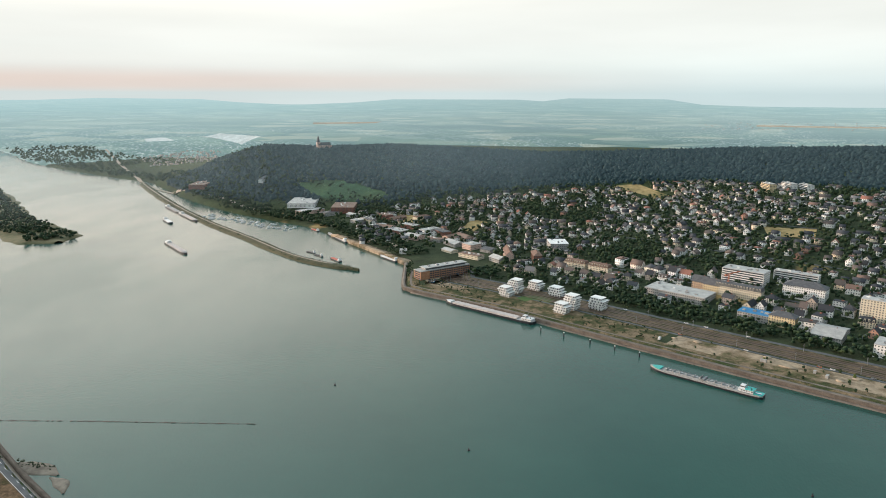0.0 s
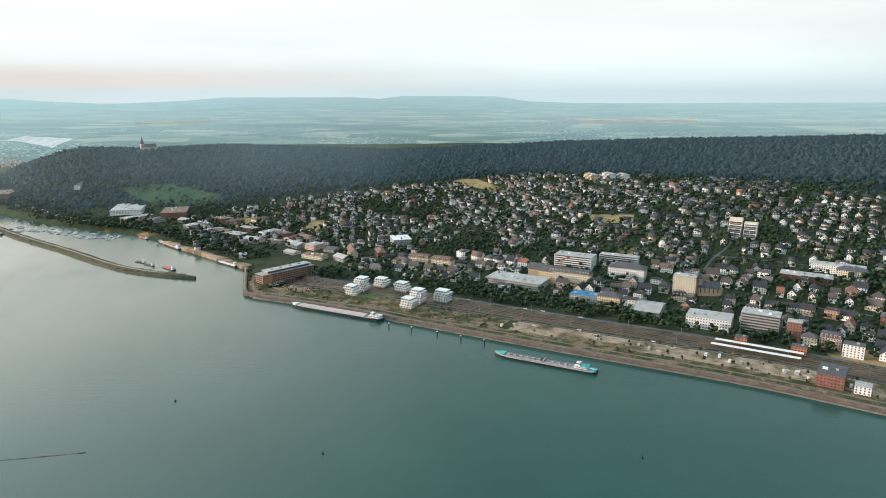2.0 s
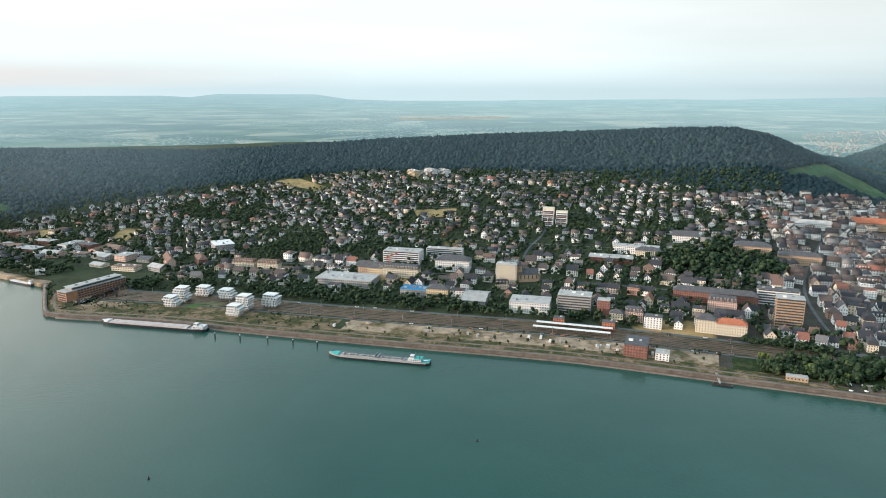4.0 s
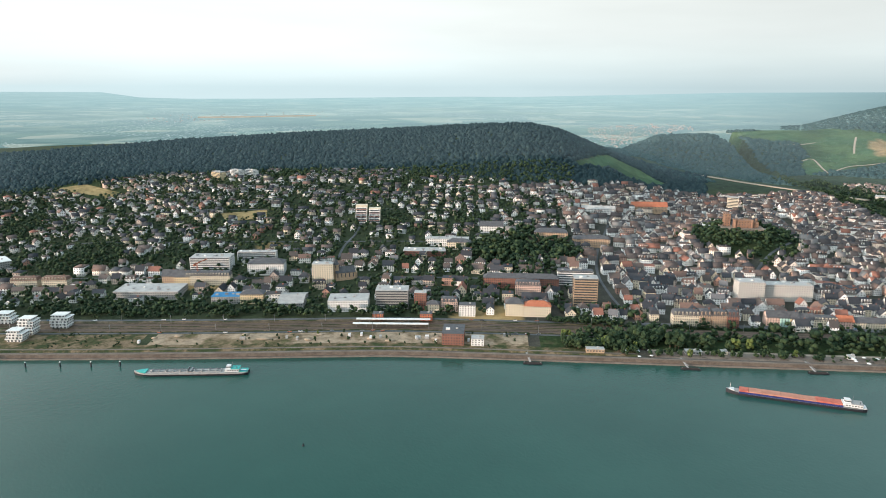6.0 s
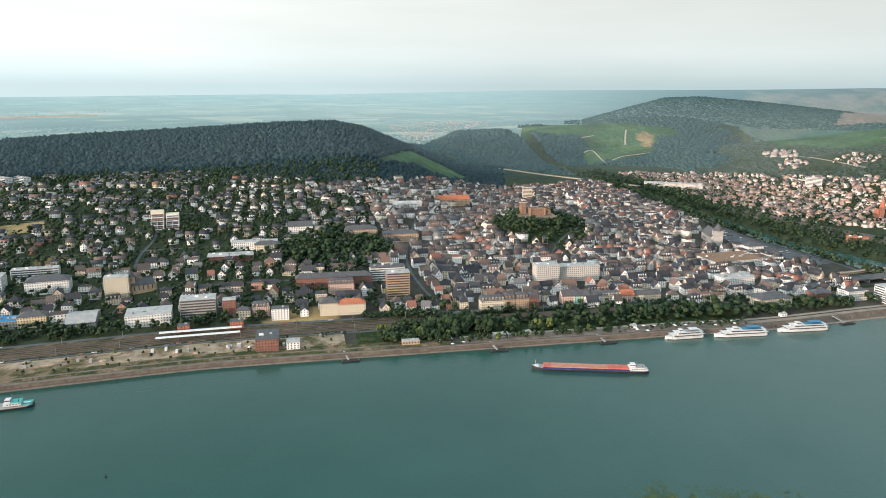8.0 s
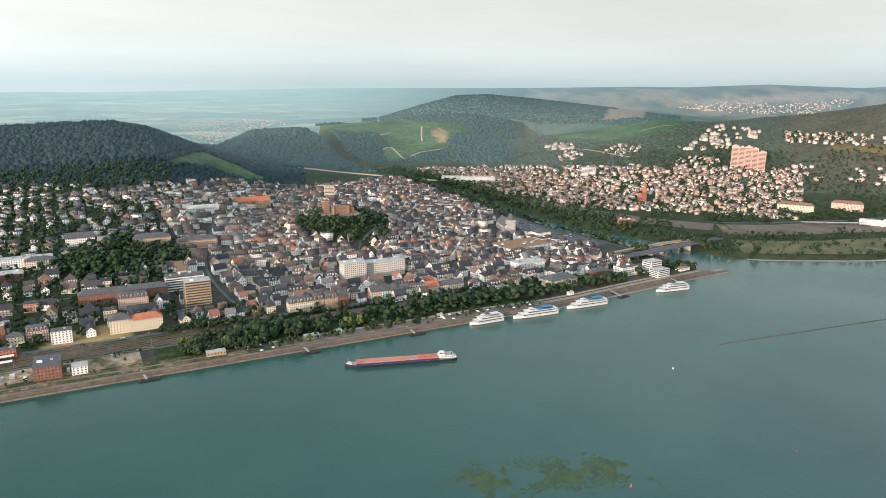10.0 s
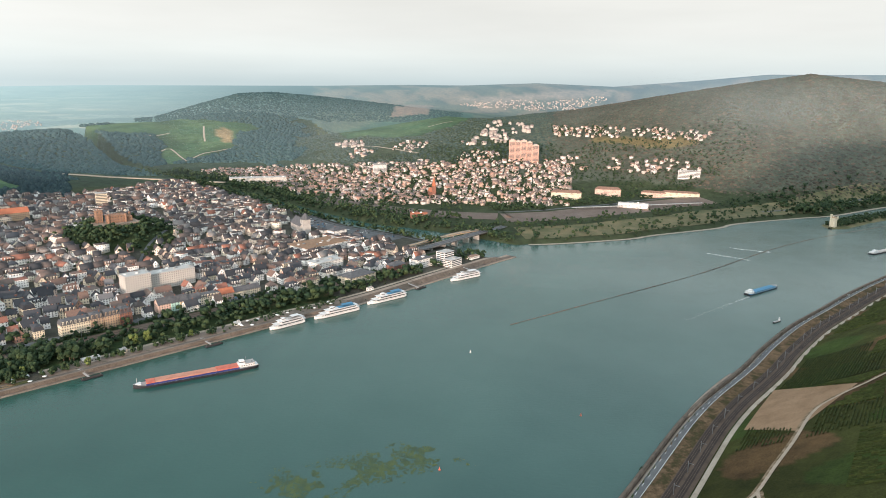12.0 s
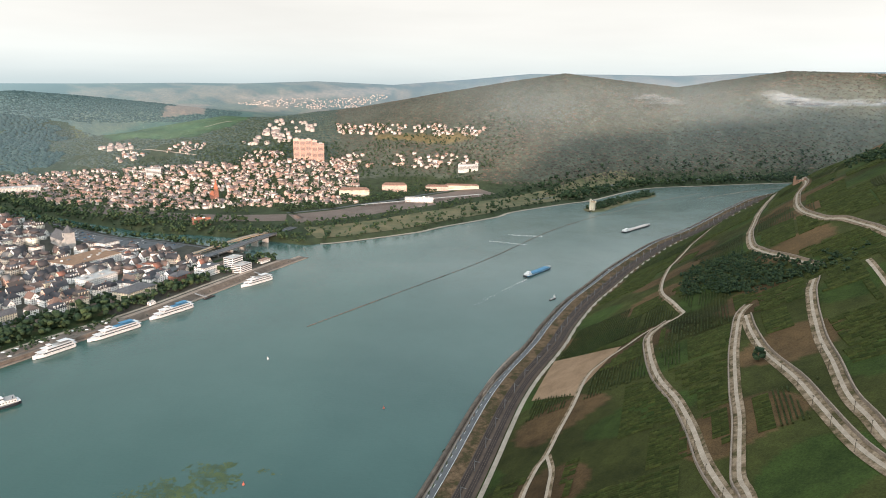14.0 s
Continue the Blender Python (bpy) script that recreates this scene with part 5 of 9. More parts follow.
def landmark(name, label, x, y, w, d, h, roof, wall_mat, roof_mat, turn=None, category=""):
    """A single larger building: its front stands at x, y and its top reaches h."""
    if turn is None:
        turn = heading(x, y) if x < 1250 and y > -170 else face_viewers(x, y)
    cx, cy = x - math.sin(turn) * d / 2, y + math.cos(turn) * d / 2
    z = min(level(cx, cy), level(x, y) + 0.6)
    clear(cx, cy, w / 2 + 3, d / 2 + 3, turn)
    eave = {"flat": h - 0.5, "mansard": h * 0.68, "hip": h * 0.72, "gable": h * 0.62}[roof]
    wall, top, stack = house_shape(roof, w, d, eave, h, 0.6)
    ob = thing(name, label, category or name.replace("_", " "), cx, cy, z, turn)
    part("wall", wall, [wall_mat, mat_glass], ob)
    part("roof", top, [roof_mat], ob)
    part("chimney" if roof != "flat" else "roof_hut", stack, [mat_brick if roof != "flat" else mat_grey], ob)
    storeys = max(2, round(h / 3.1))
    if name in ("tower_block", "apartment_block", "hotel", "office_block") and roof == "flat":
        deep = 1.5 if name in ("tower_block", "apartment_block") else 0.35
        fh = (h - 0.8) / storeys
        for k in range(storeys):
            z0 = k * fh + 0.5
            ribbon = part("window_band", Shape().box(-w / 2 + 0.8, -d / 2 - 0.16, z0 + fh * 0.36, w / 2 - 0.8, -d / 2 - 0.02, z0 + fh * 0.88).box(-w / 2 - 0.16, -d / 2 + 0.8, z0 + fh * 0.36, -w / 2 - 0.02, d / 2 - 0.8, z0 + fh * 0.88), [mat_glass], ob)
            part("parapet", Shape().box(-w / 2 + 0.5, -d / 2 - deep, z0 - 0.1, w / 2 - 0.5, -d / 2 - deep + 0.15, z0 + fh * 0.33).box(-w / 2 + 0.5, -d / 2 - deep + 0.15, z0 - 0.1, w / 2 - 0.5, -d / 2, z0 + 0.1), [wall_mat], ribbon)
    if roof == "flat" and w > 22:
        r = random.Random(int(x * 7 + y))
        for i in range(int(w / 12)):
            c = -w / 2 + 5 + i * 12 + r.uniform(-2, 2)
            e = r.uniform(-d * 0.3, d * 0.2)
            part("roof_unit", Shape().box(c, e, h - 0.3, c + r.uniform(2, 4.5), e + r.uniform(2, 3.5), h + r.uniform(0.8, 2.2)), [r.choice((mat_steel, mat_grey, mat_white))], ob)
    return ob


landmark("hotel", "cream plastered hotel with a slate mansard roof", 373, 845, 57.0, 14, 17.9, "mansard", mat_cream, mat_slate)
landmark("town_house", "orange plastered corner house with a pitched roof", 337, 879, 19.9, 12, 19.1, "gable", mat_ochre, mat_slate)
landmark("town_house", "yellow plastered house with a pitched roof", 348, 867, 19.7, 12, 18.5, "gable", mat_yellow, mat_slate)
landmark("office_block", "white office block with a flat roof", 397, 889, 54.1, 26, 18.8, "flat", mat_white, mat_flatroof)
landmark("school", "white school building with a dark hipped roof", 446, 825, 48.3, 22, 21.8, "hip", mat_white, mat_slate)
landmark("office_block", "long white office block with a flat roof", 465, 884, 54.5, 14, 11.9, "flat", mat_white, mat_flatroof)
landmark("building_site", "half-built pale concrete building with open decks", 295, 852, 79.5, 38, 10.1, "flat", mat_grey, mat_flatroof)
landmark("workshop", "low workshop with a bright blue roof sheet", 362, 769, 39.1, 20, 9.5, "flat", mat_grey, mat_blue)
landmark("town_house", "yellow villa with a dark flat-topped roof", 384, 749, 28.0, 16, 17.0, "hip", mat_yellow, mat_slate)
landmark("hall", "long grey sloping metal roofed hall", 408, 700, 29.8, 45, 11.5, "gable", mat_grey, mat_grey)
landmark("market_hall", "white hall with grey flat roofs", 454, 647, 47.5, 30, 13.5, "flat", mat_white, mat_flatroof)
landmark("town_house", "beige apartment block with a flat roof", 487, 749, 27.3, 16, 26.0, "flat", mat_cream, mat_flatroof)
landmark("warehouse", "dark brick warehouse with rows of white windows", 470, 485, 22.4, 30, 12.9, "flat", mat_brick, mat_slate)
landmark("cafe", "small white quayside cafe pavilion", 487, 466, 13.0, 12, 8.0, "flat", mat_white, mat_flatroof)
landmark("hotel", "cream hotel wing with a grey hipped roof", 587, 503, 20.6, 14, 20.8, "hip", mat_cream, mat_slate)
landmark("hotel", "cream hotel wing with a bright red tiled roof", 604, 483, 31.3, 14, 18.0, "hip", mat_cream, mat_redtile)
landmark("villa", "white modern villa with a flat roof", 546, 540, 19.2, 12, 13.7, "flat", mat_white, mat_slate)
landmark("tower_block", "brown concrete tower block with long balconies", 674, 466, 28.7, 18, 35.3, "flat", mat_brownblock, mat_flatroof)
landmark("office_block", "long white office building with ribbon windows", 724, 518, 46.0, 14, 19.4, "flat", mat_white, mat_slate)
landmark("brick_block", "long red brick building with a slate roof", 665, 560, 96.8, 15, 18.3, "hip", mat_brick, mat_slate)
landmark("town_house", "rosy plastered corner house with mansard roof", 654, 539, 31.8, 14, 19.4, "mansard", mat_rosy, mat_slate)
landmark("apartment_block", "grey stepped apartment block with terraces", 499, 620, 38.9, 22, 22.8, "flat", mat_grey, mat_flatroof)
landmark("town_house", "pink plastered house with dark mansard roof", 543, 567, 20.2, 13, 16.7, "mansard", mat_rosy, mat_slate)
landmark("town_house", "orange plastered house with flat roof", 522, 595, 14.3, 12, 20.9, "flat", mat_brick, mat_flatroof)
landmark("town_house", "cream plastered house with hipped roof", 526, 577, 14.8, 12, 13.8, "hip", mat_cream, mat_slate)
landmark("hospital", "large white hospital block with rows of windows", 872, 307, 61.0, 18, 20.5, "flat", mat_pale, mat_flatroof)
landmark("hospital", "white hospital wing with a square stair tower", 834, 335, 31.3, 20, 26.0, "flat", mat_pale, mat_flatroof)
landmark("row_house", "cream plastered row house facing the river", 702, 350, 28.3, 13, 18.5, "mansard", mat_cream, mat_slate)
landmark("row_house", "orange brick gabled row house facing the river", 715, 334, 12.9, 13, 19.8, "mansard", mat_ochre, mat_slate)
landmark("row_house", "yellow sandstone gabled row house facing the river", 724, 322, 15.6, 13, 20.5, "mansard", mat_ochre, mat_slate)
landmark("row_house", "red brick gabled row house facing the river", 733, 311, 13.0, 13, 20.5, "mansard", mat_brick, mat_slate)
landmark("row_house", "pink row house with a pitched roof", 775, 284, 14.8, 12, 16.6, "gable", mat_rosy, mat_slate)
landmark("row_house", "turquoise row house with a pitched roof", 782, 274, 9.9, 12, 16.6, "gable", mat_turq, mat_slate)
landmark("row_house", "yellow row house with a pitched roof", 788, 266, 9.2, 12, 16.6, "gable", mat_yellow, mat_slate)
landmark("row_house", "white row house with a pitched roof", 797, 257, 17.2, 12, 14.6, "gable", mat_white, mat_slate)
landmark("row_house", "cream row house with a pitched roof", 810, 241, 25.2, 12, 13.2, "mansard", mat_cream, mat_slate)
landmark("row_house", "salmon row house with a pitched roof", 823, 225, 17.5, 12, 13.9, "gable", mat_rosy, mat_redtile)
landmark("row_house", "pale row house with a long brown roof", 842, 206, 36.9, 12, 11.8, "gable", mat_cream, mat_slate)
landmark("shopping_centre", "low white shopping centre with brown roof decks", 1062, 130, 84, 50, 10.9, "flat", mat_white, mat_browndeck)
landmark("pavilion", "flat white and blue glass pavilion", 970, 116, 47.8, 22, 10.9, "flat", mat_white, mat_flatroof)
landmark("school", "large orange sandstone school with slate roof", 840, 650, 50.6, 20, 19.8, "hip", mat_ochre, mat_slate)
landmark("school", "sandstone school wing with slate roof", 877, 601, 55.1, 16, 17.2, "hip", mat_ochre, mat_slate)
landmark("villa", "white villa with a broad gable", 802, 740, 37.3, 18, 17.5, "gable", mat_white, mat_slate)
landmark("villa", "yellow stone villa with a dark roof", 709, 721, 34.7, 18, 15.5, "hip", mat_cream, mat_slate)
landmark("school", "long white flat-roofed school wing", 707, 743, 65.2, 18, 11.3, "flat", mat_white, mat_flatroof)
landmark("gymnasium", "low dark red hall with flat roof", 654, 736, 62.0, 24, 7.5, "flat", mat_brick, mat_flatroof)
landmark("hall", "long sandstone hall with an orange tiled roof", 1198, 691, 67.5, 22, 19.4, "gable", mat_ochre, mat_redtile)
landmark("school", "long white school building with pale roof", 1058, 713, 60.2, 16, 13.8, "gable", mat_white, mat_flatroof)
terrace = thing("terrace_house", "stepped white terrace house with dark red balcony fronts", "apartment house", 694, 922, level(694, 922), heading(690, 914))
clear(694, 922, 27, 20, heading(690, 914))
terrace.scale = (0.88, 0.88, 0.88)
for wing_x, top_ in ((-13, 9), (12, 7)):
    wing = part("wing", Shape().box(wing_x - 11, 4, -3, wing_x + 11, 18, top_ * 3.1 + 2.2), [mat_cream], terrace)
    for k in range(top_):
        y0 = -16 + k * 2.3
        part("storey", Shape().box(wing_x - 10, y0 + 2.2, k * 3.1 - (3 if k == 0 else 0), wing_x + 10, 12, k * 3.1 + 2.9).box(wing_x - 9.4, y0 + 2.1, k * 3.1 + 0.5, wing_x + 9.4, y0 + 2.2, k * 3.1 + 2.6, 1), [mat_white, mat_glass], wing)
        part("balcony", Shape().box(wing_x - 10.4, y0, k * 3.1 - 0.2, wing_x + 10.4, y0 + 0.2, k * 3.1 + 0.95, 0).box(wing_x - 10.4, y0 + 0.2, k * 3.1 - 0.2, wing_x + 10.4, y0 + 2.2, k * 3.1 + 0.05, 1), [mat_brick if k % 2 else mat_white, mat_white], wing)
    for c in (-10.4, -0.2, 10.1):
        part("party_wall", Shape().box(wing_x + c, -14, -3, wing_x + c + 0.35, 10, top_ * 1.6), [mat_white], wing)
landmark("apartment_block", "white hillside apartment block", 686, 1380, 35.5, 14, 17.1, "flat", mat_white, mat_flatroof)
landmark("apartment_block", "white hillside apartment block", 710, 1361, 31.5, 14, 16.1, "flat", mat_white, mat_flatroof)
landmark("apartment_block", "yellow hillside apartment block", 641, 1373, 34.9, 14, 17.8, "flat", mat_yellow, mat_flatroof)
landmark("tower_block", "pale tower block behind the castle", 1389, 615, 21.3, 16, 31.2, "flat", mat_cream, mat_flatroof)
landmark("manor", "cream riverside hall with a dark hipped roof", 895, 64, 45.7, 26, 15.8, "hip", mat_cream, mat_slate)
landmark("hotel", "white riverside hotel with stepped storeys", 1000, -56, 22.0, 16, 18.5, "flat", mat_white, mat_flatroof)
landmark("hotel", "low white hotel wing with a terrace roof", 985, -66, 24.0, 16, 11.0, "flat", mat_white, mat_flatroof)
landmark("pavilion", "small white garden pavilion on the tip of land", 1030, -98, 20.0, 9, 6.0, "hip", mat_white, mat_brownroof)
landmark("hall", "white riverside hall with glass front", 978, -20, 30.5, 18, 13.5, "flat", mat_white, mat_slate)
landmark("villa", "brick villa with white windows", 951, 16, 25.7, 16, 15.7, "hip", mat_brick, mat_slate)
landmark("office_block", "white block by the market", 1160, 121, 28.2, 18, 17.8, "hip", mat_white, mat_slate)
salmon = thing("tower_block", "tall salmon-pink apartment tower of stepped slabs", "tower block", 1888, -306, level(1888, -306), face_viewers(1879, -306))
clear(1888, -306, 46, 14, face_viewers(1879, -306))
for k, (x0, w, y0, top_) in enumerate(((-41, 17, 0, 57), (-24, 15, 3, 54), (-9, 16, -1, 56), (7, 15, 3, 52), (22, 18, 1, 44))):
    wing = part("wing", Shape().box(x0, y0 - 9, -6, x0 + w - 0.6, y0 + 9, top_), [mat_salmon], salmon)
    for fl in range(16):
        if fl * 3.2 + 3 < top_ - 2:
            part("balcony", Shape().box(x0 + 1.2, y0 - 10.2, fl * 3.2 + 1.0, x0 + w - 1.8, y0 - 9, fl * 3.2 + 2.1).box(x0 + 1.2, y0 - 9.08, fl * 3.2 + 2.1, x0 + w - 1.8, y0 - 8.9, fl * 3.2 + 3.7, 1), [mat_salmon, mat_glass], wing)
    part("roof_hut", Shape().box(x0 + 4, y0 - 3, top_ - 0.2, x0 + w - 5, y0 + 4, top_ + 2.6), [mat_grey], wing)
landmark("factory", "long white factory hall on the far bank", 1831, 403, 145.1, 30, 15.0, "flat", mat_pale, mat_flatroof)
landmark("apartment_block", "white apartment block on the hillside", 1898, 87, 35.9, 12, 26.3, "flat", mat_white, mat_flatroof)
landmark("depot", "red railway depot with flat roof", 1329, -14, 33.1, 16, 12.3, "flat", mat_brick, mat_redtile)
landmark("apartment_block", "long cream apartment block by the railway", 1567, -355, 69.0, 14, 20.1, "hip", mat_cream, mat_roofbrown)
landmark("apartment_block", "rosy apartment block by the railway", 1624, -468, 59.9, 14, 20.7, "hip", mat_rosy, mat_roofbrown)
landmark("apartment_block", "long rosy apartment block by the railway", 1616, -576, 56.6, 12, 15.3, "hip", mat_rosy, mat_roofbrown)
landmark("apartment_block", "long white apartment block by the railway", 1598, -635, 85.0, 12, 13.9, "hip", mat_cream, mat_roofbrown)
landmark("apartment_block", "white apartment block below the woods", 1699, -692, 52.7, 14, 19.8, "flat", mat_white, mat_flatroof)
landmark("white_warehouse", "low white railway building", 1469, -481, 63.9, 14, 10.6, "flat", mat_white, mat_flatroof)
landmark("factory", "large white industrial hall with pale roofs", -348, 1590, 134.9, 60, 8.5, "flat", mat_white, mat_flatroof)
landmark("factory", "long brown industrial shed", -652, 1826, 127.5, 40, 10.0, "flat", mat_brick, mat_brownroof)
landmark("factory", "brown brick works with low roofs", -245, 1528, 76.7, 50, 11.0, "flat", mat_brick, mat_brownroof)
landmark("office_block", "white house in the trees", -458, 1740, 66.5, 12, 11.4, "hip", mat_white, mat_slate)
landmark("brick_block", "long rosy housing block with a tiled roof", 99, 1088, 50.4, 12, 15.9, "gable", mat_rosy, mat_roofbrown)
landmark("brick_block", "red brick housing block with hipped roof", 140, 1059, 34.9, 13, 14.7, "hip", mat_brick, mat_roofbrown)
landmark("sports_hall", "hall with a broad white barrel roof", 174, 1117, 37.8, 30, 12.5, "flat", mat_grey, mat_white)
landmark("apartment_block", "cream apartment block with mansard roof", 194, 992, 33.2, 13, 15.8, "mansard", mat_cream, mat_roofbrown)
landmark("apartment_block", "cream apartment block with mansard roof", 223, 967, 31.8, 13, 16.3, "mansard", mat_cream, mat_roofbrown)
# the long riverside hotel: brick end, dark glazed flank, set-back top storey
hotel_turn = 0.588
hotel = thing("hotel", "long brick and glass riverside hotel with a grey flat roof", "hotel", -1, 982, level(-1, 982), hotel_turn)
hotel.scale = (0.82, 1, 1)
clear(-1, 982, 48, 14, hotel_turn)
part("wall", Shape().box(-52, -9, -3, 52, 9, 12.2), [mat_terracotta], hotel)
for fl in range(4):
    band = part("window_band", Shape().box(-34, -9.25, 1.0 + fl * 3.0, 51, -8.9, 2.9 + fl * 3.0).box(-52.25, -7.5, 1.0 + fl * 3.0, -51.9, 7.5, 2.8 + fl * 3.0), [mat_glass], hotel)
    for c in range(18):
        part("pier", Shape().box(-34 + c * 5, -9.5, 0.6 + fl * 3.0, -33.2 + c * 5, -9.2, 3.1 + fl * 3.0), [mat_terracotta], band)
part("cornice", Shape().box(-52.6, -9.6, 12.2, 52.6, 9.6, 12.9), [mat_grey], hotel)
part("top_storey", Shape().box(-40, -6, 12.9, 46, 7, 15.8).box(-39, -6.1, 13.3, 45, -5.9, 15.2, 1), [mat_grey, mat_glass], hotel)
part("roof", Shape().box(-42, -7.2, 15.8, 48, 8, 16.3), [mat_flatroof], hotel)
for c in (-30, -12, 8, 27):
    part("roof_unit", Shape().box(c, -1, 16.3, c + 4, 3, 17.8), [mat_steel], hotel)


# ---- white terraced apartment houses by the quay ----
def white_block(x, y, w, d, floors, turn):
    z = level(x, y)
    clear(x, y, 26)
    ob = thing("apartment_house", "white cubic apartment house with deep stepped balconies", "apartment house", x, y, z, turn, "white apartment houses on the quay")
    r = random.Random(int(x))
    for k in range(floors):
        s = Shape()
        off = r.uniform(-1.6, 1.6)
        cut_ = 0.82 if k == floors - 1 else 1.0
        a, b = w / 2 * cut_, d / 2 * cut_
        s.box(-a + off, -b, k * 3.1 + (-2 if k == 0 else 0), a + off, b, k * 3.1 + 2.75)
        for side in (-1, 1):
            for i in range(4):
                c = -a + off + 2 * a * (i + 0.5) / 4
                s.box(c - 1.0, side * b - 0.08, k * 3.1 + 0.5, c + 1.0, side * b + 0.08, k * 3.1 + 2.3, 1)
                c2 = -b + 2 * b * (i + 0.5) / 4
                s.box(side * a + off - 0.08, c2 - 0.8, k * 3.1 + 0.6, side * a + off + 0.08, c2 + 0.8, k * 3.1 + 2.2, 1)
        part("storey", s, [mat_white, mat_glass], ob)
        slab = Shape().box(-a + off - 1.0, -b - 1.3, k * 3.1 + 2.75, a + off + 1.0, b + 1.0, k * 3.1 + 3.1)
        if k < floors - 1:
            slab.box(-a + off - 1.0, -b - 1.3, k * 3.1 + 3.1, a * 0.35 + off, -b - 1.18, k * 3.1 + 4.1)
            slab.box(-a + off - 1.0, -b - 1.18, k * 3.1 + 3.1, -a + off - 0.88, b * 0.3, k * 3.1 + 4.1)
            slab.box(a * 0.35 + off, -b - 1.3, k * 3.1 + 3.1, a * 0.35 + off + 0.3, -b, k * 3.1 + 5.85)
        part("balcony" if k < floors - 1 else "roof", slab, [mat_white], ob)


for bx, by, bw, fl in ((98, 893, 14, 6), (84, 878, 14, 4), (127, 905, 16, 4), (150, 878, 16, 4), (160, 821, 15, 6), (146, 806, 15, 4), (192, 820, 17, 5)):
    white_block(bx, by, bw, 13, fl, heading(bx, by))
strip("lawn", spline([(100, 858), (118, 868), (140, 852)], 6), -9, 9, mat_lawn, lift=0.35, label="green lawn between the white apartment houses", category="lawn")


def spire(shape, x, y, r, z0, z1, n=8, mat=0):
    v = [(x + r * math.cos(a), y + r * math.sin(a), z0) for a in np.linspace(0, 2 * math.pi, n, endpoint=False)] + [(x, y, z1)]
    shape.add(v, [(i, (i + 1) % n, n) for i in range(n)], mat)


def church(name, label, x, y, turn, length, width, eave, ridge_, tower, tip, wall_mat, roof_mat, k=1.0):
    z = level(x, y)
    clear(x, y, length * 0.75)
    ob = thing(name, label, "church", x, y, z, turn)
    nave = Shape().gable_walls(length, width, eave, ridge_).windows(length, width, 1.5, eave, 1, 4.5, size=(1.3, eave * 0.55), sides="ns")
    part("nave", nave, [wall_mat, mat_glass], ob)
    part("roof", Shape().gable_roof(length, width, eave, ridge_, 0.5), [roof_mat], ob)
    tw = width * 0.34
    t = Shape().box(-length / 2 - tw, -tw, -2, -length / 2 + tw, tw, tower)
    for s_ in (-1, 1):
        t.box(-length / 2 - 0.6, s_ * tw - 0.08, tower * 0.78, -length / 2 + 0.6, s_ * tw + 0.08, tower * 0.93, 1)
    part("tower", t, [wall_mat, mat_glass], ob)
    sp = Shape()
    spire(sp, -length / 2, 0, tw * 1.35, tower, tip)
    part("spire", sp, [roof_mat], ob)
    choir = Shape().prism([(length / 2 + width * 0.33 * math.cos(a), width * 0.36 * math.sin(a)) for a in np.linspace(-1.57, 1.57, 6)], -2, eave * 0.9)
    part("choir", choir, [wall_mat], ob)
    return ob


hx, hy = 2000 * math.sin(radians(-9.66)), 2000 * math.cos(radians(-9.66))
church("hill_chapel", "neo-gothic pilgrimage chapel with a tall spire on the wooded hill", hx, hy, 0.4, 34, 13, 12, 19, 20, 40, mat_rosy, mat_slate)
church("basilica", "large dark-roofed basilica with a slender tower", 1212, 196, 0.5, 48, 20, 12, 23, 24, 36, mat_grey, mat_slate)
church("parish_church", "yellow sandstone church with a domed tower", 519, 745, heading(519, 745) + 0.3, 26, 13, 10, 17, 21, 30, mat_ochre, mat_slate)
church("red_church", "red brick church with a pointed spire", 1625, -48, 0.3, 26, 12, 10, 17, 24, 46, mat_brick, mat_redtile)


mat_castle = surface("brown_red_sandstone", (0.20, 0.115, 0.075), (0.32, 0.20, 0.14), 0.25)


def castle(x, y, turn):
    z = level(x, y)
    clear(x, y, 30)
    ob = thing("castle", "sandstone hill castle with a square keep and battlements", "castle", x, y, z, turn)
    for nm, x0, y0, x1, y1, h in (("palace", -18, -9, 12, 7, 17), ("wing", 12, -7, 24, 6, 13), ("keep", -34, 4, -23, 15, 27)):
        s = Shape().box(x0, y0, -3, x1, y1, h)
        s.join(Shape().windows(x1 - x0, y1 - y0, 1, h - 1, max(2, int(h / 5)), 4.5, size=(1.3, 2.0)).moved((x0 + x1) / 2, (y0 + y1) / 2, 0))
        part(nm, s, [mat_castle, mat_glass], ob)
        n = int((x1 - x0) / 2.4)
        for i in range(n):
            a = x0 + (x1 - x0) * (i + 0.2) / n
            for yy in (y0, y1 - 0.7):
                part("merlon", Shape().box(a, yy, h, a + 1.3, yy + 0.7, h + 1.3), [mat_castle], ob)
    for tx_, ty_ in ((-18, -9), (12, -9), (24, 6)):
        part("corner_turret", Shape().round(tx_, ty_, 2.4, -2, 2.2, 19, 10), [mat_castle], ob)
    part("rampart", Shape().prism([(-44, -22), (34, -24), (36, 16), (-40, 22)], -8, 2.5, scale=0.97), [mat_wallstone], ob)
    return ob


castle_ob = castle(1082, 458, heading(1085, 462))
castle_ob.scale = (0.86, 0.86, 0.80)
PARK_WOOD = (772, 648, -0.75, 66, 36)
KEEP_CLEAR.append(PARK_WOOD)


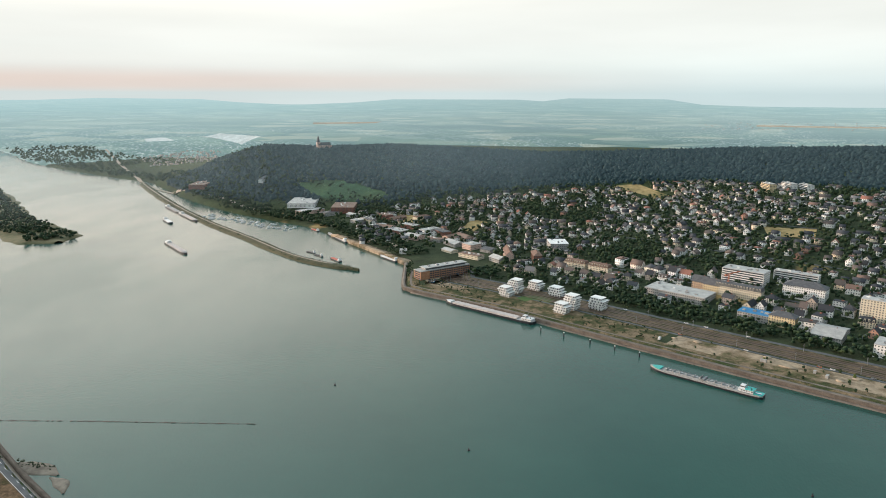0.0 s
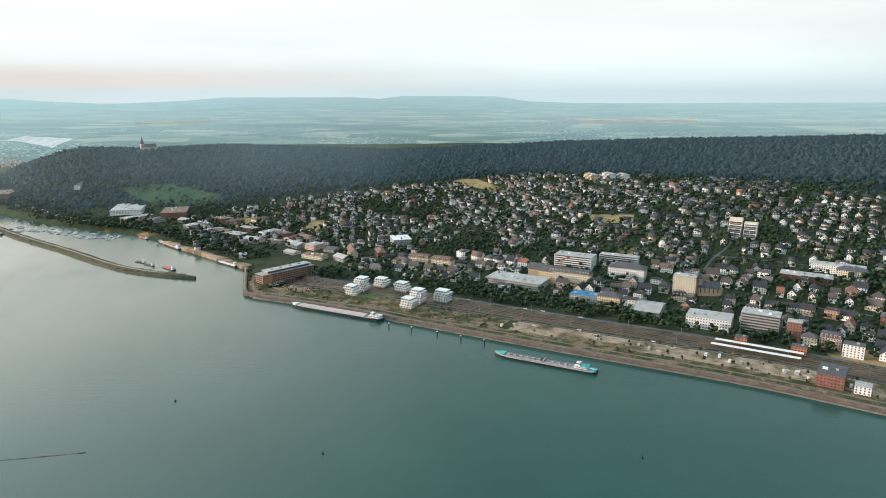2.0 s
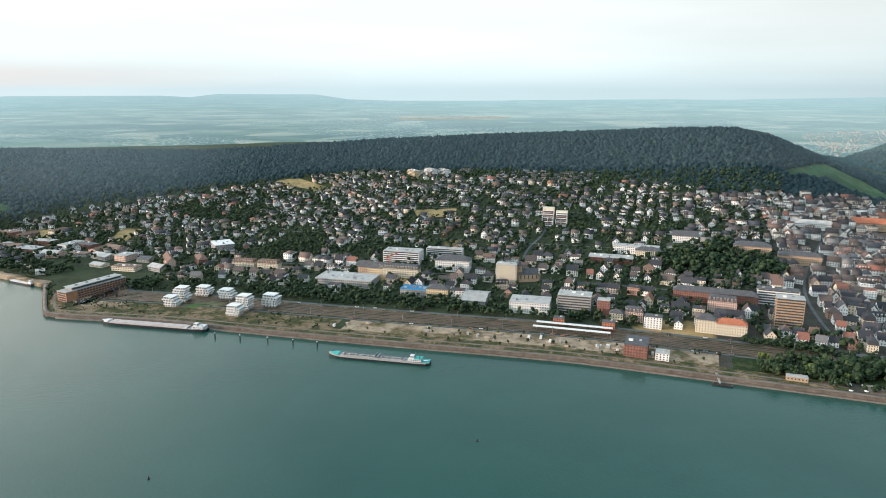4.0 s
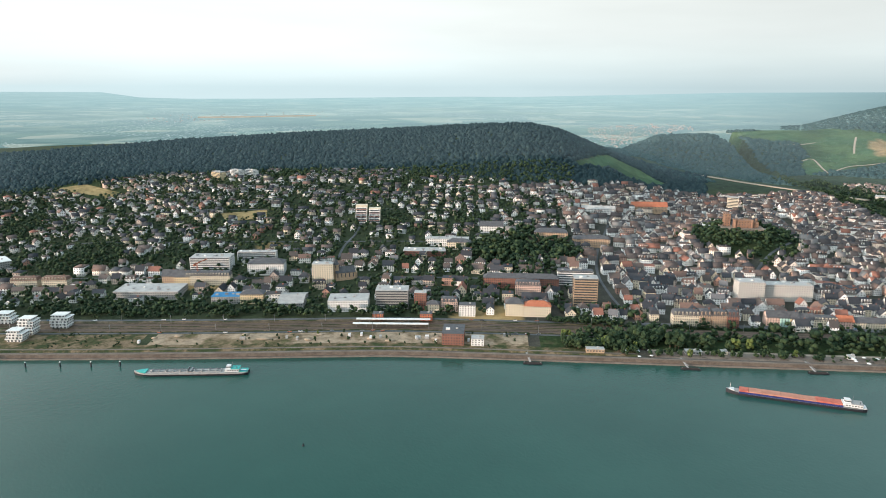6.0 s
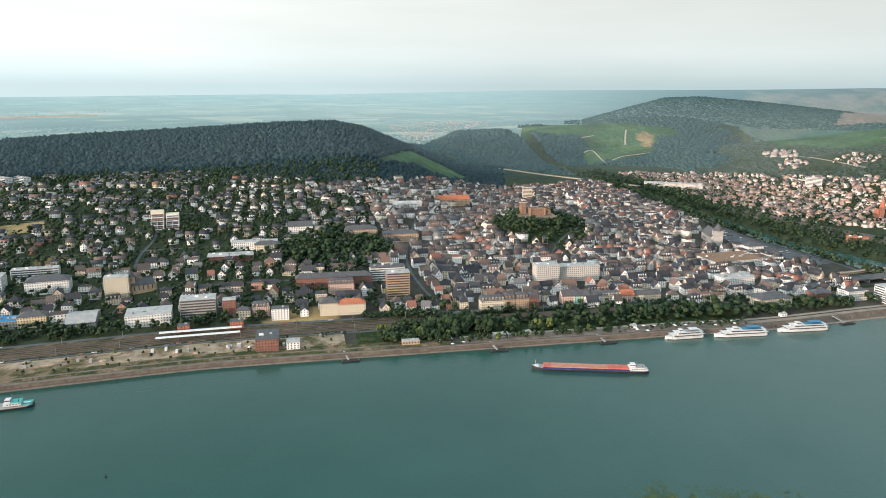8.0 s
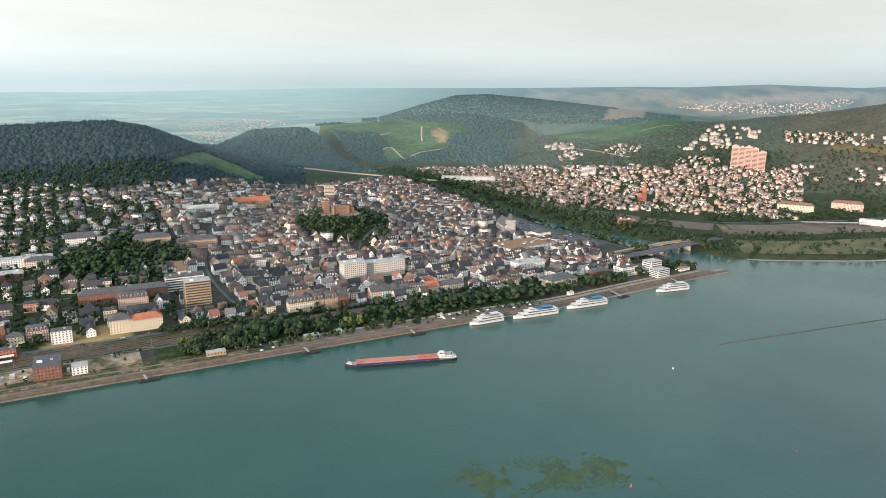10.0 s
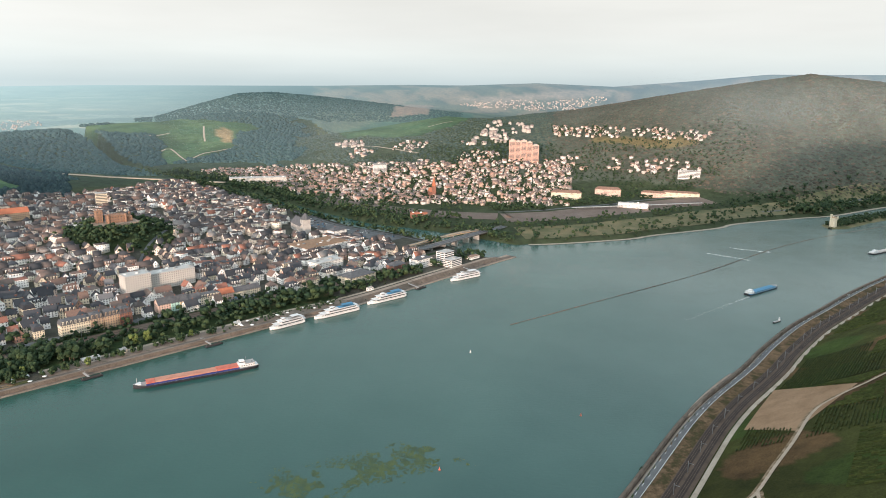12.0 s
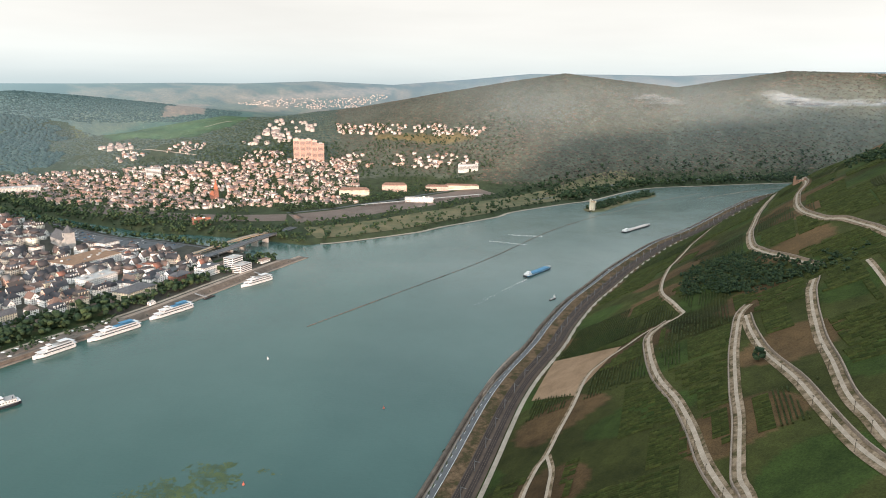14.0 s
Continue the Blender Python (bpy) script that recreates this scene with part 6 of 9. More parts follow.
def round_tower(name, label, x, y, z, turn):
    ob = thing(name, label, "tower", x, y, z, turn)
    t = Shape().box(-4.2, -4.2, -3, 4.2, 4.2, 19, taper=0.25)
    for k in range(4):
        t.box(-0.6, -4.25, 3 + k * 4, 0.6, -4.1, 5 + k * 4, 1)
    part("shaft", t, [mat_cream, mat_glass], ob)
    part("turret", Shape().round(4.0, 4.0, 1.9, -2, 1.9, 25, 10).round(4.0, 4.0, 2.3, 24, 2.3, 25.5, 10), [mat_cream], ob)
    part("cornice", Shape().box(-4.7, -4.7, 18.2, 4.7, 4.7, 19.2), [mat_ochre], ob)
    for i in range(5):
        a = -4.7 + i * 2.0
        for b in (-4.7, 4.1):
            part("merlon", Shape().box(a, b, 19.2, a + 1.1, b + 0.6, 20.6), [mat_ochre], ob)
    for sx in (-1, 1):
        part("corner_turret", Shape().round(sx * 4.3, -4.3, 1.1, 15.5, 1.1, 21.5, 8), [mat_cream], ob)
    return ob


round_tower("river_tower", "slim pale stone toll tower with battlements on an islet", 1298, -826, 2.5, 0.5)


# ---- bridge over the mouth of the side river ----
def bridge(line, width, z0, mat, label):
    p = spline(line, 12)
    t = np.gradient(p, axis=0)
    t /= np.linalg.norm(t, axis=1)[:, None]
    n_ = np.stack([-t[:, 1], t[:, 0]], 1)
    z = z0 + 5.0 * np.sin(np.linspace(0, math.pi, len(p)))
    ob = thing("road_bridge", label, "bridge", 0, 0, 0)
    deck, par = Shape(), (Shape(), Shape())
    for i in range(len(p) - 1):
        a, b = p[i] - n_[i] * width / 2, p[i] + n_[i] * width / 2
        c, d = p[i + 1] + n_[i + 1] * width / 2, p[i + 1] - n_[i + 1] * width / 2
        top = [(*a, z[i]), (*d, z[i + 1]), (*c, z[i + 1]), (*b, z[i])]
        deck.add(top + [(q[0], q[1], q[2] - 1.6) for q in top], [(0, 1, 2, 3), (7, 6, 5, 4), (0, 4, 5, 1), (2, 6, 7, 3)])
        for s_, (u, v) in zip(par, ((0, 1), (3, 2))):
            q0, q1 = top[u], top[v]
            s_.add([(*q0,), (*q1,), (q1[0], q1[1], q1[2] + 1.1), (q0[0], q0[1], q0[2] + 1.1)], [(0, 1, 2, 3)])
    part("deck", deck, [mat], ob)
    for s_ in par:
        part("parapet", s_, [mat_steel], ob)
    for i in range(3, len(p) - 2, 3):
        part("pier", Shape().box(-1.2, -width * 0.4, -4, 1.2, width * 0.4, z[i] - 1.5).moved(p[i][0], p[i][1], 0, math.atan2(t[i][1], t[i][0])), [mat_grey], ob)


bridge([(985, 55), (1060, -5), (1120, -58), (1182, -107), (1240, -150), (1276, -176)], 15, 6.5, mat_asphalt, "grey concrete road bridge with slim piers")
bridge([(1110, 5), (1180, -70), (1225, -118), (1275, -160)], 9, 6.0, mat_brownblock, "brown railway bridge with steel parapets")

# ---- station with long white platform roofs ----
st_turn = heading(475, 575)
for nm, sx, sy, w, d, h, m_, lb in (("station_house", 462, 600, 12, 9, 8, mat_redtile, "bright red station pavilion"), ("station_house", 500, 560, 14, 10, 9, mat_redtile, "bright red station pavilion with a footbridge")):
    landmark(nm, lb, sx, sy, w, d, h, "flat", m_, mat_slate, st_turn, "station building")
for k, (sx, sy) in enumerate(((470, 582), (458, 572))):
    ob = thing("platform_roof", "long white station platform canopy on slim posts", "canopy", sx, sy, level(sx, sy), st_turn, "station canopies")
    part("roof", Shape().box(-42, -2.6, 4.2, 42, 2.6, 4.6), [mat_white], ob)
    for i in range(8):
        part("post", Shape().box(-38 + i * 11 - 0.15, -0.15, -0.5, -38 + i * 11 + 0.15, 0.15, 4.3), [mat_steel], ob)
ob = thing("platform_roof", "very long white platform canopy in the railway yard", "canopy", 1480, -498, level(1480, -498), math.atan2(-328, 74))
part("roof", Shape().box(-160, -3, 5, 160, 3, 5.5), [mat_flatroof], ob)
for i in range(16):
    part("post", Shape().box(-150 + i * 20 - 0.3, -0.3, -0.5, -150 + i * 20 + 0.3, 0.3, 5), [mat_steel], ob)

# ---- building crane ----
ob = thing("tower_crane", "red lattice tower crane on the building site", "crane", 366, 858, level(366, 858), 0.6)
mast, jib = Shape(), Shape()
for i in range(14):
    z0 = i * 2.0
    for a, b in ((-0.7, -0.7), (0.7, -0.7), (0.7, 0.7), (-0.7, 0.7)):
        mast.box(a - 0.12, b - 0.12, z0, a + 0.12, b + 0.12, z0 + 2)
    mast.box(-0.7, -0.75, z0, 0.7, -0.6, z0 + 0.2)
    mast.box(-0.75, -0.7, z0, -0.6, 0.7, z0 + 0.2)
jib.box(-8, -0.5, 27.5, 24, 0.5, 28.6)
jib.box(-8, -1, 26.0, -5, 1, 28)
part("mast", mast, [mat_redtile], ob)
part("jib", jib, [mat_redtile], ob)


# ---- commercial buildings between the railway and the hill ----
cr_ = random.Random(17)
SHEDS = [(-60, 1232), (-20, 1215), (10, 1180), (-95, 1290), (-120, 1335), (40, 1150), (70, 1125), (-160, 1400), (-70, 1330), (-10, 1275), (30, 1235), (-200, 1460), (-130, 1440), (5, 1130), (40, 1085), (80, 1060)]
for sx, sy in SHEDS:
    w_, d_, h_ = cr_.uniform(20, 42), cr_.uniform(14, 26), cr_.uniform(5.5, 10)
    m_, nm_ = cr_.choice(((mat_white, "white"), (mat_cream, "cream"), (mat_rosy, "rosy"), (mat_grey, "grey"), (mat_brick, "brick-red")))
    rf, rn = cr_.choice(((mat_flatroof, "pale"), (mat_flatroof, "pale"), (mat_slate, "dark"), (mat_brownroof, "brown")))
    landmark("commercial_building", f"low {nm_} commercial building with a {rn} roof", sx, sy, w_, d_, h_, cr_.choice(("flat", "flat", "gable")), m_, rf, heading(0, 920) + cr_.uniform(-0.4, 0.1))

# ---- cars on roads and car parks ----
body = Shape().prism([(-2.2, -0.85), (2.2, -0.85), (2.2, 0.85), (-2.2, 0.85)], 0.3, 0.95, scale=0.97)
glass = Shape().box(-1.5, -0.75, 0.95, 1.0, 0.75, 1.5, taper=0.22)
wheel = Shape()
for wx in (-1.4, 1.4):
    for wy in (-0.8, 0.8):
        wheel.box(wx - 0.32, wy - 0.1, 0, wx + 0.32, wy + 0.1, 0.62)
car_paint = [mat_white, mat_white, mat_steel, mat_hull_dark, mat_redtile, mat_blue]
car_words = ["white", "white", "silver", "black", "red", "blue"]
car_bodies = [body.mesh("body", [m_]) for m_ in car_paint]
car_glass, car_wheels = glass.mesh("cabin", [mat_glass]), wheel.mesh("wheels", [mat_hull_dark])


def car(x, y, turn, lift=0.3):
    k = cr_.randrange(6)
    ob = thing("car", f"{car_words[k]} car standing on the asphalt", "car", x, y, level(x, y) + lift, turn, "parked and passing cars")
    part("body", car_bodies[k], None, ob)
    part("cabin", car_glass, None, ob)
    part("wheels", car_wheels, None, ob)


def cars_along(line, lo, hi, a, b, count, skew=0.0):
    for _ in range(count):
        i = int(cr_.uniform(lo, hi) * (len(line) - 2))
        t = line[i + 1] - line[i]
        t = t / np.linalg.norm(t)
        o = cr_.uniform(a, b)
        p = line[i] + np.array((-t[1], t[0])) * o
        car(p[0], p[1], math.atan2(t[1], t[0]) + skew)


cars_along(quay_line, 0.30, 0.55, 58.5, 61.5, 12)
cars_along(quay_line, 0.10, 0.58, 101, 105, 14)
cars_along(quay_line, 0.62, 0.92, 100, 109, 36)
cars_along(quay_line, 0.06, 0.12, 36, 54, 14, 1.57)
cars_along(side_l, 0.17, 0.31, 36, 76, 60, 1.57)
cars_along(nl, 0.55, 0.8, -7, -14, 5)

# sheds and works behind the harbour
for sx_, sy_, w_, d_, h_, kind_, wm_, rm_, label_ in (
        (-285, 1500, 60, 24, 8, "flat", mat_rosy, mat_flatroof, "long low factory hall with a pale roof"), (-237, 1480, 44, 22, 7, "flat", mat_grey, mat_slate, "grey works hall with a dark flat roof"),
        (-160, 1400, 46, 20, 7, "flat", mat_grey, mat_flatroof, "grey storage hall with a gravel roof"), (-91, 1417, 40, 18, 8, "gable", mat_brick, mat_roofbrown, "brick workshop with a brown roof"),
        (-124, 1345, 34, 16, 6, "flat", mat_white, mat_flatroof, "low white workshop by the harbour road"), (-20, 1290, 38, 18, 7, "flat", mat_white, mat_flatroof, "white commercial hall beside the railway"),
        (20, 1235, 30, 16, 7, "gable", mat_rosy, mat_roofbrown, "rosy warehouse with a pitched roof"), (-40, 1408, 36, 14, 9, "hip", mat_cream, mat_roofbrown, "cream office house with a hipped roof")):
    landmark("works_hall", label_, sx_, sy_, w_, d_, h_, kind_, wm_, rm_, 0.75, "hall")


# ---- ships and landing stages ----
mat_teal = surface("teal_deck_paint", (0.04, 0.36, 0.33), (0.08, 0.46, 0.42), 0.3, rough=0.5, relief=0)
mat_cargo_red = surface("red_cargo_cover", (0.45, 0.10, 0.07), (0.58, 0.19, 0.13), 0.15, rough=0.7)
mat_cargo_orange = surface("faded_orange_cover", (0.44, 0.18, 0.12), (0.54, 0.27, 0.19), 0.15, rough=0.7)
mat_cargo_blue = surface("dark_blue_cover", (0.02, 0.03, 0.12), (0.04, 0.05, 0.19), 0.15, rough=0.6)
mat_deck_grey = surface("grey_deck_paint", (0.27, 0.27, 0.26), (0.40, 0.39, 0.38), 0.3, rough=0.6)
mat_hatch = surface("pale_hatch_covers", (0.42, 0.37, 0.35), (0.56, 0.50, 0.47), 0.2, rough=0.6)
mat_ship_blue = surface("blue_ship_paint", (0.03, 0.16, 0.30), (0.05, 0.24, 0.40), 0.3, rough=0.4, relief=0)


def hull_shape(length, beam, low, high, bow=0.09, mats=(0, 1), stern=0.03):
    """A barge hull, bow towards +x, with a sheer at both ends; upper strake in the second material."""
    s = Shape()
    st = [(-0.5, 0.62, 1.25), (-0.5 + stern, 0.92, 1.12), (-0.40, 1.0, 1.0), (0, 1.0, 1.0), (0.5 - bow * 1.8, 1.0, 1.0), (0.5 - bow, 0.86, 1.15), (0.5 - bow * 0.4, 0.52, 1.4), (0.5, 0.06, 1.62)]
    rows = []
    for u, w, k in st:
        x, b = u * length, beam / 2 * w
        zt = high * k
        zm = zt * 0.62
        rows.append([(x, -b * 0.9, low), (x, -b, zm), (x, -b, zt), (x, b, zt), (x, b, zm), (x, b * 0.9, low)])
    v = [p for r in rows for p in r]
    for i in range(len(rows) - 1):
        a, c = i * 6, (i + 1) * 6
        s_f = [((a, c, c + 1, a + 1), mats[0]), ((a + 1, c + 1, c + 2, a + 2), mats[1]), ((a + 2, c + 2, c + 3, a + 3), 2), ((a + 3, c + 3, c + 4, a + 4), mats[1]), ((a + 4, c + 4, c + 5, a + 5), mats[0])]
        for f, m in s_f:
            s.f.append(f)
            s.m.append(m)
    s.v = v
    n = len(rows) - 1
    s.f += [(0, 1, 2, 3, 4, 5), tuple(n * 6 + i for i in (5, 4, 3, 2, 1, 0))]
    s.m += [mats[0], mats[0]]
    return s


def wheelhouse(ob, x, z, w, house_len, mat_house, deck_mat, tall=1.0):
    cabin = Shape().box(x - house_len / 2, -w / 2, z, x + house_len / 2, w / 2, z + 2.6 * tall)
    for i in range(int(house_len / 2.2)):
        c = x - house_len / 2 + 1.1 + i * 2.2
        for sd in (-1, 1):
            cabin.box(c - 0.6, sd * w / 2 - 0.05, z + 1.0, c + 0.6, sd * w / 2 + 0.05, z + 1.9, 1)
    part("cabin", cabin, [mat_house, mat_glass], ob)
    br = Shape().box(x + house_len * 0.1, -w * 0.3, z + 2.6 * tall, x + house_len * 0.42, w * 0.3, z + 2.6 * tall + 2.6)
    br.box(x + house_len * 0.1 - 0.05, -w * 0.3 - 0.05, z + 2.6 * tall + 1.0, x + house_len * 0.42 + 0.05, w * 0.3 + 0.05, z + 2.6 * tall + 2.0, 1)
    part("wheelhouse", br, [mat_house, mat_glass], ob)
    part("cabin_roof", Shape().box(x - house_len / 2 - 0.3, -w / 2 - 0.3, z + 2.6 * tall, x + house_len * 0.08, w / 2 + 0.3, z + 2.6 * tall + 0.25), [deck_mat], ob)
    part("mast", Shape().round(x, 0, 0.12, z + 2.6, 0.07, z + 9, 6).box(x - 0.05, -1.2, z + 7.6, x + 0.05, 1.2, z + 7.75), [mat_steel], ob)
    part("funnel", Shape().round(x - house_len * 0.35, w * 0.28, 0.4, z + 2.4, 0.35, z + 4.8, 8), [mat_hull_dark], ob)


def place_ship(name, label, category, bow, stern):
    b, s = Vector((*bow, 0)), Vector((*stern, 0))
    d = b - s
    ob = thing(name, label, category, *((b + s) / 2), math.atan2(d.y, d.x))
    return ob, d.length


# tanker
ob, n = place_ship("tanker", "grey river tanker with teal decks and white wheelhouse at anchor", "ship", (207.7, 641.8), (284.8, 575.6))
n *= 1.05
part("hull", hull_shape(n, 11.4, -1.5, 2.6), [mat_hull_dark, mat_deck_grey, mat_deck_grey], ob)
part("foredeck", Shape().prism([(n * 0.5 - 1.5, 0), (n * 0.44, 3.6), (n * 0.39, 4.6), (n * 0.39, -4.6), (n * 0.44, -3.6)], 3.2, 4.1), [mat_teal], ob)
part("trunk_deck", Shape().box(-n * 0.26, -4.0, 2.6, n * 0.37, 4.0, 3.5), [mat_deck_grey], ob)
for yy in (-2.2, -1.2, 0, 1.2, 2.2):
    part("pipe", Shape().box(-n * 0.25, yy - 0.14, 3.8, n * 0.36, yy + 0.14, 4.1), [mat_steel if yy else mat_white], ob)
for i in range(10):
    x = -n * 0.22 + i * n * 0.062
    part("tank_hatch", Shape().round(x, 3.0, 0.8, 3.5, 0.8, 4.4, 10).box(x - 0.15, -3.4, 3.5, x + 0.15, 3.4, 4.6), [mat_deck_grey], ob)
part("manifold", Shape().box(-1, -4.5, 3.5, 1, 4.5, 4.9).box(2.5, -3.5, 3.5, 3.0, 3.5, 6.0), [mat_steel], ob)
wheelhouse(ob, -n * 0.36, 3.0, 8.6, 13, mat_ship_white, mat_teal)
part("afterdeck", Shape().box(-n * 0.495, -4.2, 3.0, -n * 0.42, 4.2, 3.5), [mat_teal], ob)
part("tender", hull_shape(5.5, 2.0, 0, 0.8).moved(-n * 0.46, 2.2, 3.6), [mat_ship_blue, mat_ship_blue, mat_white], ob)

# cargo vessel with covered bays
ob, n = place_ship("cargo_vessel", "dark blue motor vessel with red and orange covered bays", "ship", (580, 245), (628.7, 148.6))
n *= 1.02
part("hull", hull_shape(n, 11.4, -1.2, 2.3, mats=(0, 1)), [mat_hull_dark, mat_hull_dark, mat_deck_grey], ob)
bays = [(0.40, 0.335, mat_cargo_red), (0.333, 0.235, mat_cargo_orange), (0.233, 0.10, mat_cargo_orange), (0.098, -0.03, mat_cargo_orange), (-0.032, -0.15, mat_cargo_orange), (-0.152, -0.25, mat_cargo_red), (-0.252, -0.33, mat_cargo_red)]
for a, b, m_ in bays:
    h = random.Random(int(a * 1000)).uniform(4.5, 4.9)
    part("cargo_block", Shape().box(b * n, -4.9, 2.2, a * n, 0.4, h), [m_ if a > 0.3 or a < -0.1 else mat_cargo_orange], ob)
    part("cargo_block", Shape().box(b * n, 0.5, 2.2, a * n, 4.9, h + 0.15), [m_], ob)
part("cargo_block", Shape().box(-0.26 * n, -5.0, 2.2, 0.10 * n, -4.95, 4.4), [mat_cargo_blue], ob, "dark blue cover panel")
for sd in (-1, 1):
    part("coaming", Shape().box(-0.335 * n, sd * 5.25 - 0.15, 2.3, 0.405 * n, sd * 5.25 + 0.15, 3.9), [mat_cargo_blue], ob)
part("forecastle", Shape().prism([(n * 0.5 - 1.5, 0), (n * 0.465, 2.6), (n * 0.44, 3.6), (n * 0.44, -3.6), (n * 0.465, -2.6)], 2.6, 3.7), [mat_ship_white], ob)
part("foremast", Shape().round(n * 0.47, 0, 0.15, 3.5, 0.1, 9, 6), [mat_ship_white], ob)
wheelhouse(ob, -n * 0.40, 3.0, 9.4, 15, mat_ship_white, mat_deck_grey, 1.1)
part("afterdeck", Shape().box(-n * 0.495, -4.4, 2.8, -n * 0.42, 4.4, 3.4), [mat_ship_white], ob)
part("car", Shape().box(-n * 0.47, -1.0, 3.4, -n * 0.47 + 4.2, 0.9, 4.3).box(-n * 0.47 + 0.8, -0.9, 4.3, -n * 0.47 + 3.3, 0.8, 4.9, taper=0.25), [mat_ship_blue], ob)

# moored bulk barge
ob, n = place_ship("bulk_barge", "long pale dry cargo barge moored at the quay", "ship", (4.5, 862), (108, 776))
n *= 1.0
part("hull", hull_shape(n, 11.4, -1.2, 2.6, mats=(0, 0)), [mat_hull_dark, mat_hull_dark, mat_deck_grey], ob)
for i in range(14):
    a = -n * 0.33 + i * n * 0.052
    part("hatch_cover", Shape().box(a, -4.7, 2.5, a + n * 0.0505, 4.7, 4.0 + 0.12 * (i % 2)), [mat_hatch], ob)
part("forecastle", Shape().prism([(n * 0.5 - 1.0, 0), (n * 0.46, 3.4), (n * 0.42, 4.8), (n * 0.42, -4.8), (n * 0.46, -3.4)], 2.8, 4.4), [mat_ship_white], ob)
wheelhouse(ob, -n * 0.43, 3.2, 9.2, 14, mat_ship_white, mat_ship_white)

# barges under way and at the mole
for nm, lb, bow, stern, cover in (
        ("motor_barge", "blue laden motor barge under way with a short wake", (893.5, -500.5), (855, -440), mat_ship_blue),
        ("motor_barge", "pale motor barge far downstream", (1130.5, -852.8), (1080.5, -756.7), mat_hatch),
        ("motor_barge", "pale motor barge heading down the river", (-429.1, 1128.4), (-498.5, 1221.6), mat_hatch),
        ("tug", "small white tug boat on the wide river", (-560, 1404), (-592, 1452), mat_ship_white),
        ("moored_barge", "dark empty barge moored along the mole", (-590.6, 1532.7), (-656.3, 1626.5), mat_deck_grey),
        ("moored_barge", "grey barge moored along the mole", (-516.6, 1429.2), (-588, 1529), mat_hatch),
        ("moored_barge", "grey barge in the harbour basin", (-220, 1305), (-172, 1224), mat_hatch),
        ("harbour_ferry", "white ferry at the harbour ramp", (-103.1, 1120.6), (-72, 1078.5), mat_ship_white),
        ("harbour_tug", "red tug in the harbour basin", (-262, 1352), (-243, 1328), mat_cargo_red),
        ("work_boat", "dark work boat at the inner side of the mole", (-233, 1153), (-216, 1139), mat_hull_dark),
        ("work_boat", "dark work boat at the inner side of the mole", (-215, 1131), (-199, 1114), mat_hull_dark),
        ("work_boat", "brown work boat at the inner side of the mole", (-184, 1107), (-164, 1079), mat_cargo_red),
        ("work_boat", "small work boat at the river road", (745, -419), (752, -431), mat_deck_grey)):
    ob, n = place_ship(nm, lb, "ship", bow, stern)
    beam = min(11.0, n * 0.2)
    k = beam / 11.0
    part("hull", hull_shape(n, beam, -1.0, 2.2 * max(k, 0.5)), [mat_hull_dark, mat_hull_dark if cover is not mat_ship_blue else mat_ship_blue, mat_deck_grey], ob)
    part("hold_cover", Shape().box(-n * 0.3, -beam * 0.4, 2.0 * max(k, 0.5), n * 0.38, beam * 0.4, 3.4 * max(k, 0.5)), [cover], ob)
    part("cabin", Shape().box(-n * 0.46, -beam * 0.38, 2 * k, -n * 0.34, beam * 0.38, 2 * k + 2.8).box(-n * 0.40, -beam * 0.25, 2 * k + 2.8, -n * 0.345, beam * 0.25, 2 * k + 4.8), [mat_ship_white], ob)
    part("forecastle", Shape().prism([(n * 0.49, 0), (n * 0.43, beam * 0.36), (n * 0.40, beam * 0.4), (n * 0.40, -beam * 0.4), (n * 0.43, -beam * 0.36)], 2.0 * k, 3.4 * k), [mat_deck_grey], ob)


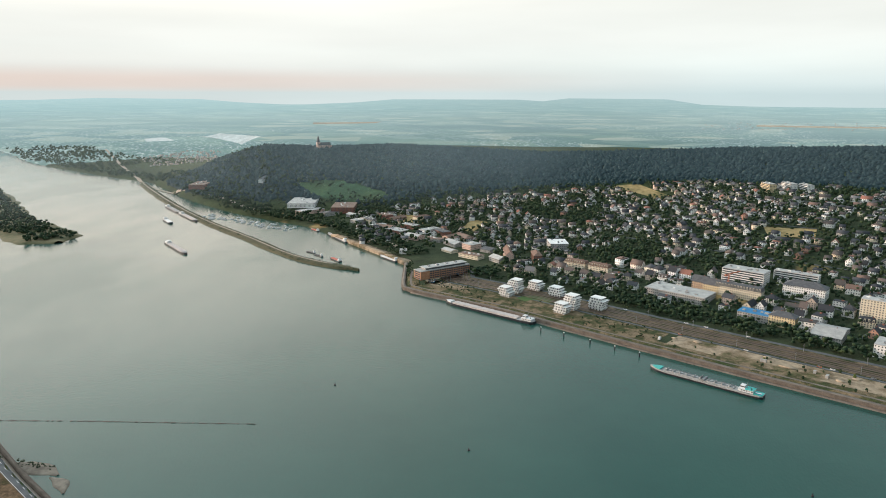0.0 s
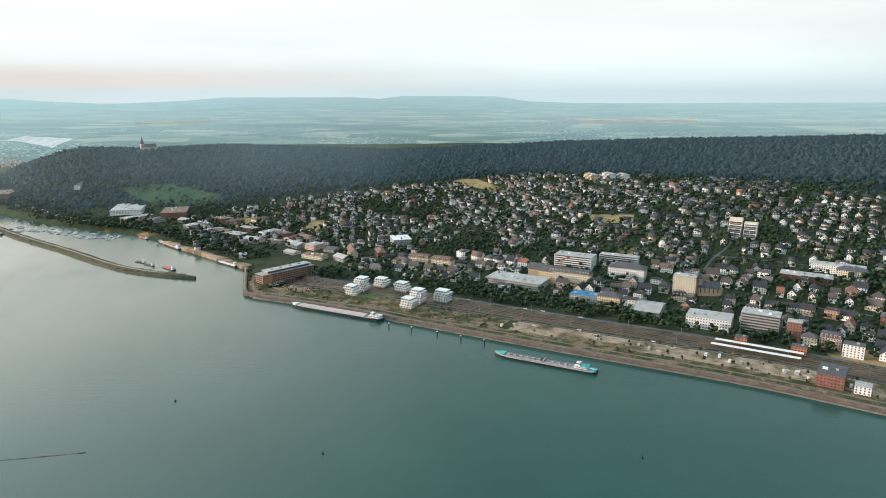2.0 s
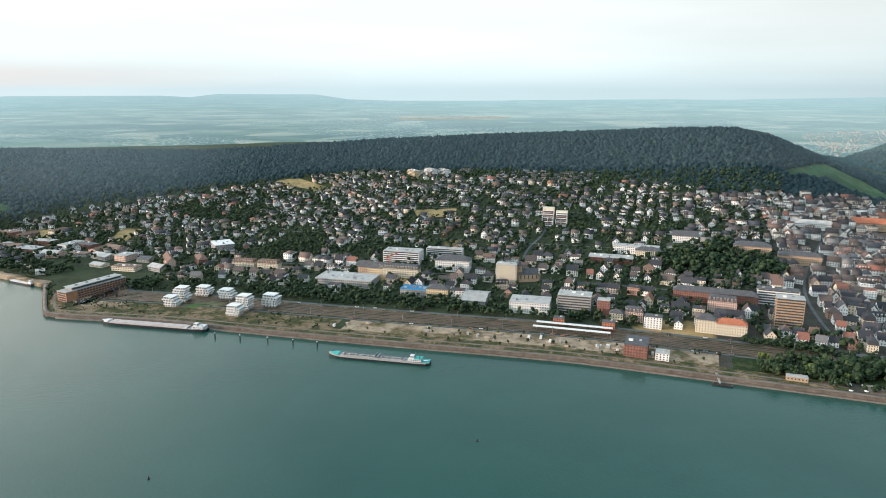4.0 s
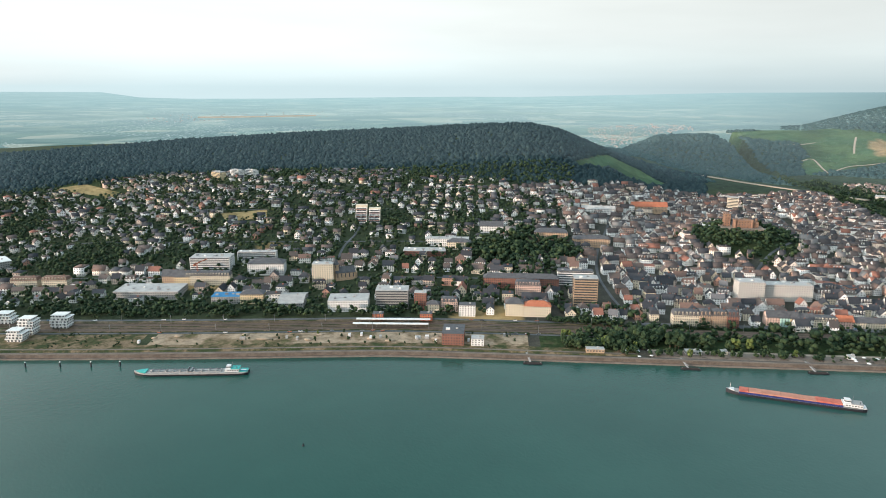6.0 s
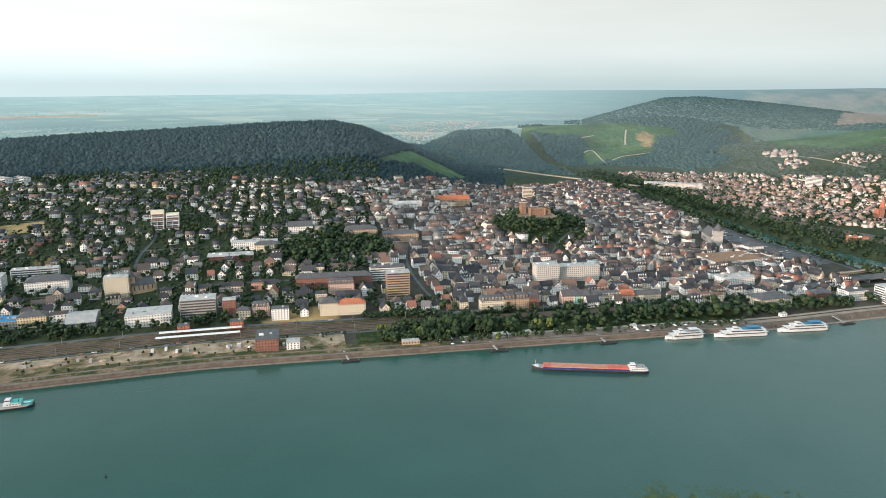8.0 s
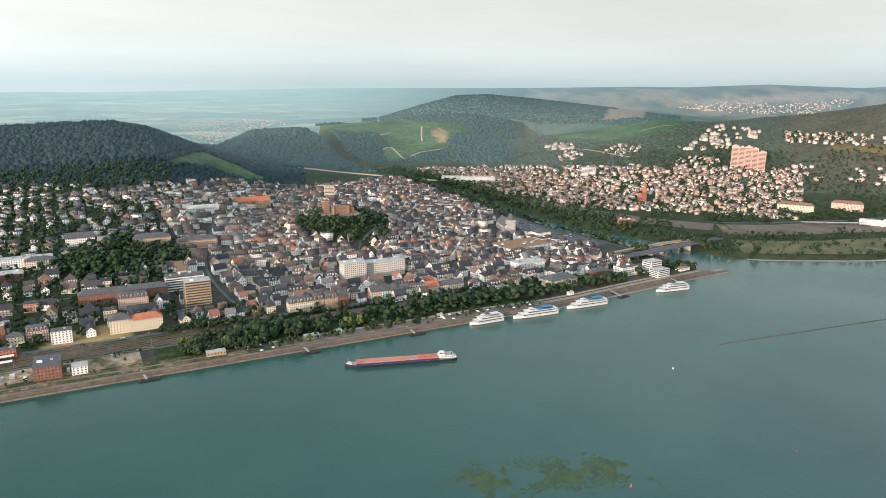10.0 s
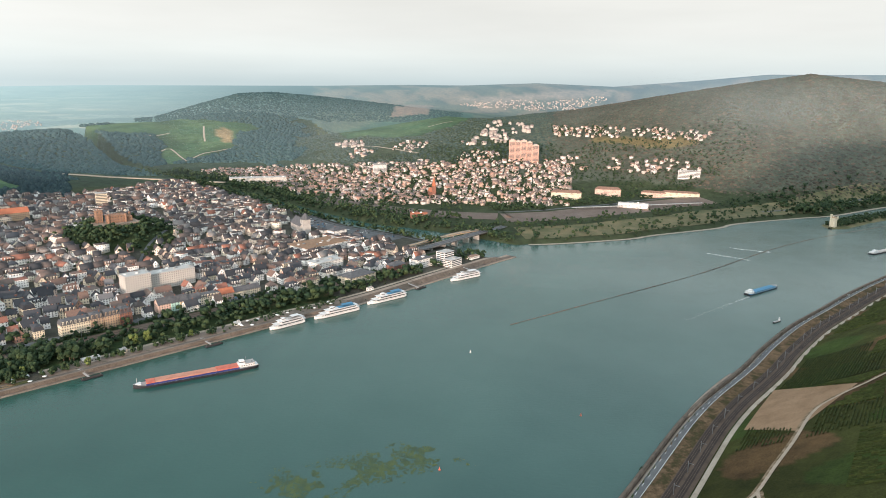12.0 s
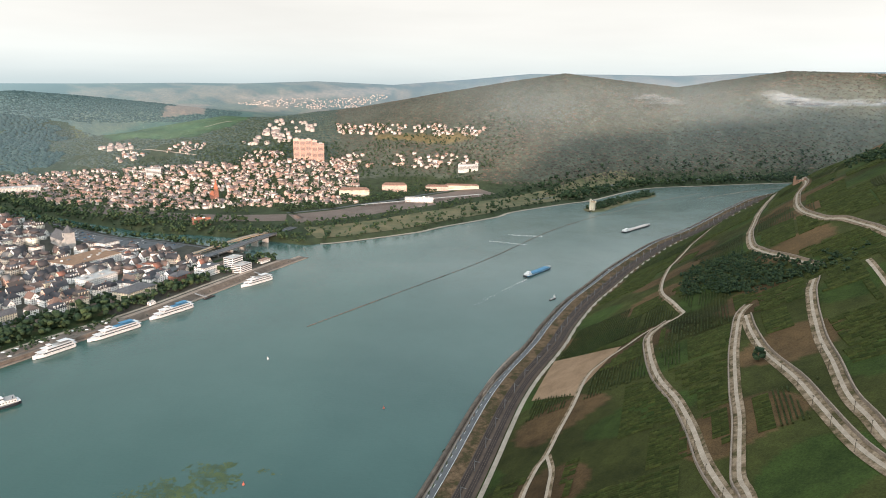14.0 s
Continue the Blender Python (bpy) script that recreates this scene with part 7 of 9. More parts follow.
# white passenger ships
def passenger(bow, stern, blue, label):
    ob, n = place_ship("passenger_ship", label, "ship", bow, stern)
    tagged(ob, group="white passenger ships at the quay")
    w = 10.0
    part("hull", hull_shape(n, w, -1.0, 2.2, bow=0.13), [mat_ship_white, mat_ship_white, mat_deck_grey], ob)
    part("boot_stripe", hull_shape(n * 0.995, w + 0.1, -1.0, 0.35, bow=0.13), [mat_hull_dark, mat_hull_dark, mat_hull_dark], ob)
    for k, (a, b, m_) in enumerate(((-0.46, 0.33, mat_ship_white), (-0.42, 0.22, mat_ship_white))):
        z = 2.3 + k * 2.7
        s = Shape().box(a * n, -w / 2 + 0.5 + 0.3 * k, z, b * n, w / 2 - 0.5 - 0.3 * k, z + 2.4)
        for sd in (-1, 1):
            yy = sd * (w / 2 - 0.5 - 0.3 * k)
            s.box(a * n + 1.5, yy - 0.06, z + 0.7, b * n - 1.0, yy + 0.06, z + 1.9, 1)
        s.box(b * n - 0.06, -w * 0.3, z + 0.8, b * n + 0.06, w * 0.3, z + 1.9, 1)
        part("saloon", s, [m_, mat_glass], ob)
        part("deck_rail", Shape().box(a * n - 2, -w / 2 + 0.2, z + 2.4, b * n + 2, w / 2 - 0.2, z + 2.6), [mat_ship_white], ob)
    part("sun_deck", Shape().box(-0.38 * n, -w * 0.33, 7.9, -0.02 * n, w * 0.33, 8.2), [mat_ship_blue if blue else mat_deck_grey], ob)
    part("awning", Shape().box(-0.36 * n, -w * 0.34, 9.9, -0.12 * n, w * 0.34, 10.1), [mat_ship_blue if blue else mat_ship_white], ob)
    for i in range(4):
        part("post", Shape().box(-0.35 * n + i * n * 0.07, -w * 0.32, 8.1, -0.35 * n + i * n * 0.07 + 0.15, -w * 0.3, 9.9), [mat_steel], ob)
    part("wheelhouse", Shape().box(0.06 * n, -2.4, 7.8, 0.15 * n, 2.4, 10.2).box(0.06 * n - 0.05, -2.45, 8.7, 0.15 * n + 0.05, 2.45, 9.6, 1), [mat_ship_white, mat_glass], ob)
    part("mast", Shape().round(0.04 * n, 0, 0.12, 8, 0.07, 13.5, 6), [mat_steel], ob)
    part("bow_rail", Shape().prism([(n * 0.46, 0), (n * 0.40, 2.8), (n * 0.34, 4.2), (n * 0.34, -4.2), (n * 0.40, -2.8)], 2.6, 3.3), [mat_ship_white], ob)


passenger((728.9, 155.8), (757.8, 123.1), False, "white two-deck passenger ship moored at the quay")
passenger((764.3, 111.9), (802, 64.1), True, "white passenger ship with blue sun deck and dark windows")
passenger((818.9, 54.3), (856.5, 8.3), True, "white passenger ship with rounded stern and blue awning")
passenger((923, -54), (953.2, -96.4), False, "white three-tier passenger ship near the river mouth")


# landing stages with gangways
def pontoon(x, y, qx, qy):
    t = heading(x, y)
    ob = thing("landing_stage", "dark floating landing stage with a steel gangway", "landing stage", x, y, 0, t, "landing stages along the quay")
    part("pontoon", Shape().box(-9, -2.6, -0.6, 9, 2.6, 1.0), [mat_hull_dark], ob)
    part("deck", Shape().box(-8.6, -2.3, 1.0, 8.6, 2.3, 1.15), [mat_sleeper], ob)
    gw = Shape()
    gw.add([(-3.0, 1.5, 1.2), (-1.2, 1.5, 1.2), (-4.6, 17, 5.0), (-6.4, 17, 5.0), (-3.0, 1.5, 0.9), (-1.2, 1.5, 0.9), (-4.6, 17, 4.7), (-6.4, 17, 4.7)], [(0, 1, 2, 3), (7, 6, 5, 4), (0, 4, 5, 1), (2, 6, 7, 3), (1, 5, 6, 2), (3, 7, 4, 0)])
    part("gangway", gw, [mat_deck_grey], ob)
    for sx in (-3.0, -1.2):
        part("handrail", Shape().add([(sx, 1.5, 2.2), (sx + 0.1, 1.5, 2.3), (sx - 3.3, 17, 6.1), (sx - 3.4, 17, 6.0)], [(0, 1, 2, 3)]), [mat_steel], ob)
    for sx in (-8, 8):
        part("bollard", Shape().round(sx, 0, 0.3, 1.0, 0.35, 1.9, 8), [mat_steel], ob)


for x, y in ((502, 405), (603, 292), (683, 204), (888, -12), (972, -92)):
    pontoon(x, y, 0, 0)

# mooring dolphins
for x, y in ((116, 757), (139, 738), (164, 717), (186, 697), (207, 679)):
    ob = thing("mooring_post", "tall dark steel mooring post with white cap", "mooring post", x - 4, y - 5, 0, 0, "mooring posts before the quay")
    part("post", Shape().round(0, 0, 0.7, -2, 0.7, 4.6, 10), [mat_hull_dark], ob)
    part("cap", Shape().round(0, 0, 0.8, 4.6, 0.3, 5.4, 10), [mat_white], ob)

# marina boats
mr = random.Random(8)
boat = Shape().join(hull_shape(9, 3, -0.3, 1.0, bow=0.25)).box(-2.5, -1.0, 1.0, 1.5, 1.0, 2.3, 2)
boat_mesh = boat.mesh("hull", [mat_ship_white, mat_ship_white, mat_ship_white])
for i in range(46):
    u = i / 46
    bx, by = -300 - 230 * u + mr.gauss(0, 6), 1352 + 170 * u + mr.gauss(0, 6) - 10 * (i % 3)
    ob = thing("motor_boat", "small white motor boat at its marina berth", "boat", bx, by, 0, mr.choice((0.6, 3.7)) + mr.gauss(0, 0.1), "boats in the marina")
    part("hull", boat_mesh, None, ob)
    part("mast", Shape().round(0.5, 0, 0.06, 1.0, 0.04, 9.0, 5), [mat_steel], ob) if i % 3 == 0 else None


# ---- houses in rows and gardens ----
def lattice(u0, u1, v0, v1, du, dv, jitter, turn):
    """Places on a jittered grid along a direction, in plan."""
    c, s = math.cos(turn), math.sin(turn)
    out = []
    for i in range(int((u1 - u0) / du)):
        for j in range(int((v1 - v0) / dv)):
            u, v = u0 + (i + 0.5) * du + rng.uniform(-jitter, jitter), v0 + (j + 0.5) * dv + rng.uniform(-jitter, jitter)
            out.append((u * c - v * s, u * s + v * c))
    return np.array(out)


def free(x, y, margin=7.0):
    ok = np.ones(x.shape, bool)
    for cx, cy, t, a, b in KEEP_CLEAR:
        u, v = (x - cx) * math.cos(t) + (y - cy) * math.sin(t), -(x - cx) * math.sin(t) + (y - cy) * math.cos(t)
        ok &= (np.abs(u) > a + margin) | (np.abs(v) > b + margin)
    if margin > 3:
        for st in STREETS:
            ok &= away(x, y, st) > margin - 0.5
    return ok


QUAY_TURN = math.atan2(-0.73, 0.68)
homes = []      # x, y, z, turn, style (0 garden house, 1 town house), distance
tree_spots = []  # x, y, z, size

def parcel(name, corners, mat, label, lift=0.3, n=12):
    c = np.array(corners, float)
    u, v = np.meshgrid(np.linspace(0, 1, n), np.linspace(0, 1, n))
    p = (1 - u)[..., None] * (1 - v)[..., None] * c[0] + u[..., None] * (1 - v)[..., None] * c[1] + u[..., None] * v[..., None] * c[2] + (1 - u)[..., None] * v[..., None] * c[3]
    z = ground(p[..., 0], p[..., 1]) + lift
    ids = np.arange(n * n).reshape(n, n)
    f = np.stack([ids[:-1, :-1], ids[:-1, 1:], ids[1:, 1:], ids[1:, :-1]], -1).reshape(-1, 4)
    nn = np.cross(np.append(c[1] - c[0], 0), np.append(c[3] - c[0], 0))[2]
    ob = bulk(name, np.concatenate([p, z[..., None]], -1).reshape(-1, 3), f if nn > 0 else f[:, ::-1], [mat], smooth_faces=True)
    return tagged(ob, label, "field", kind="structure")


# fallow fields kept free of houses
FALLOW = [[(368, 1538), (432, 1532), (480, 1381), (424, 1437)], [(-106, 1484), (-33, 1424), (-43, 1359), (-112, 1403)], [(58, 1367), (88, 1335), (53, 1267), (34, 1304)], [(530, 1128), (600, 1092), (574, 1047), (516, 1079)]]
for q in FALLOW:
    qx, qy = [p[0] for p in q], [p[1] for p in q]
    t_ = math.atan2(q[2][1] - q[1][1], q[2][0] - q[1][0])
    clear(sum(qx) / 4, sum(qy) / 4, 0.5 * math.dist(q[1], q[2]) - 8, 0.42 * math.dist(q[0], q[1]), t_)
    parcel("fallow_field", q, mat_fallow, "dry tan fallow field among the gardens", 0.6, 14)
# pale stubble fields and foil tunnels on the plain beyond the harbour
def sight(az_, el_):
    """Where a line of sight from the look-out meets the ground."""
    reach = np.arange(2300, 4900, 6.0)
    gx_, gy_ = reach * math.sin(radians(az_)), reach * math.cos(radians(az_))
    k = np.degrees(np.arctan2(ground(gx_, gy_) - EYE, reach)) >= el_
    return (gx_[k.argmax()], gy_[k.argmax()])


mat_stubble = surface("pale_stubble", (0.34, 0.29, 0.22), (0.50, 0.43, 0.33), 0.004, fine=0.02, relief=0)
mat_foil = surface("foil_tunnels", (0.55, 0.57, 0.55), (0.72, 0.73, 0.70), 0.01, fine=0.03, relief=0)
for m_, lb, q in ((mat_foil, "white foil tunnels on the far plain", ((-20.1, -3.3), (-17.7, -3.12), (-14.6, -3.42), (-17.5, -3.62))),
                  (mat_foil, "white foil tunnels beside a far village", ((-23.3, -3.43), (-21.8, -3.38), (-21.0, -3.62), (-23.0, -3.66))),
                  (mat_stubble, "pale stubble field below the far hills", ((-10.5, -2.35), (-5.0, -2.3), (-5.5, -2.42), (-10.5, -2.5))),
                  (mat_stubble, "long stubble field on the far plain", ((24.0, -2.28), (33.0, -2.2), (33.0, -2.32), (24.0, -2.4)))):
    parcel("far_field", [sight(*p) for p in q], m_, lb, 1.5, 10)
# garden suburb up the slope, old town by the side river
pts = lattice(-1500, 1400, 300, 2100, 20.5, 23.5, 4.5, QUAY_TURN)
x, y = pts[:, 0], pts[:, 1]
d, az = np.hypot(x, y), np.degrees(np.arctan2(x, y))
s_q = away(x, y, quay_line)
crest = np.interp(az, CHAPEL_HILL[0], CHAPEL_HILL[1])
foot = np.interp(az, [-8, -4.9, 5.4, 18.8, 30.4, 38.6, 50.3, 59.5, 66], [1480, 1540, 1560, 1590, 1600, 1580, 1400, 1560, 1700])
edge = np.interp(az, [-8, 5, 30, 34, 44, 60, 90], [150, 152, 150, 146, 128, 114, 74])
suburb = inside(x, y, MAIN_LAND) & (az > -7) & (az < 53) & (s_q > edge) & (d < foot) & free(x, y)
wild = rough(x, y, 90, 2)
suburb &= wild < 0.62
for px, py, pd in zip(x[suburb], y[suburb], d[suburb]):
    low_town = float(away(np.array([px]), np.array([py]), quay_line)[0]) < 330 and py < 1000
    if rng.random() < (0.86 if low_town else 0.74):
        homes.append((px, py, heading(px, py) + rng.choice((0, 0, 1.57)) + rng.gauss(0, 0.09), 1 if low_town and rng.random() < 0.6 else 0, pd))
pts = lattice(-1500, 1600, 200, 2200, 15.5, 18.5, 2.2, QUAY_TURN + 0.05)
x, y = pts[:, 0], pts[:, 1]
d, az = np.hypot(x, y), np.degrees(np.arctan2(x, y))
s_q, s_s = away(x, y, quay_line), away(x, y, side_l)
foot = np.interp(az, [50, 53, 57, 60, 66, 72, 80], [1380, 1430, 1540, 1620, 1750, 1850, 1900])
edge = np.interp(az, [-8, 5, 30, 34, 44, 60, 90], [150, 152, 150, 146, 128, 114, 74])
castle_hill = (x - 1080)**2 / 92**2 + (y - 450)**2 / 78**2 < 1
old = inside(x, y, MAIN_LAND) & (az >= 47) & (az < 92) & (s_q > edge) & (d < foot) & (s_s > 55) & free(x, y) & ~castle_hill & ~((s_s < 92) & (x < 1330))
old &= ~((az < 53) & (np.sin(x * 12.9 + y * 7.7) > 0.1))
for px, py, pd in zip(x[old], y[old], d[old]):
    if rng.random() < 0.75:
        homes.append((px, py, heading(px, py) + rng.choice((0, 0, 1.57)) + rng.gauss(0, 0.12), 1, pd))
# the suburb across the side river, and its villas above
pts = lattice(-2600, 2600, -600, 2400, 16.0, 18.5, 3.5, -1.05)
x, y = pts[:, 0], pts[:, 1]
d, az = np.hypot(x, y), np.degrees(np.arctan2(x, y))
zz = ground(x, y)
s_r, s_s = away(x, y, park_line), away(x, y, side_r)
el = np.degrees(np.arctan2(zz - EYE, d))
west = inside(x, y, RIGHT_LAND) & free(x, y) & (away(x, y, throat) > 46)
low = west & (az > 71) & (az < 103) & (el < -6.15 + 0.03 * (az - 95)) & (s_r > 290) & (s_s > 75) & (el > -9.7)
mid = west & (az > 85) & (az < 99) & (el > -6.2) & (el < -4.6) & (wild[0] < 9) & (np.sin(x / 37) + np.cos(y / 29) > 0.55)
top = west & (az > 101.5) & (az < 113.5) & (el > -3.95) & (el < -3.2)
shelf = west & (az > 102) & (az < 113) & (el > -6.6) & (el < -5.5) & (d < 2100) & (np.sin(x / 31) + np.cos(y / 23) > -0.5)
for pick, p in ((low, 0.78), (mid, 0.62), (top, 0.72), (shelf, 0.5)):
    for px, py, pd in zip(x[pick], y[pick], d[pick]):
        if rng.random() < p:
            homes.append((px, py, rng.choice((-1.05, -1.05, 0.52)) + rng.gauss(0, 0.15), 0 if rng.random() < 0.65 else 1, pd))
distant = []    # x, y, scale


def hamlet(outline, count, k):
    """Houses of a distant village, where sight lines within an outline (bearing, angle) meet the ground."""
    o = np.array(outline)
    q = np.array([(rng.uniform(*o[:, 0][[o[:, 0].argmin(), o[:, 0].argmax()]]), rng.uniform(*o[:, 1][[o[:, 1].argmin(), o[:, 1].argmax()]])) for _ in range(count * 2)])
    q = q[inside(q[:, 0], q[:, 1], o)][:count]
    reach = np.arange(2000, 4800, 12.0)
    a = np.radians(q[:, :1])
    X, Y = reach * np.sin(a), reach * np.cos(a)
    seen = np.degrees(np.arctan2(ground(X, Y) - EYE, reach)) >= q[:, 1:]
    for i in np.where(seen.any(1))[0]:
        j = seen[i].argmax()
        distant.append((X[i, j], Y[i, j], k * rng.uniform(0.8, 1.2)))


hamlet([(20, -2.2), (34, -2.0), (34, -2.5), (20, -2.7)], 120, 0.3)
hamlet([(-23.5, -4.93), (-20.2, -4.43), (-17.5, -4.49), (-18.2, -5.22), (-22.75, -5.6)], 170, 0.5)
hamlet([(54.6, -3.24), (56.9, -3.0), (60.2, -2.79), (62.7, -2.86), (62.9, -3.24), (59.3, -3.73), (57.9, -4.52), (56.7, -5.02), (56.1, -4.27)], 400, 0.40)
hamlet([(93.3, -1.58), (97.2, -1.17), (101.5, -1.18), (105.9, -0.69), (105.5, -1.11), (103.2, -1.83), (99.4, -2.0), (95.5, -1.81)], 380, 0.44)
hamlet([(96.4, -3.03), (97.8, -2.91), (99.9, -3.2), (99.5, -3.74), (97.8, -4.01), (97.7, -4.77), (94.3, -4.86), (95.6, -4.07)], 70, 0.9)
hamlet([(83.9, -4.51), (86.1, -4.71), (86.1, -5.03), (83.9, -5.19)], 16, 0.9)
homes = [(a, b, max(h, 0.5), t, st, dd) for (a, b, t, st, dd), h in zip(homes, ground([q[0] for q in homes], [q[1] for q in homes]))]

# the three hundred houses next to the quay are things of their own, the rest one mass of roofs
order = sorted(range(len(homes)), key=lambda i: homes[i][5])
near_ids = set(order[:300])
kinds = [("garden house", SUBURB, "houses on the slope"), ("town house", CENTRE, "houses of the old town")]
near_meshes = []
for style in (0, 1):
    row = []
    for k in kinds[style][1]:
        wall, roof, stack = house_shape(*k)
        row.append((wall.mesh("wall", [mat_wall, mat_glass]), roof.mesh("roof", [mat_roof]), stack.mesh("chimney", [mat_brick]), k[0]))
    near_meshes.append(row)
ROOF_WORDS = {"gable": "steep pitched tiled roof", "hip": "hipped dark roof", "mansard": "mansard roof with dormers", "flat": "flat gravel roof"}
far_rows, warm_rows, old_rows = [], [], []
for i, (x, y, z, t, st, dd) in enumerate(homes):
    k = rng.randrange(8)
    sx, sy, sz = rng.uniform(0.85, 1.15), rng.uniform(0.9, 1.1), rng.uniform(0.85, 1.15)
    if i in near_ids:
        wall, roof, stack, kind = near_meshes[st][k]
        ob = thing("house", f"plastered {kinds[st][0]} with {ROOF_WORDS[kind]}", "house", x, y, z, t, kinds[st][2])
        ob.scale = (sx, sy, sz)
        part("wall", wall, None, ob)
        part("roof", roof, None, ob)
        part("chimney", stack, None, ob)
    elif x > 1250 and inside(np.array([x]), np.array([y]), RIGHT_LAND)[0]:
        f_ = 0.72 if z > 60 else 0.84
        warm_rows.append((k + 8 * st, x, y, z, t, f_ * sx, f_ * sy, f_ * sz))
    elif st == 1:
        old_rows.append((k + 8, x, y, z, t, sx, sy, sz))
    else:
        far_rows.append((k, x, y, z, t, sx, sy, sz))
dz = ground([q[0] for q in distant], [q[1] for q in distant])
distant_rows = []
# roof and wall tones drawn together to imitate haze over distant villages
mat_pale_roof = surface("haze_pale_roof", (0.26, 0.21, 0.19), (0.38, 0.30, 0.27), 0.05, relief=0)
mat_far_wall = surface("hazed_far_plaster", (0.40, 0.37, 0.34), (0.56, 0.52, 0.48), 0.05, relief=0)
for (px, py, k), h in zip(distant, dz):
    if h > 1:
        distant_rows.append((rng.randrange(8), px, py, h, rng.uniform(0, 3.1), k, k, k))
plain_house = []
for w_, d_, h_, r_ in ((11, 9.5, 5.6, 10), (14, 10, 6, 10.6), (10, 9, 7, 11), (12, 11, 5, 9), (16, 10, 6, 10), (9, 9, 6, 10), (13, 12, 8, 12), (18, 11, 7, 11)):
    shape_ = Shape().gable_walls(w_, d_, h_, r_)
    top_ = Shape().gable_roof(w_, d_, h_, r_, 0.5)
    top_.m = [2] * len(top_.m)
    plain_house.append(shape_.join(top_).triangles())
scatter("distant_houses", plain_house, [mat_far_wall, mat_grey, mat_pale_roof], distant_rows, "white houses of distant villages", "houses")
scatter("bank_houses", [joined_house(k) for k in SUBURB + CENTRE], [mat_wall_suntint, mat_glass, mat_roof_suntint], warm_rows, "plastered houses across the side river, coloured rosy as by low sun", "houses")
scatter("town_houses", [joined_house(k) for k in SUBURB + CENTRE], [mat_wall_far, mat_glass, mat_roof_far], far_rows,
        "pale plastered houses with dark and red roofs", "houses")
scatter("old_town_houses", [joined_house(k) for k in SUBURB + CENTRE], [mat_wall_old, mat_glass, mat_roof_old], old_rows, "close-set plastered old town houses with brown and slate roofs", "houses")

# ---- trees ----
KEEP_CLEAR.remove(PARK_WOOD)
# gardens, park by the quay, castle hill, banks of the side river, railway hedge
tx = np.array([h[0] for h in homes])
ty = np.array([h[1] for h in homes])
trees = []   # x, y, size


def grove(n, pick, size, spread=0.35):
    """n tries of a tree at places that pick(rng) gives."""
    for _ in range(n):
        p = pick()
        if p is not None:
            trees.append((p[0], p[1], size * rng.uniform(1 - spread, 1 + spread)))


def along(line, lo, hi, a, b):
    """A random place beside a line: between two parts of its length and two distances from it (left positive)."""
    i = int(rng.uniform(lo, hi) * (len(line) - 2))
    t = line[i + 1] - line[i]
    t = t / np.linalg.norm(t)
    o = rng.uniform(a, b)
    p = line[i] + t * rng.uniform(0, 12) + np.array((-t[1], t[0])) * o
    return p[0], p[1]


garden = [(h[0], h[1]) for h in homes if h[4] == 0]
for hx, hy in garden:
    for _ in range(2):
        a = rng.uniform(0, 6.28)
        trees.append((hx + 12.5 * math.cos(a), hy + 12.5 * math.sin(a), rng.uniform(2.6, 5.4)))
for h in homes:
    if h[0] > 1400 and rng.random() < 0.95:
        a = rng.uniform(0, 6.28)
        trees.append((h[0] + 10 * math.cos(a), h[1] + 10 * math.sin(a), rng.uniform(2.5, 4.6)))
    if h[4] == 1 and rng.random() < 0.55:
        trees.append((h[0] + 10, h[1] + 8, rng.uniform(2.0, 3.8)))
# trees fill what the houses of the suburb leave
pts = lattice(-1500, 1400, 300, 2100, 11.5, 11.5, 4.0, QUAY_TURN)
x, y = pts[:, 0], pts[:, 1]
d, az = np.hypot(x, y), np.degrees(np.arctan2(x, y))
fill = inside(x, y, MAIN_LAND) & (az > -7) & (az < 54) & (away(x, y, quay_line) > 150) & (d < 1600) & free(x, y, 1.0)
hx_, hy_ = np.array([h[0] for h in homes]), np.array([h[1] for h in homes])
for px, py in zip(x[fill], y[fill]):
    if rng.random() < 0.85 and np.min((hx_ - px)**2 + (hy_ - py)**2) > 64:
        trees.append((px, py, rng.uniform(3.0, 6.2)))
# unbuilt green gaps in the suburb
pts = lattice(-1500, 1400, 300, 2100, 11.0, 11.0, 4.0, QUAY_TURN)
x, y = pts[:, 0], pts[:, 1]
d, az = np.hypot(x, y), np.degrees(np.arctan2(x, y))
gap = inside(x, y, MAIN_LAND) & (az > -7) & (az < 53) & (away(x, y, quay_line) > 190) & (d < 1560) & (rough(x, y, 90, 2) > 0.58) & free(x, y)
for px, py in zip(x[gap], y[gap]):
    if rng.random() < 0.8:
        trees.append((px, py, rng.uniform(3.5, 5.5)))
grove(460, lambda: (rng.gauss(1075, 46), rng.gauss(446, 40)), 5.0)
grove(420, lambda: (rng.uniform(700, 850), rng.uniform(575, 720)), 5.6)
grove(620, lambda: along(quay_line, 0.10, 0.50, 110, 150), 4.2)
grove(120, lambda: along(quay_line, 0.06, 0.30, 16, 56), 1.6)
grove(60, lambda: along(quay_line, 0.31, 0.58, 16, 60), 1.3)
grove(26, lambda: along(quay_line, 0.0, 0.045, 6, 14), 2.4)
grove(330, lambda: along(quay_line, 0.585, 0.90, 28, 68), 4.8, 0.5)
grove(90, lambda: along(quay_line, 0.585, 0.88, 91, 98), 3.4, 0.5)
grove(40, lambda: along(quay_line, 0.56, 0.62, 112, 150), 4.6, 0.5)
grove(110, lambda: along(quay_line, 0.562, 0.61, 22, 60), 3.4, 0.5)
grove(160, lambda: along(quay_line, 0.555, 0.60, 98, 112), 2.6, 0.4)
grove(26, lambda: along(quay_line, 0.70, 0.80, 36, 60), 7.5)
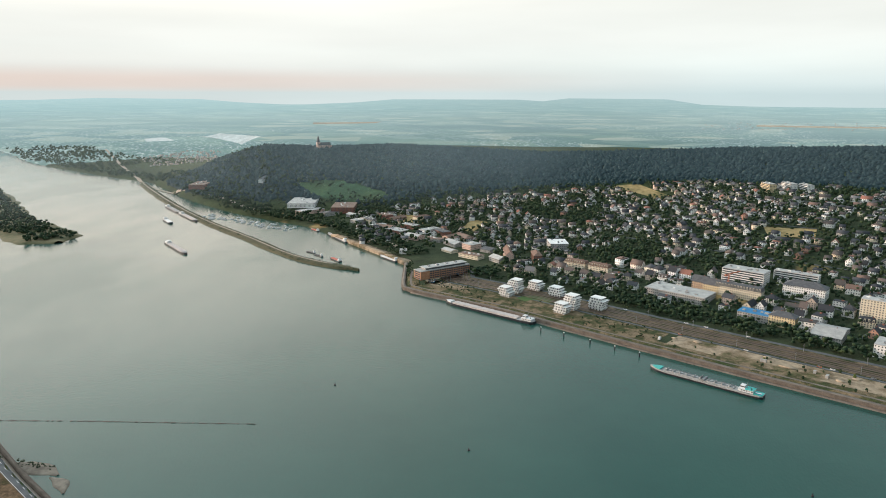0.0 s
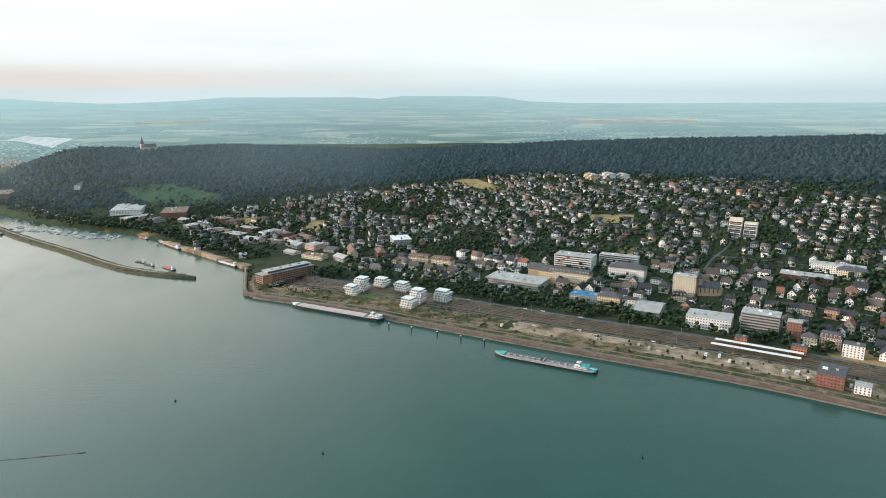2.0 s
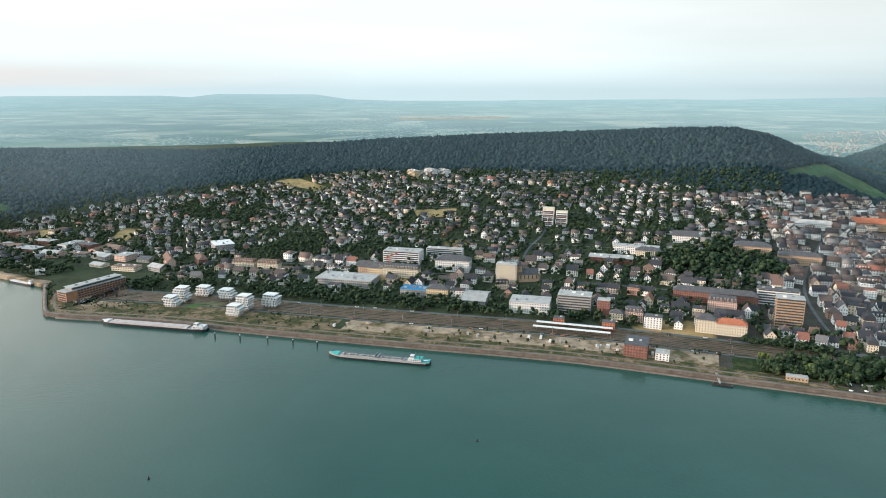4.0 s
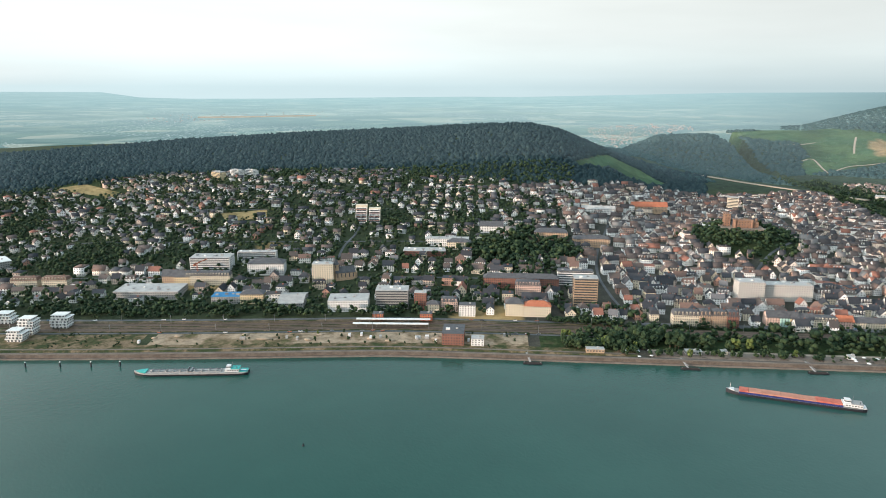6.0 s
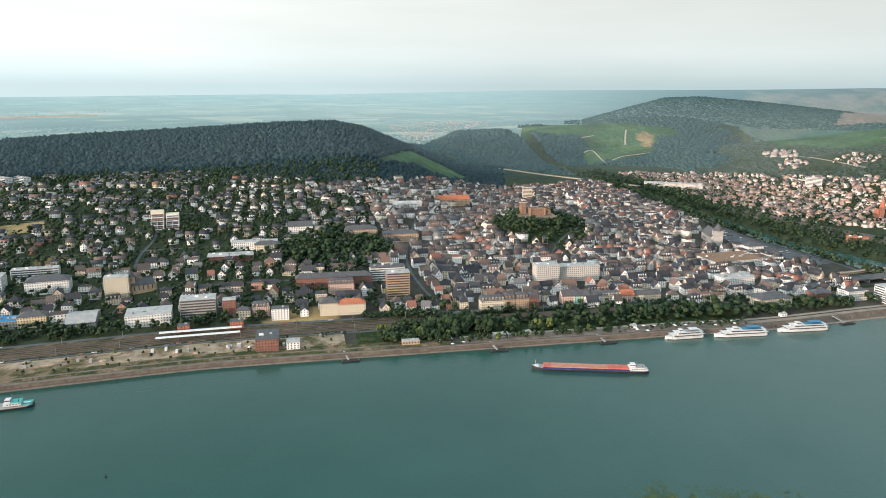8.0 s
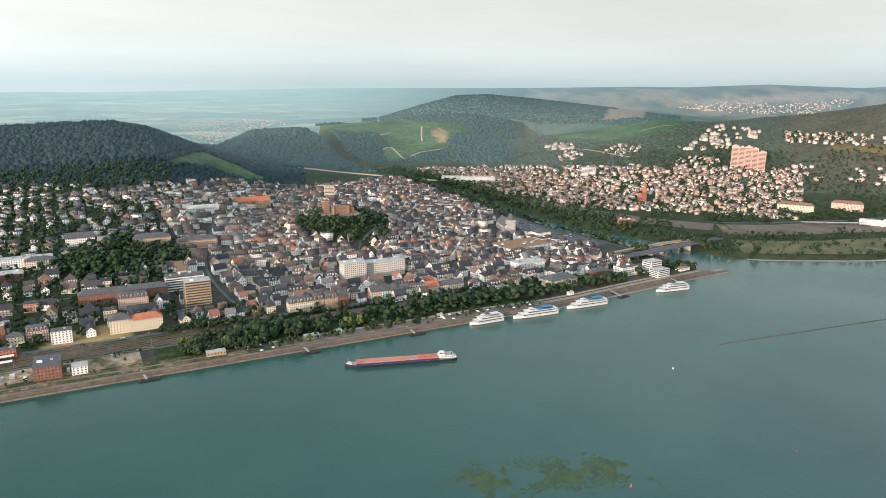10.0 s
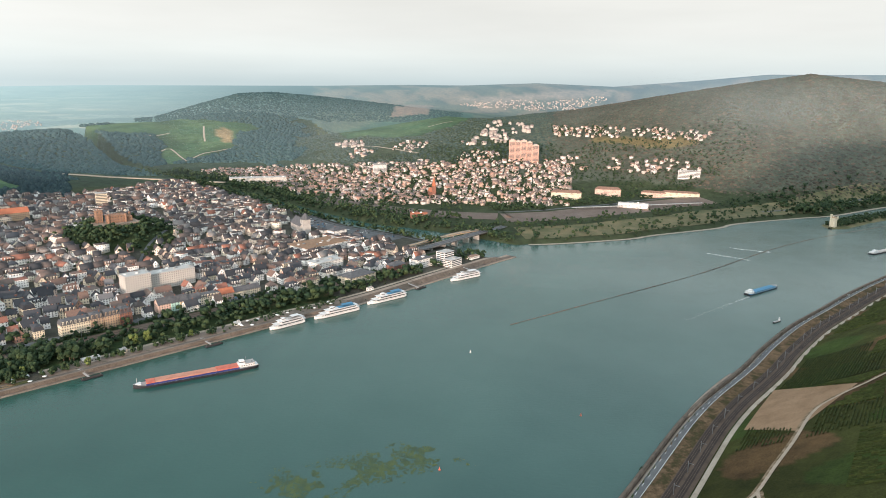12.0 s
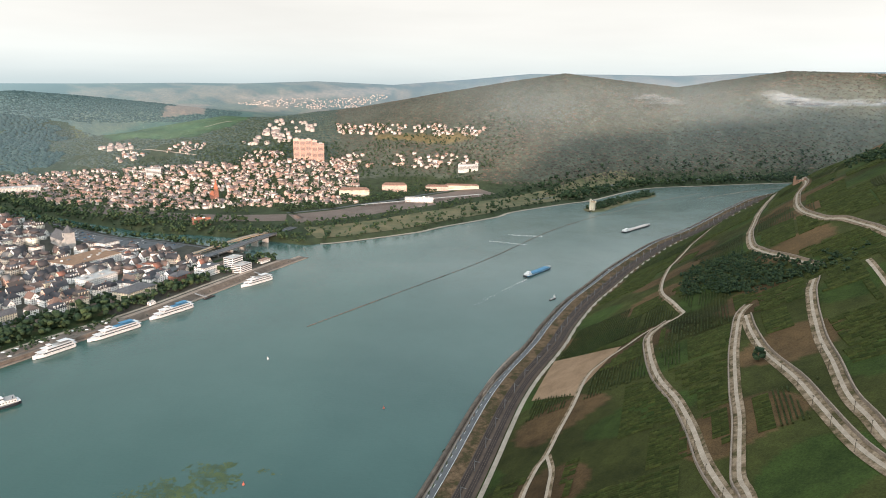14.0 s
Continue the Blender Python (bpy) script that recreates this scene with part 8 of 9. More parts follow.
grove(420, lambda: along(quay_line, 0.585, 0.92, 58, 67), 1.9)
grove(420, lambda: along(quay_line, 0.585, 0.93, 91, 98), 1.9)
grove(130, lambda: along(quay_line, 0.59, 0.80, 9, 21), 2.5)
grove(46, lambda: along(quay_line, 0.93, 0.985, 22, 60), 4.2)
grove(60, lambda: along(quay_line, 0.86, 0.97, 30, 66), 4.2)
grove(420, lambda: along(side_l, 0.10, 0.80, 2, 26), 4.6)
grove(620, lambda: along(side_r, 0.22, 0.98, 2, 45), 4.8)
grove(240, lambda: along(park_line, 0.0, 0.22, 16, 150), 4.8, 0.5)
grove(260, lambda: along(park_line, 0.0, 0.16, 275, 340), 4.2)
grove(300, lambda: along(park_line, 0.16, 0.45, 70, 150), 5.0)
grove(210, lambda: along(park_line, 0.0, 0.40, 6, 24), 3.4)
grove(380, lambda: along(up_line, 0.62, 0.93, 5, 75), 5.4)
grove(520, lambda: along(up_line, 0.44, 0.66, 5, 300), 6.5)
grove(430, lambda: along(park_line, 0.165, 0.40, 8, 56), 6.5)
grove(330, lambda: along(side_r, 0.28, 0.90, 42, 115), 4.6)
grove(160, lambda: along(side_l, 0.30, 0.80, 24, 50), 4.6)
# the low ground between the side river and the suburb across it
pts = lattice(-2600, 2600, -600, 2400, 13.0, 13.0, 5.0, -1.05)
x, y = pts[:, 0], pts[:, 1]
d, az = np.hypot(x, y), np.degrees(np.arctan2(x, y))
s_r, s_s = away(x, y, park_line), away(x, y, side_r)
low_trees = (away(x, y, throat) > 42) & inside(x, y, RIGHT_LAND) & (az > 72) & (az < 117) & (d < 2100) & (s_s > 18) & ((s_r > 276) | (s_r < 160) & (s_r > 120)) & free(x, y, 2.0) & ((s_s < 85) | (rough(x, y, 55, 12) > -0.35))
for px, py in zip(x[low_trees], y[low_trees]):
    if rng.random() < 0.75 and np.min((hx_ - px)**2 + (hy_ - py)**2) > 100:
        trees.append((px, py, rng.uniform(2.6, 5.2)))
grove(300, lambda: along(up_line, 0.80, 0.985, 14, 62), 4.6)
grove(620, lambda: along(up_line, 0.78, 1.0, 60, 240), 4.4)
grove(260, lambda: along(up_line, 0.90, 1.0, 22, 70), 3.6)
grove(90, lambda: along(up_line, 0.93, 0.995, 18, 40), 3.2)
T = np.array(trees)
tz = ground(T[:, 0], T[:, 1])
blocked = ~free(T[:, 0], T[:, 1], 0.5)
for st in STREETS:
    blocked |= away(T[:, 0], T[:, 1], st) < 3.0
ok = (tz > 1.0) & ~blocked & (np.hypot(T[:, 0], T[:, 1]) < 3750)
trees = [(*T[i], tz[i]) for i in np.where(ok)[0]]


def trunk_shape(h=1.0):
    s = Shape()
    s.round(0, 0, 0.09, -0.4, 0.06, 0.55 * h, 6)
    for a in (0.3, 2.3, 4.4):
        p = (0.30 * math.cos(a), 0.30 * math.sin(a))
        s.add([(0.04, 0, 0.35), (-0.03, 0.04, 0.35), (-0.03, -0.04, 0.35), (p[0], p[1], 0.85)], [(0, 1, 3), (1, 2, 3), (2, 0, 3)])
    return s


order = sorted(range(len(trees)), key=lambda i: trees[i][0]**2 + trees[i][1]**2)
near_ids = set(order[:300])
crown_meshes = [crown_shape(i + 1, 12).mesh("crown", [mat_leaf]) for i in range(5)] + [crown_shape(9, 12).mesh("crown", [mat_leaf_pale])]
trunk_mesh = trunk_shape().mesh("trunk", [mat_bark])
far_rows = []
for i, (x, y, r, z) in enumerate(trees):
    if i in near_ids:
        k = 5 if rng.random() < 0.07 else rng.randrange(5)
        ob = thing("tree", "pale green broadleaf tree with a full crown" if k == 5 else "dark green broadleaf tree with a full crown", "tree", x, y, z, rng.uniform(0, 6.28), "trees of the bank")
        ob.scale = (r, r, r * rng.uniform(1.0, 1.35))
        part("trunk", trunk_mesh, None, ob)
        c = part("crown", crown_meshes[k], None, ob)
        c.location = (0, 0, 0.35)
    else:
        far_rows.append((rng.randrange(4), x, y, z - 0.2, rng.uniform(0, 6.28), r * 1.1, r * 1.1, r * rng.uniform(0.95, 1.35)))
simple = []
for i in range(4):
    s = crown_shape(40 + i, 3, 1)
    s.v = [(a, b, c + 0.25) for a, b, c in s.v]
    simple.append(s.triangles())
scatter("garden_trees", simple, [mat_leaf], far_rows, "dark green garden and street trees", "trees")

# ---- woods on the hills ----
wood = []


def plant(spacing, a0, a1, d0, d1, pick, size, rise=0.1, tall=(0.9, 1.5)):
    """Fills a sector with tree crowns where pick(x, y, z, bearing, distance) allows."""
    n_d = int((d1 - d0) / spacing)
    for i in range(n_d):
        dd = d0 + (i + 0.5) * spacing
        step = math.degrees(spacing / dd)
        a = np.arange(a0, a1, step)
        a = a + np.array([rng.uniform(-0.45, 0.45) for _ in a]) * step
        r = dd + np.array([rng.uniform(-0.45, 0.45) for _ in a]) * spacing
        x, y = r * np.sin(np.radians(a)), r * np.cos(np.radians(a))
        z = ground(x, y)
        keep = pick(x, y, z, a, r)
        for k in np.where(keep)[0]:
            w = size * rng.uniform(0.75, 1.3)
            wood.append((rng.randrange(6), x[k], y[k], z[k] + w * rise, rng.uniform(0, 6.28), w, w, w * rng.uniform(*tall)))


hill_foot = lambda a: np.interp(a, [-24, -20.4, -14, -4.9, 5.4, 18.8, 30.4, 38.6, 50.3, 56, 59.5, 66], [1790, 1760, 1660, 1560, 1590, 1600, 1610, 1590, 1410, 1500, 1580, 1720])
slope_vines = lambda x, y, z, a, r: patch("chapel_front", x, y, z) | patch("chapel_end", x, y, z)
plant(9.2, -25, 64, 1400, 2160, lambda x, y, z, a, r: (r > hill_foot(a) + 14 * np.sin(a * 3.1)) & ~slope_vines(x, y, z, a, r) & (z > 14), 6.4, -0.15)
scatter("hill_forest", [blob(100 + i, 1, 0.95, 0.2, -0.35).triangles() for i in range(6)], [mat_forest], wood, "dense dark green broadleaf forest on the hills", "forest", True)
wood = []
viaduct = spline([(2010, 1270), (1950, 1125), (1890, 905), (1847, 797), (1800, 632), (1775, 543), (1755, 470)], 40)
valley_woods = lambda x, y, z, a, r: (z > 12) & (np.degrees(np.arctan2(z - EYE, r)) > -7.2) & ~patch("green_hill", x, y, z) & (away(x, y, viaduct) > 45) & free(x, y)
wood_edge = lambda x, y: 80.5 + 1.6 * rough(x, y, 75, 13)
plant(13.0, 52, 84, 2000, 3070, lambda x, y, z, a, r: valley_woods(x, y, z, a, r) & (a < wood_edge(x, y)) & ((r > 2250) | (a > 60)) & (r < np.interp(a, [56, 60, 64], [2760, 2800, 3070])), 8.8, -0.35)
scatter("valley_forest", [blob(150 + i, 1, 0.85, 0.18, 0.0).triangles() for i in range(6)], [mat_forest_valley], wood, "forest on the side valley's slopes, tinted blue-green with painted haze", "forest", True)
wood = []
plant(10.5, 78, 101.5, 1900, 2990, lambda x, y, z, a, r: (z > 34) & ((a > wood_edge(x, y)) | (r < 2300)) & ~patch("vine_hill", x, y, z) & ((rough(x, y, 120, 5) > -0.7) | (z > 120)) & free(x, y), 7.0, -0.4, (0.6, 1.0))
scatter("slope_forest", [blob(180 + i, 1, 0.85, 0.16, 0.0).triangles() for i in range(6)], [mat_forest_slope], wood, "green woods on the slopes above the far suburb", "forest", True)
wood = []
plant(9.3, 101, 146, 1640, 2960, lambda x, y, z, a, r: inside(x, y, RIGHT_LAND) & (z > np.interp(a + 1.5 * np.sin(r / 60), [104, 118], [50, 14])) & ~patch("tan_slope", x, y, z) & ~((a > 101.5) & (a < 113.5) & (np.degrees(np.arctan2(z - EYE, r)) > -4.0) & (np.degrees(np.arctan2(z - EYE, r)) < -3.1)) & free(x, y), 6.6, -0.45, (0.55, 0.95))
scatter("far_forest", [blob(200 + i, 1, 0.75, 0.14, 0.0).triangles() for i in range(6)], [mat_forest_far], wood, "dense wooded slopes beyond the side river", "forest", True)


wood = []
plant(11.5, 69, 94, 3085, 3570, lambda x, y, z, a, r: (z > EYE - r * 0.052) & ~patch("red_field", x, y, z), 9.0, -0.3, (0.6, 1.0))
scatter("dome_forest", [blob(220 + i, 1, 0.7, 0.14, 0.0).triangles() for i in range(6)], [mat_forest_valley], wood, "forest on a far domed hill, tinted with painted haze", "forest", True)

# ---- near slope: paths, walls, vines ----
PATHS = [
    [(300, -155), (331, -175), (355, -197), (363, -208), (386, -230), (412, -256), (451, -292), (462, -315), (466, -340), (472, -366), (467, -384), (469, -398)],
    [(469, -398), (500, -413), (550, -439), (589, -467), (661, -533), (715, -592), (782, -679), (840, -765), (890, -840)],
    [(471, -385), (456, -354), (423, -329), (371, -298), (325, -277), (285, -255), (251, -234), (226, -221), (200, -208), (170, -190)],
    [(397, -398), (387, -380), (366, -358), (338, -331), (294, -292), (265, -268), (239, -244), (220, -227), (205, -218), (180, -198)],
    [(382, -380), (349, -356), (307, -330), (266, -307), (233, -286), (201, -266), (172, -251), (140, -236)],
    [(381, -442), (358, -414), (313, -371), (264, -328), (228, -297), (202, -280), (187, -270), (160, -254)],
    [(782, -805), (654, -647), (549, -540), (499, -505), (442, -482), (398, -465)],
    [(800, -870), (703, -776), (659, -716), (572, -626), (489, -562), (444, -545), (383, -512), (350, -490)],
    [(357, -463), (335, -445), (312, -426), (290, -408)],
    [(363, -208), (340, -198), (326, -189), (300, -172), (270, -158)],
]
mat_rubble = patchy("stony_verge", (0.075, 0.065, 0.030), (0.165, 0.12, 0.078), (0.27, 0.205, 0.145), 0.11, 0.47)
path_lines = [spline(p, 6.0) for p in PATHS]
for k, p in enumerate(path_lines):
    w = 1.2 if k in (0, 1, 2) else 0.95
    strip("vineyard_path", p, -w, w, mat_concrete_road, lift=0.55, label="pale concrete vineyard track", category="path")
    strip("path_verge", p, w, w + 1.9, mat_rubble, lift=0.45, label="stony earth verge of a vineyard track", category="verge")
    if k in (2, 3, 4, 5, 6, 7):
        strip("path_verge", p, -w - 2.4, -w, mat_rubble, lift=0.45, label="stony earth verge of a vineyard track", category="verge")
        # low dry-stone wall on the uphill side
        q = p
        t = np.gradient(q, axis=0)
        t /= np.linalg.norm(t, axis=1)[:, None]
        off = q + np.stack([-t[:, 1], t[:, 0]], 1) * (w + 2.6) * (1 if k in (2, 3) else -1) * -1
        wall = Shape()
        zz = ground(off[:, 0], off[:, 1])
        for i in range(len(off) - 1):
            (x0, y0), (x1, y1) = off[i], off[i + 1]
            nx, ny = t[i][1] * 0.4, -t[i][0] * 0.4
            a = [(x0 - nx, y0 - ny, zz[i] - 1), (x1 - nx, y1 - ny, zz[i + 1] - 1), (x1 + nx, y1 + ny, zz[i + 1] - 1), (x0 + nx, y0 + ny, zz[i] - 1)]
            h = 1.5
            wall.add(a + [(c[0], c[1], c[2] + 1 + h) for c in a], [(4, 5, 6, 7), (0, 1, 5, 4), (2, 3, 7, 6), (1, 2, 6, 5), (3, 0, 4, 7)])
        tagged(new("terrace_wall", wall.mesh("terrace_wall", [mat_wallstone])), "low brown dry-stone terrace wall beside a vineyard track", "wall", kind="structure")

mat_tilled = surface("tilled_earth", (0.20, 0.12, 0.065), (0.31, 0.20, 0.12), 0.06, fine=0.9, relief=0.8, depth=0.4)
TILLED = [(473, -254), (550, -318), (473, -338), (430, -268)]
parcel("tilled_field", TILLED, mat_tilled, "bare reddish tilled vineyard parcel")

# rows of vines
SLOPE_WOOD = [(574, -478), (569, -498), (540, -506), (505, -501), (412, -469), (399, -450), (416, -423), (436, -420), (480, -430), (507, -425)]
base = spline([(-100, 275), (150, 68), (386, -129), (520, -235), (680, -378), (850, -560), (945, -695), (1092, -960), (1239, -1213)], 4.0)
bt = np.gradient(base, axis=0)
bt /= np.linalg.norm(bt, axis=1)[:, None]
bn = np.stack([bt[:, 1], -bt[:, 0]], 1)
arc = np.concatenate([[0], np.cumsum(np.linalg.norm(np.diff(base, axis=0), axis=1))])
vr = random.Random(21)
segs = []    # x, y, dx, dy, height


def vine_block(u0, u1, s0, s1, across, spacing, gappy):
    """Rows of vines in a stretch of the slope: along it, or straight up it."""
    if across:
        n = int((s1 - s0) / spacing)
        for j in range(n):
            s = s0 + (j + 0.5) * spacing
            for u in np.arange(u0, u1, 4.0):
                if vr.random() > gappy:
                    segs.append((u, s, 4.0, 0.0))
    else:
        n = int((u1 - u0) / spacing)
        for j in range(n):
            u = u0 + (j + 0.5) * spacing
            for s in np.arange(s0, s1, 4.0):
                if vr.random() > gappy:
                    segs.append((u, s, 0.0, 4.0))


u = 230.0
while u < 1500:
    du = vr.uniform(45, 95)
    s = 46.0
    while s < 330:
        ds = vr.uniform(38, 75)
        style = vr.random()
        if style > 0.22:
            vine_block(u + 1.5, u + du - 1.5, s + 1.5, s + ds - 1.5, vr.random() < 0.35, 2.3, 0.03 if style > 0.5 else 0.25)
        s += ds
    u += du
S = np.array(segs)
px, py = np.interp(S[:, 0], arc, base[:, 0]), np.interp(S[:, 0], arc, base[:, 1])
nx, ny = np.interp(S[:, 0], arc, bn[:, 0]), np.interp(S[:, 0], arc, bn[:, 1])
X, Y = px + nx * S[:, 1], py + ny * S[:, 1]
keep = (np.hypot(X, Y) < 1150) & (np.degrees(np.arctan2(X, Y)) > 100) & inside(X, Y, NEAR_LAND) & (away(X, Y, near_line) > 46)
for p in path_lines:
    keep &= away(X, Y, p[::3]) > 6.5
keep &= ~inside(X, Y, np.array(TILLED)) & ~inside(X, Y, np.array(SLOPE_WOOD, float))
X, Y, S = X[keep], Y[keep], S[keep]
row_dir = np.stack([np.where(S[:, 2] > 0, -ny[keep], nx[keep]), np.where(S[:, 2] > 0, nx[keep], ny[keep])], 1)
Z0 = ground(X, Y)
Z1 = ground(X + row_dir[:, 0] * 4, Y + row_dir[:, 1] * 4)
rs = np.random.RandomState(5)
n_ = len(X)
hw, hh = 0.32 + 0.12 * rs.rand(n_), 1.0 + 0.45 * rs.rand(n_)
sx, sy = -row_dir[:, 1], row_dir[:, 0]
ends = []
for (ex, ey, ez) in ((X, Y, Z0), (X + row_dir[:, 0] * 3.9, Y + row_dir[:, 1] * 3.9, Z1)):
    k = 1 + 0.3 * (rs.rand(n_) - 0.5)
    ends.append([np.stack([ex - sx * hw, ey - sy * hw, ez], 1), np.stack([ex - sx * hw * 1.25 * k, ey - sy * hw * 1.25 * k, ez + hh * 0.6], 1), np.stack([ex + sx * 0.1, ey + sy * 0.1, ez + hh * k], 1),
                 np.stack([ex + sx * hw * 1.25 * k, ey + sy * hw * 1.25 * k, ez + hh * 0.6], 1), np.stack([ex + sx * hw, ey + sy * hw, ez], 1)])
V = np.stack(ends[0] + ends[1], 1).reshape(-1, 3)
Fq = np.array([(0, 5, 6, 1), (1, 6, 7, 2), (2, 7, 8, 3), (3, 8, 9, 4)])
Fv = (Fq[None] + (np.arange(n_) * 10)[:, None, None]).reshape(-1, 4)
tagged(bulk("vine_rows", V, Fv, [mat_vine]), "long rows of green grape vines on the slope", "vines", kind="stuff")

# wood and bushes on the slope, bank shrubs
shrubs = []
SW = np.array(SLOPE_WOOD, float)
for _ in range(1300):
    x, y = vr.uniform(398, 575), vr.uniform(-508, -419)
    if inside(np.array([x]), np.array([y]), SW)[0]:
        shrubs.append((x, y, vr.uniform(1.2, 3.2)))
for cx, cy, sd, cnt, sz in ((395, -462, 9, 60, 2.6), (604, -800, 26, 130, 4.0), (560, -760, 20, 60, 3.5), (640, -860, 25, 70, 4.0)):
    for _ in range(cnt):
        shrubs.append((vr.gauss(cx, sd), vr.gauss(cy, sd), sz * vr.uniform(0.6, 1.3)))
for _ in range(420):
    i = vr.randrange(len(nl) - 1)
    t = nl[i + 1] - nl[i]
    t /= np.linalg.norm(t)
    o = vr.uniform(-1.5, 2.0)
    p = nl[i] + t * vr.uniform(0, 18) + np.array((t[1], -t[0])) * o
    if p[1] < 0 and math.sin(i * 0.9) > -0.2:
        shrubs.append((p[0], p[1], vr.uniform(0.8, 2.0)))
for line, half, cnt, sz in ((isle_line, 45, 520, 6.5), (tower_isle_line, 17, 260, 5.0), (mole_line, 10, 1000, 1.5), (spit_line, 4, 26, 1.3)):
    for _ in range(cnt):
        i = vr.randrange(1, len(line) - 2)
        t = line[i + 1] - line[i]
        t /= np.linalg.norm(t)
        if line is tower_isle_line and i < 3:
            continue
        p = line[i] + np.array((-t[1], t[0])) * vr.uniform(-1, 1) * half * 0.9 + t * vr.uniform(-6, 6)
        shrubs.append((p[0], p[1], sz * vr.uniform(0.6, 1.25)))
B = np.array(shrubs)
bz = np.maximum(ground(B[:, 0], B[:, 1]), 1.5)
rows = [(vr.randrange(5), x, y, z + 0.1 * r, vr.uniform(0, 6.28), r, r, r * vr.uniform(0.8, 1.2)) for (x, y, r), z in zip(shrubs, bz)]
scatter("bushes", [crown_shape(70 + i, 4, 1).triangles() for i in range(5)], [mat_leaf], rows, "dark green bushes and small trees on slopes and islands", "bushes")
ob = thing("tree", "single dark round tree beside a vineyard track", "tree", 313, -326, level(313, -326), 0.4)
ob.scale = (4.2, 4.2, 4.6)
part("trunk", trunk_mesh, None, ob)
part("crown", crown_meshes[1], None, ob).location = (0, 0, 0.2)

# poles beside the tracks
pole_mesh = Shape().round(0, 0, 0.16, -0.5, 0.11, 6.5, 6).box(-0.7, -0.06, 5.9, 0.7, 0.06, 6.05).mesh("pole", [mat_bark])
for k in (2, 4, 5):
    for p in path_lines[k][6:-4:5]:
        ob = thing("utility_pole", "thin dark wooden pole beside a vineyard track", "pole", p[0] + 3.2, p[1] + 1.5, level(p[0] + 3.2, p[1] + 1.5), 0.3, "poles of the vineyard tracks")
        part("pole", pole_mesh, None, ob)

# thin morning mist over the gorge
m, n, l, b = nodes_of("mist")
tr = n.new("ShaderNodeBsdfTransparent")
df = n.new("ShaderNodeBsdfDiffuse")
df.inputs["Color"].default_value = (0.9, 0.9, 0.9, 1)
mx = n.new("ShaderNodeMixShader")
edge = n.new("ShaderNodeMapRange")
l.new(link_noise(n, l, 0.03, 6, 0.7, "World"), edge.inputs["Value"])
edge.inputs["From Min"].default_value, edge.inputs["From Max"].default_value = 0.40, 0.66
edge.inputs["To Min"].default_value, edge.inputs["To Max"].default_value = 0.0, 0.26
l.new(edge.outputs[0], mx.inputs[0])
l.new(tr.outputs[0], mx.inputs[1])
tl = n.new("ShaderNodeBsdfTranslucent")
tl.inputs["Color"].default_value = (0.9, 0.9, 0.9, 1)
both = n.new("ShaderNodeMixShader")
l.new(df.outputs[0], both.inputs[1])
l.new(tl.outputs[0], both.inputs[2])
l.new(both.outputs[0], mx.inputs[2])
l.new(mx.outputs[0], n["Material Output"].inputs["Surface"])
mist = []
for a, e, r, k in ((134.9, -0.25, 20, 0.6), (135.6, -0.5, 26, 0.5), (136.3, -0.75, 30, 0.55), (137.2, -0.8, 34, 0.5), (138.2, -0.85, 26, 0.4), (139.6, -0.75, 30, 0.3), (141.2, -0.7, 36, 0.3), (142.9, -0.65, 34, 0.35),
                   (144.8, -0.7, 36, 0.35), (126.0, -0.55, 30, 0.25), (127.4, -0.9, 28, 0.22)):
    a, dd = radians(a), 2330
    mist.append((vr.randrange(4), dd * math.sin(a), dd * math.cos(a), EYE + dd * math.tan(radians(e)), vr.uniform(0, 6.28), r * 1.7, r * 1.7, r * k))
    mist.append((vr.randrange(4), (dd - 60) * math.sin(a + 0.006), (dd - 60) * math.cos(a + 0.006), EYE + dd * math.tan(radians(e)) - 6, vr.uniform(0, 6.28), r * 2.3, r * 2.3, r * k * 0.6))
ms_ob = scatter("mist", [blob(300 + i, 2, 0.9, 0.1, -0.9).triangles() for i in range(4)], [m], mist, "thin white morning mist over the wooded gorge", "mist", True)

# translucent sheets that stand in for haze in the side valley and the gorge
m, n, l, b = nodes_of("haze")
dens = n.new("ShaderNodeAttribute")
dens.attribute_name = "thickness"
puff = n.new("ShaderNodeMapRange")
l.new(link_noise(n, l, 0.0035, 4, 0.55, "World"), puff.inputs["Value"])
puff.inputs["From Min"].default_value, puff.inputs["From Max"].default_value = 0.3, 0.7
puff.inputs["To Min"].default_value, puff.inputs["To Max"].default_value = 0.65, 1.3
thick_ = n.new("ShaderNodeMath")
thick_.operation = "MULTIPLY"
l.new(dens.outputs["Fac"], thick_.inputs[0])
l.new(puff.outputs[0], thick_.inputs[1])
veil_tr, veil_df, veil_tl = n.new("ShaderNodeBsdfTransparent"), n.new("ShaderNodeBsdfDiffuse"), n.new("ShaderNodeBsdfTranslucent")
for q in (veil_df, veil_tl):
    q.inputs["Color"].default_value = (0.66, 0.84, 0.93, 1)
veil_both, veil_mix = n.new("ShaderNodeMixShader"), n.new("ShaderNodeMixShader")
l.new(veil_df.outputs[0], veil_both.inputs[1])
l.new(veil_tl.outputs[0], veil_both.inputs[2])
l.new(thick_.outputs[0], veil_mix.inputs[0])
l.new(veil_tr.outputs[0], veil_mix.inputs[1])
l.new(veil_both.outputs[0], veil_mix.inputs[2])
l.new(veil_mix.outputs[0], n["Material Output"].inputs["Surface"])


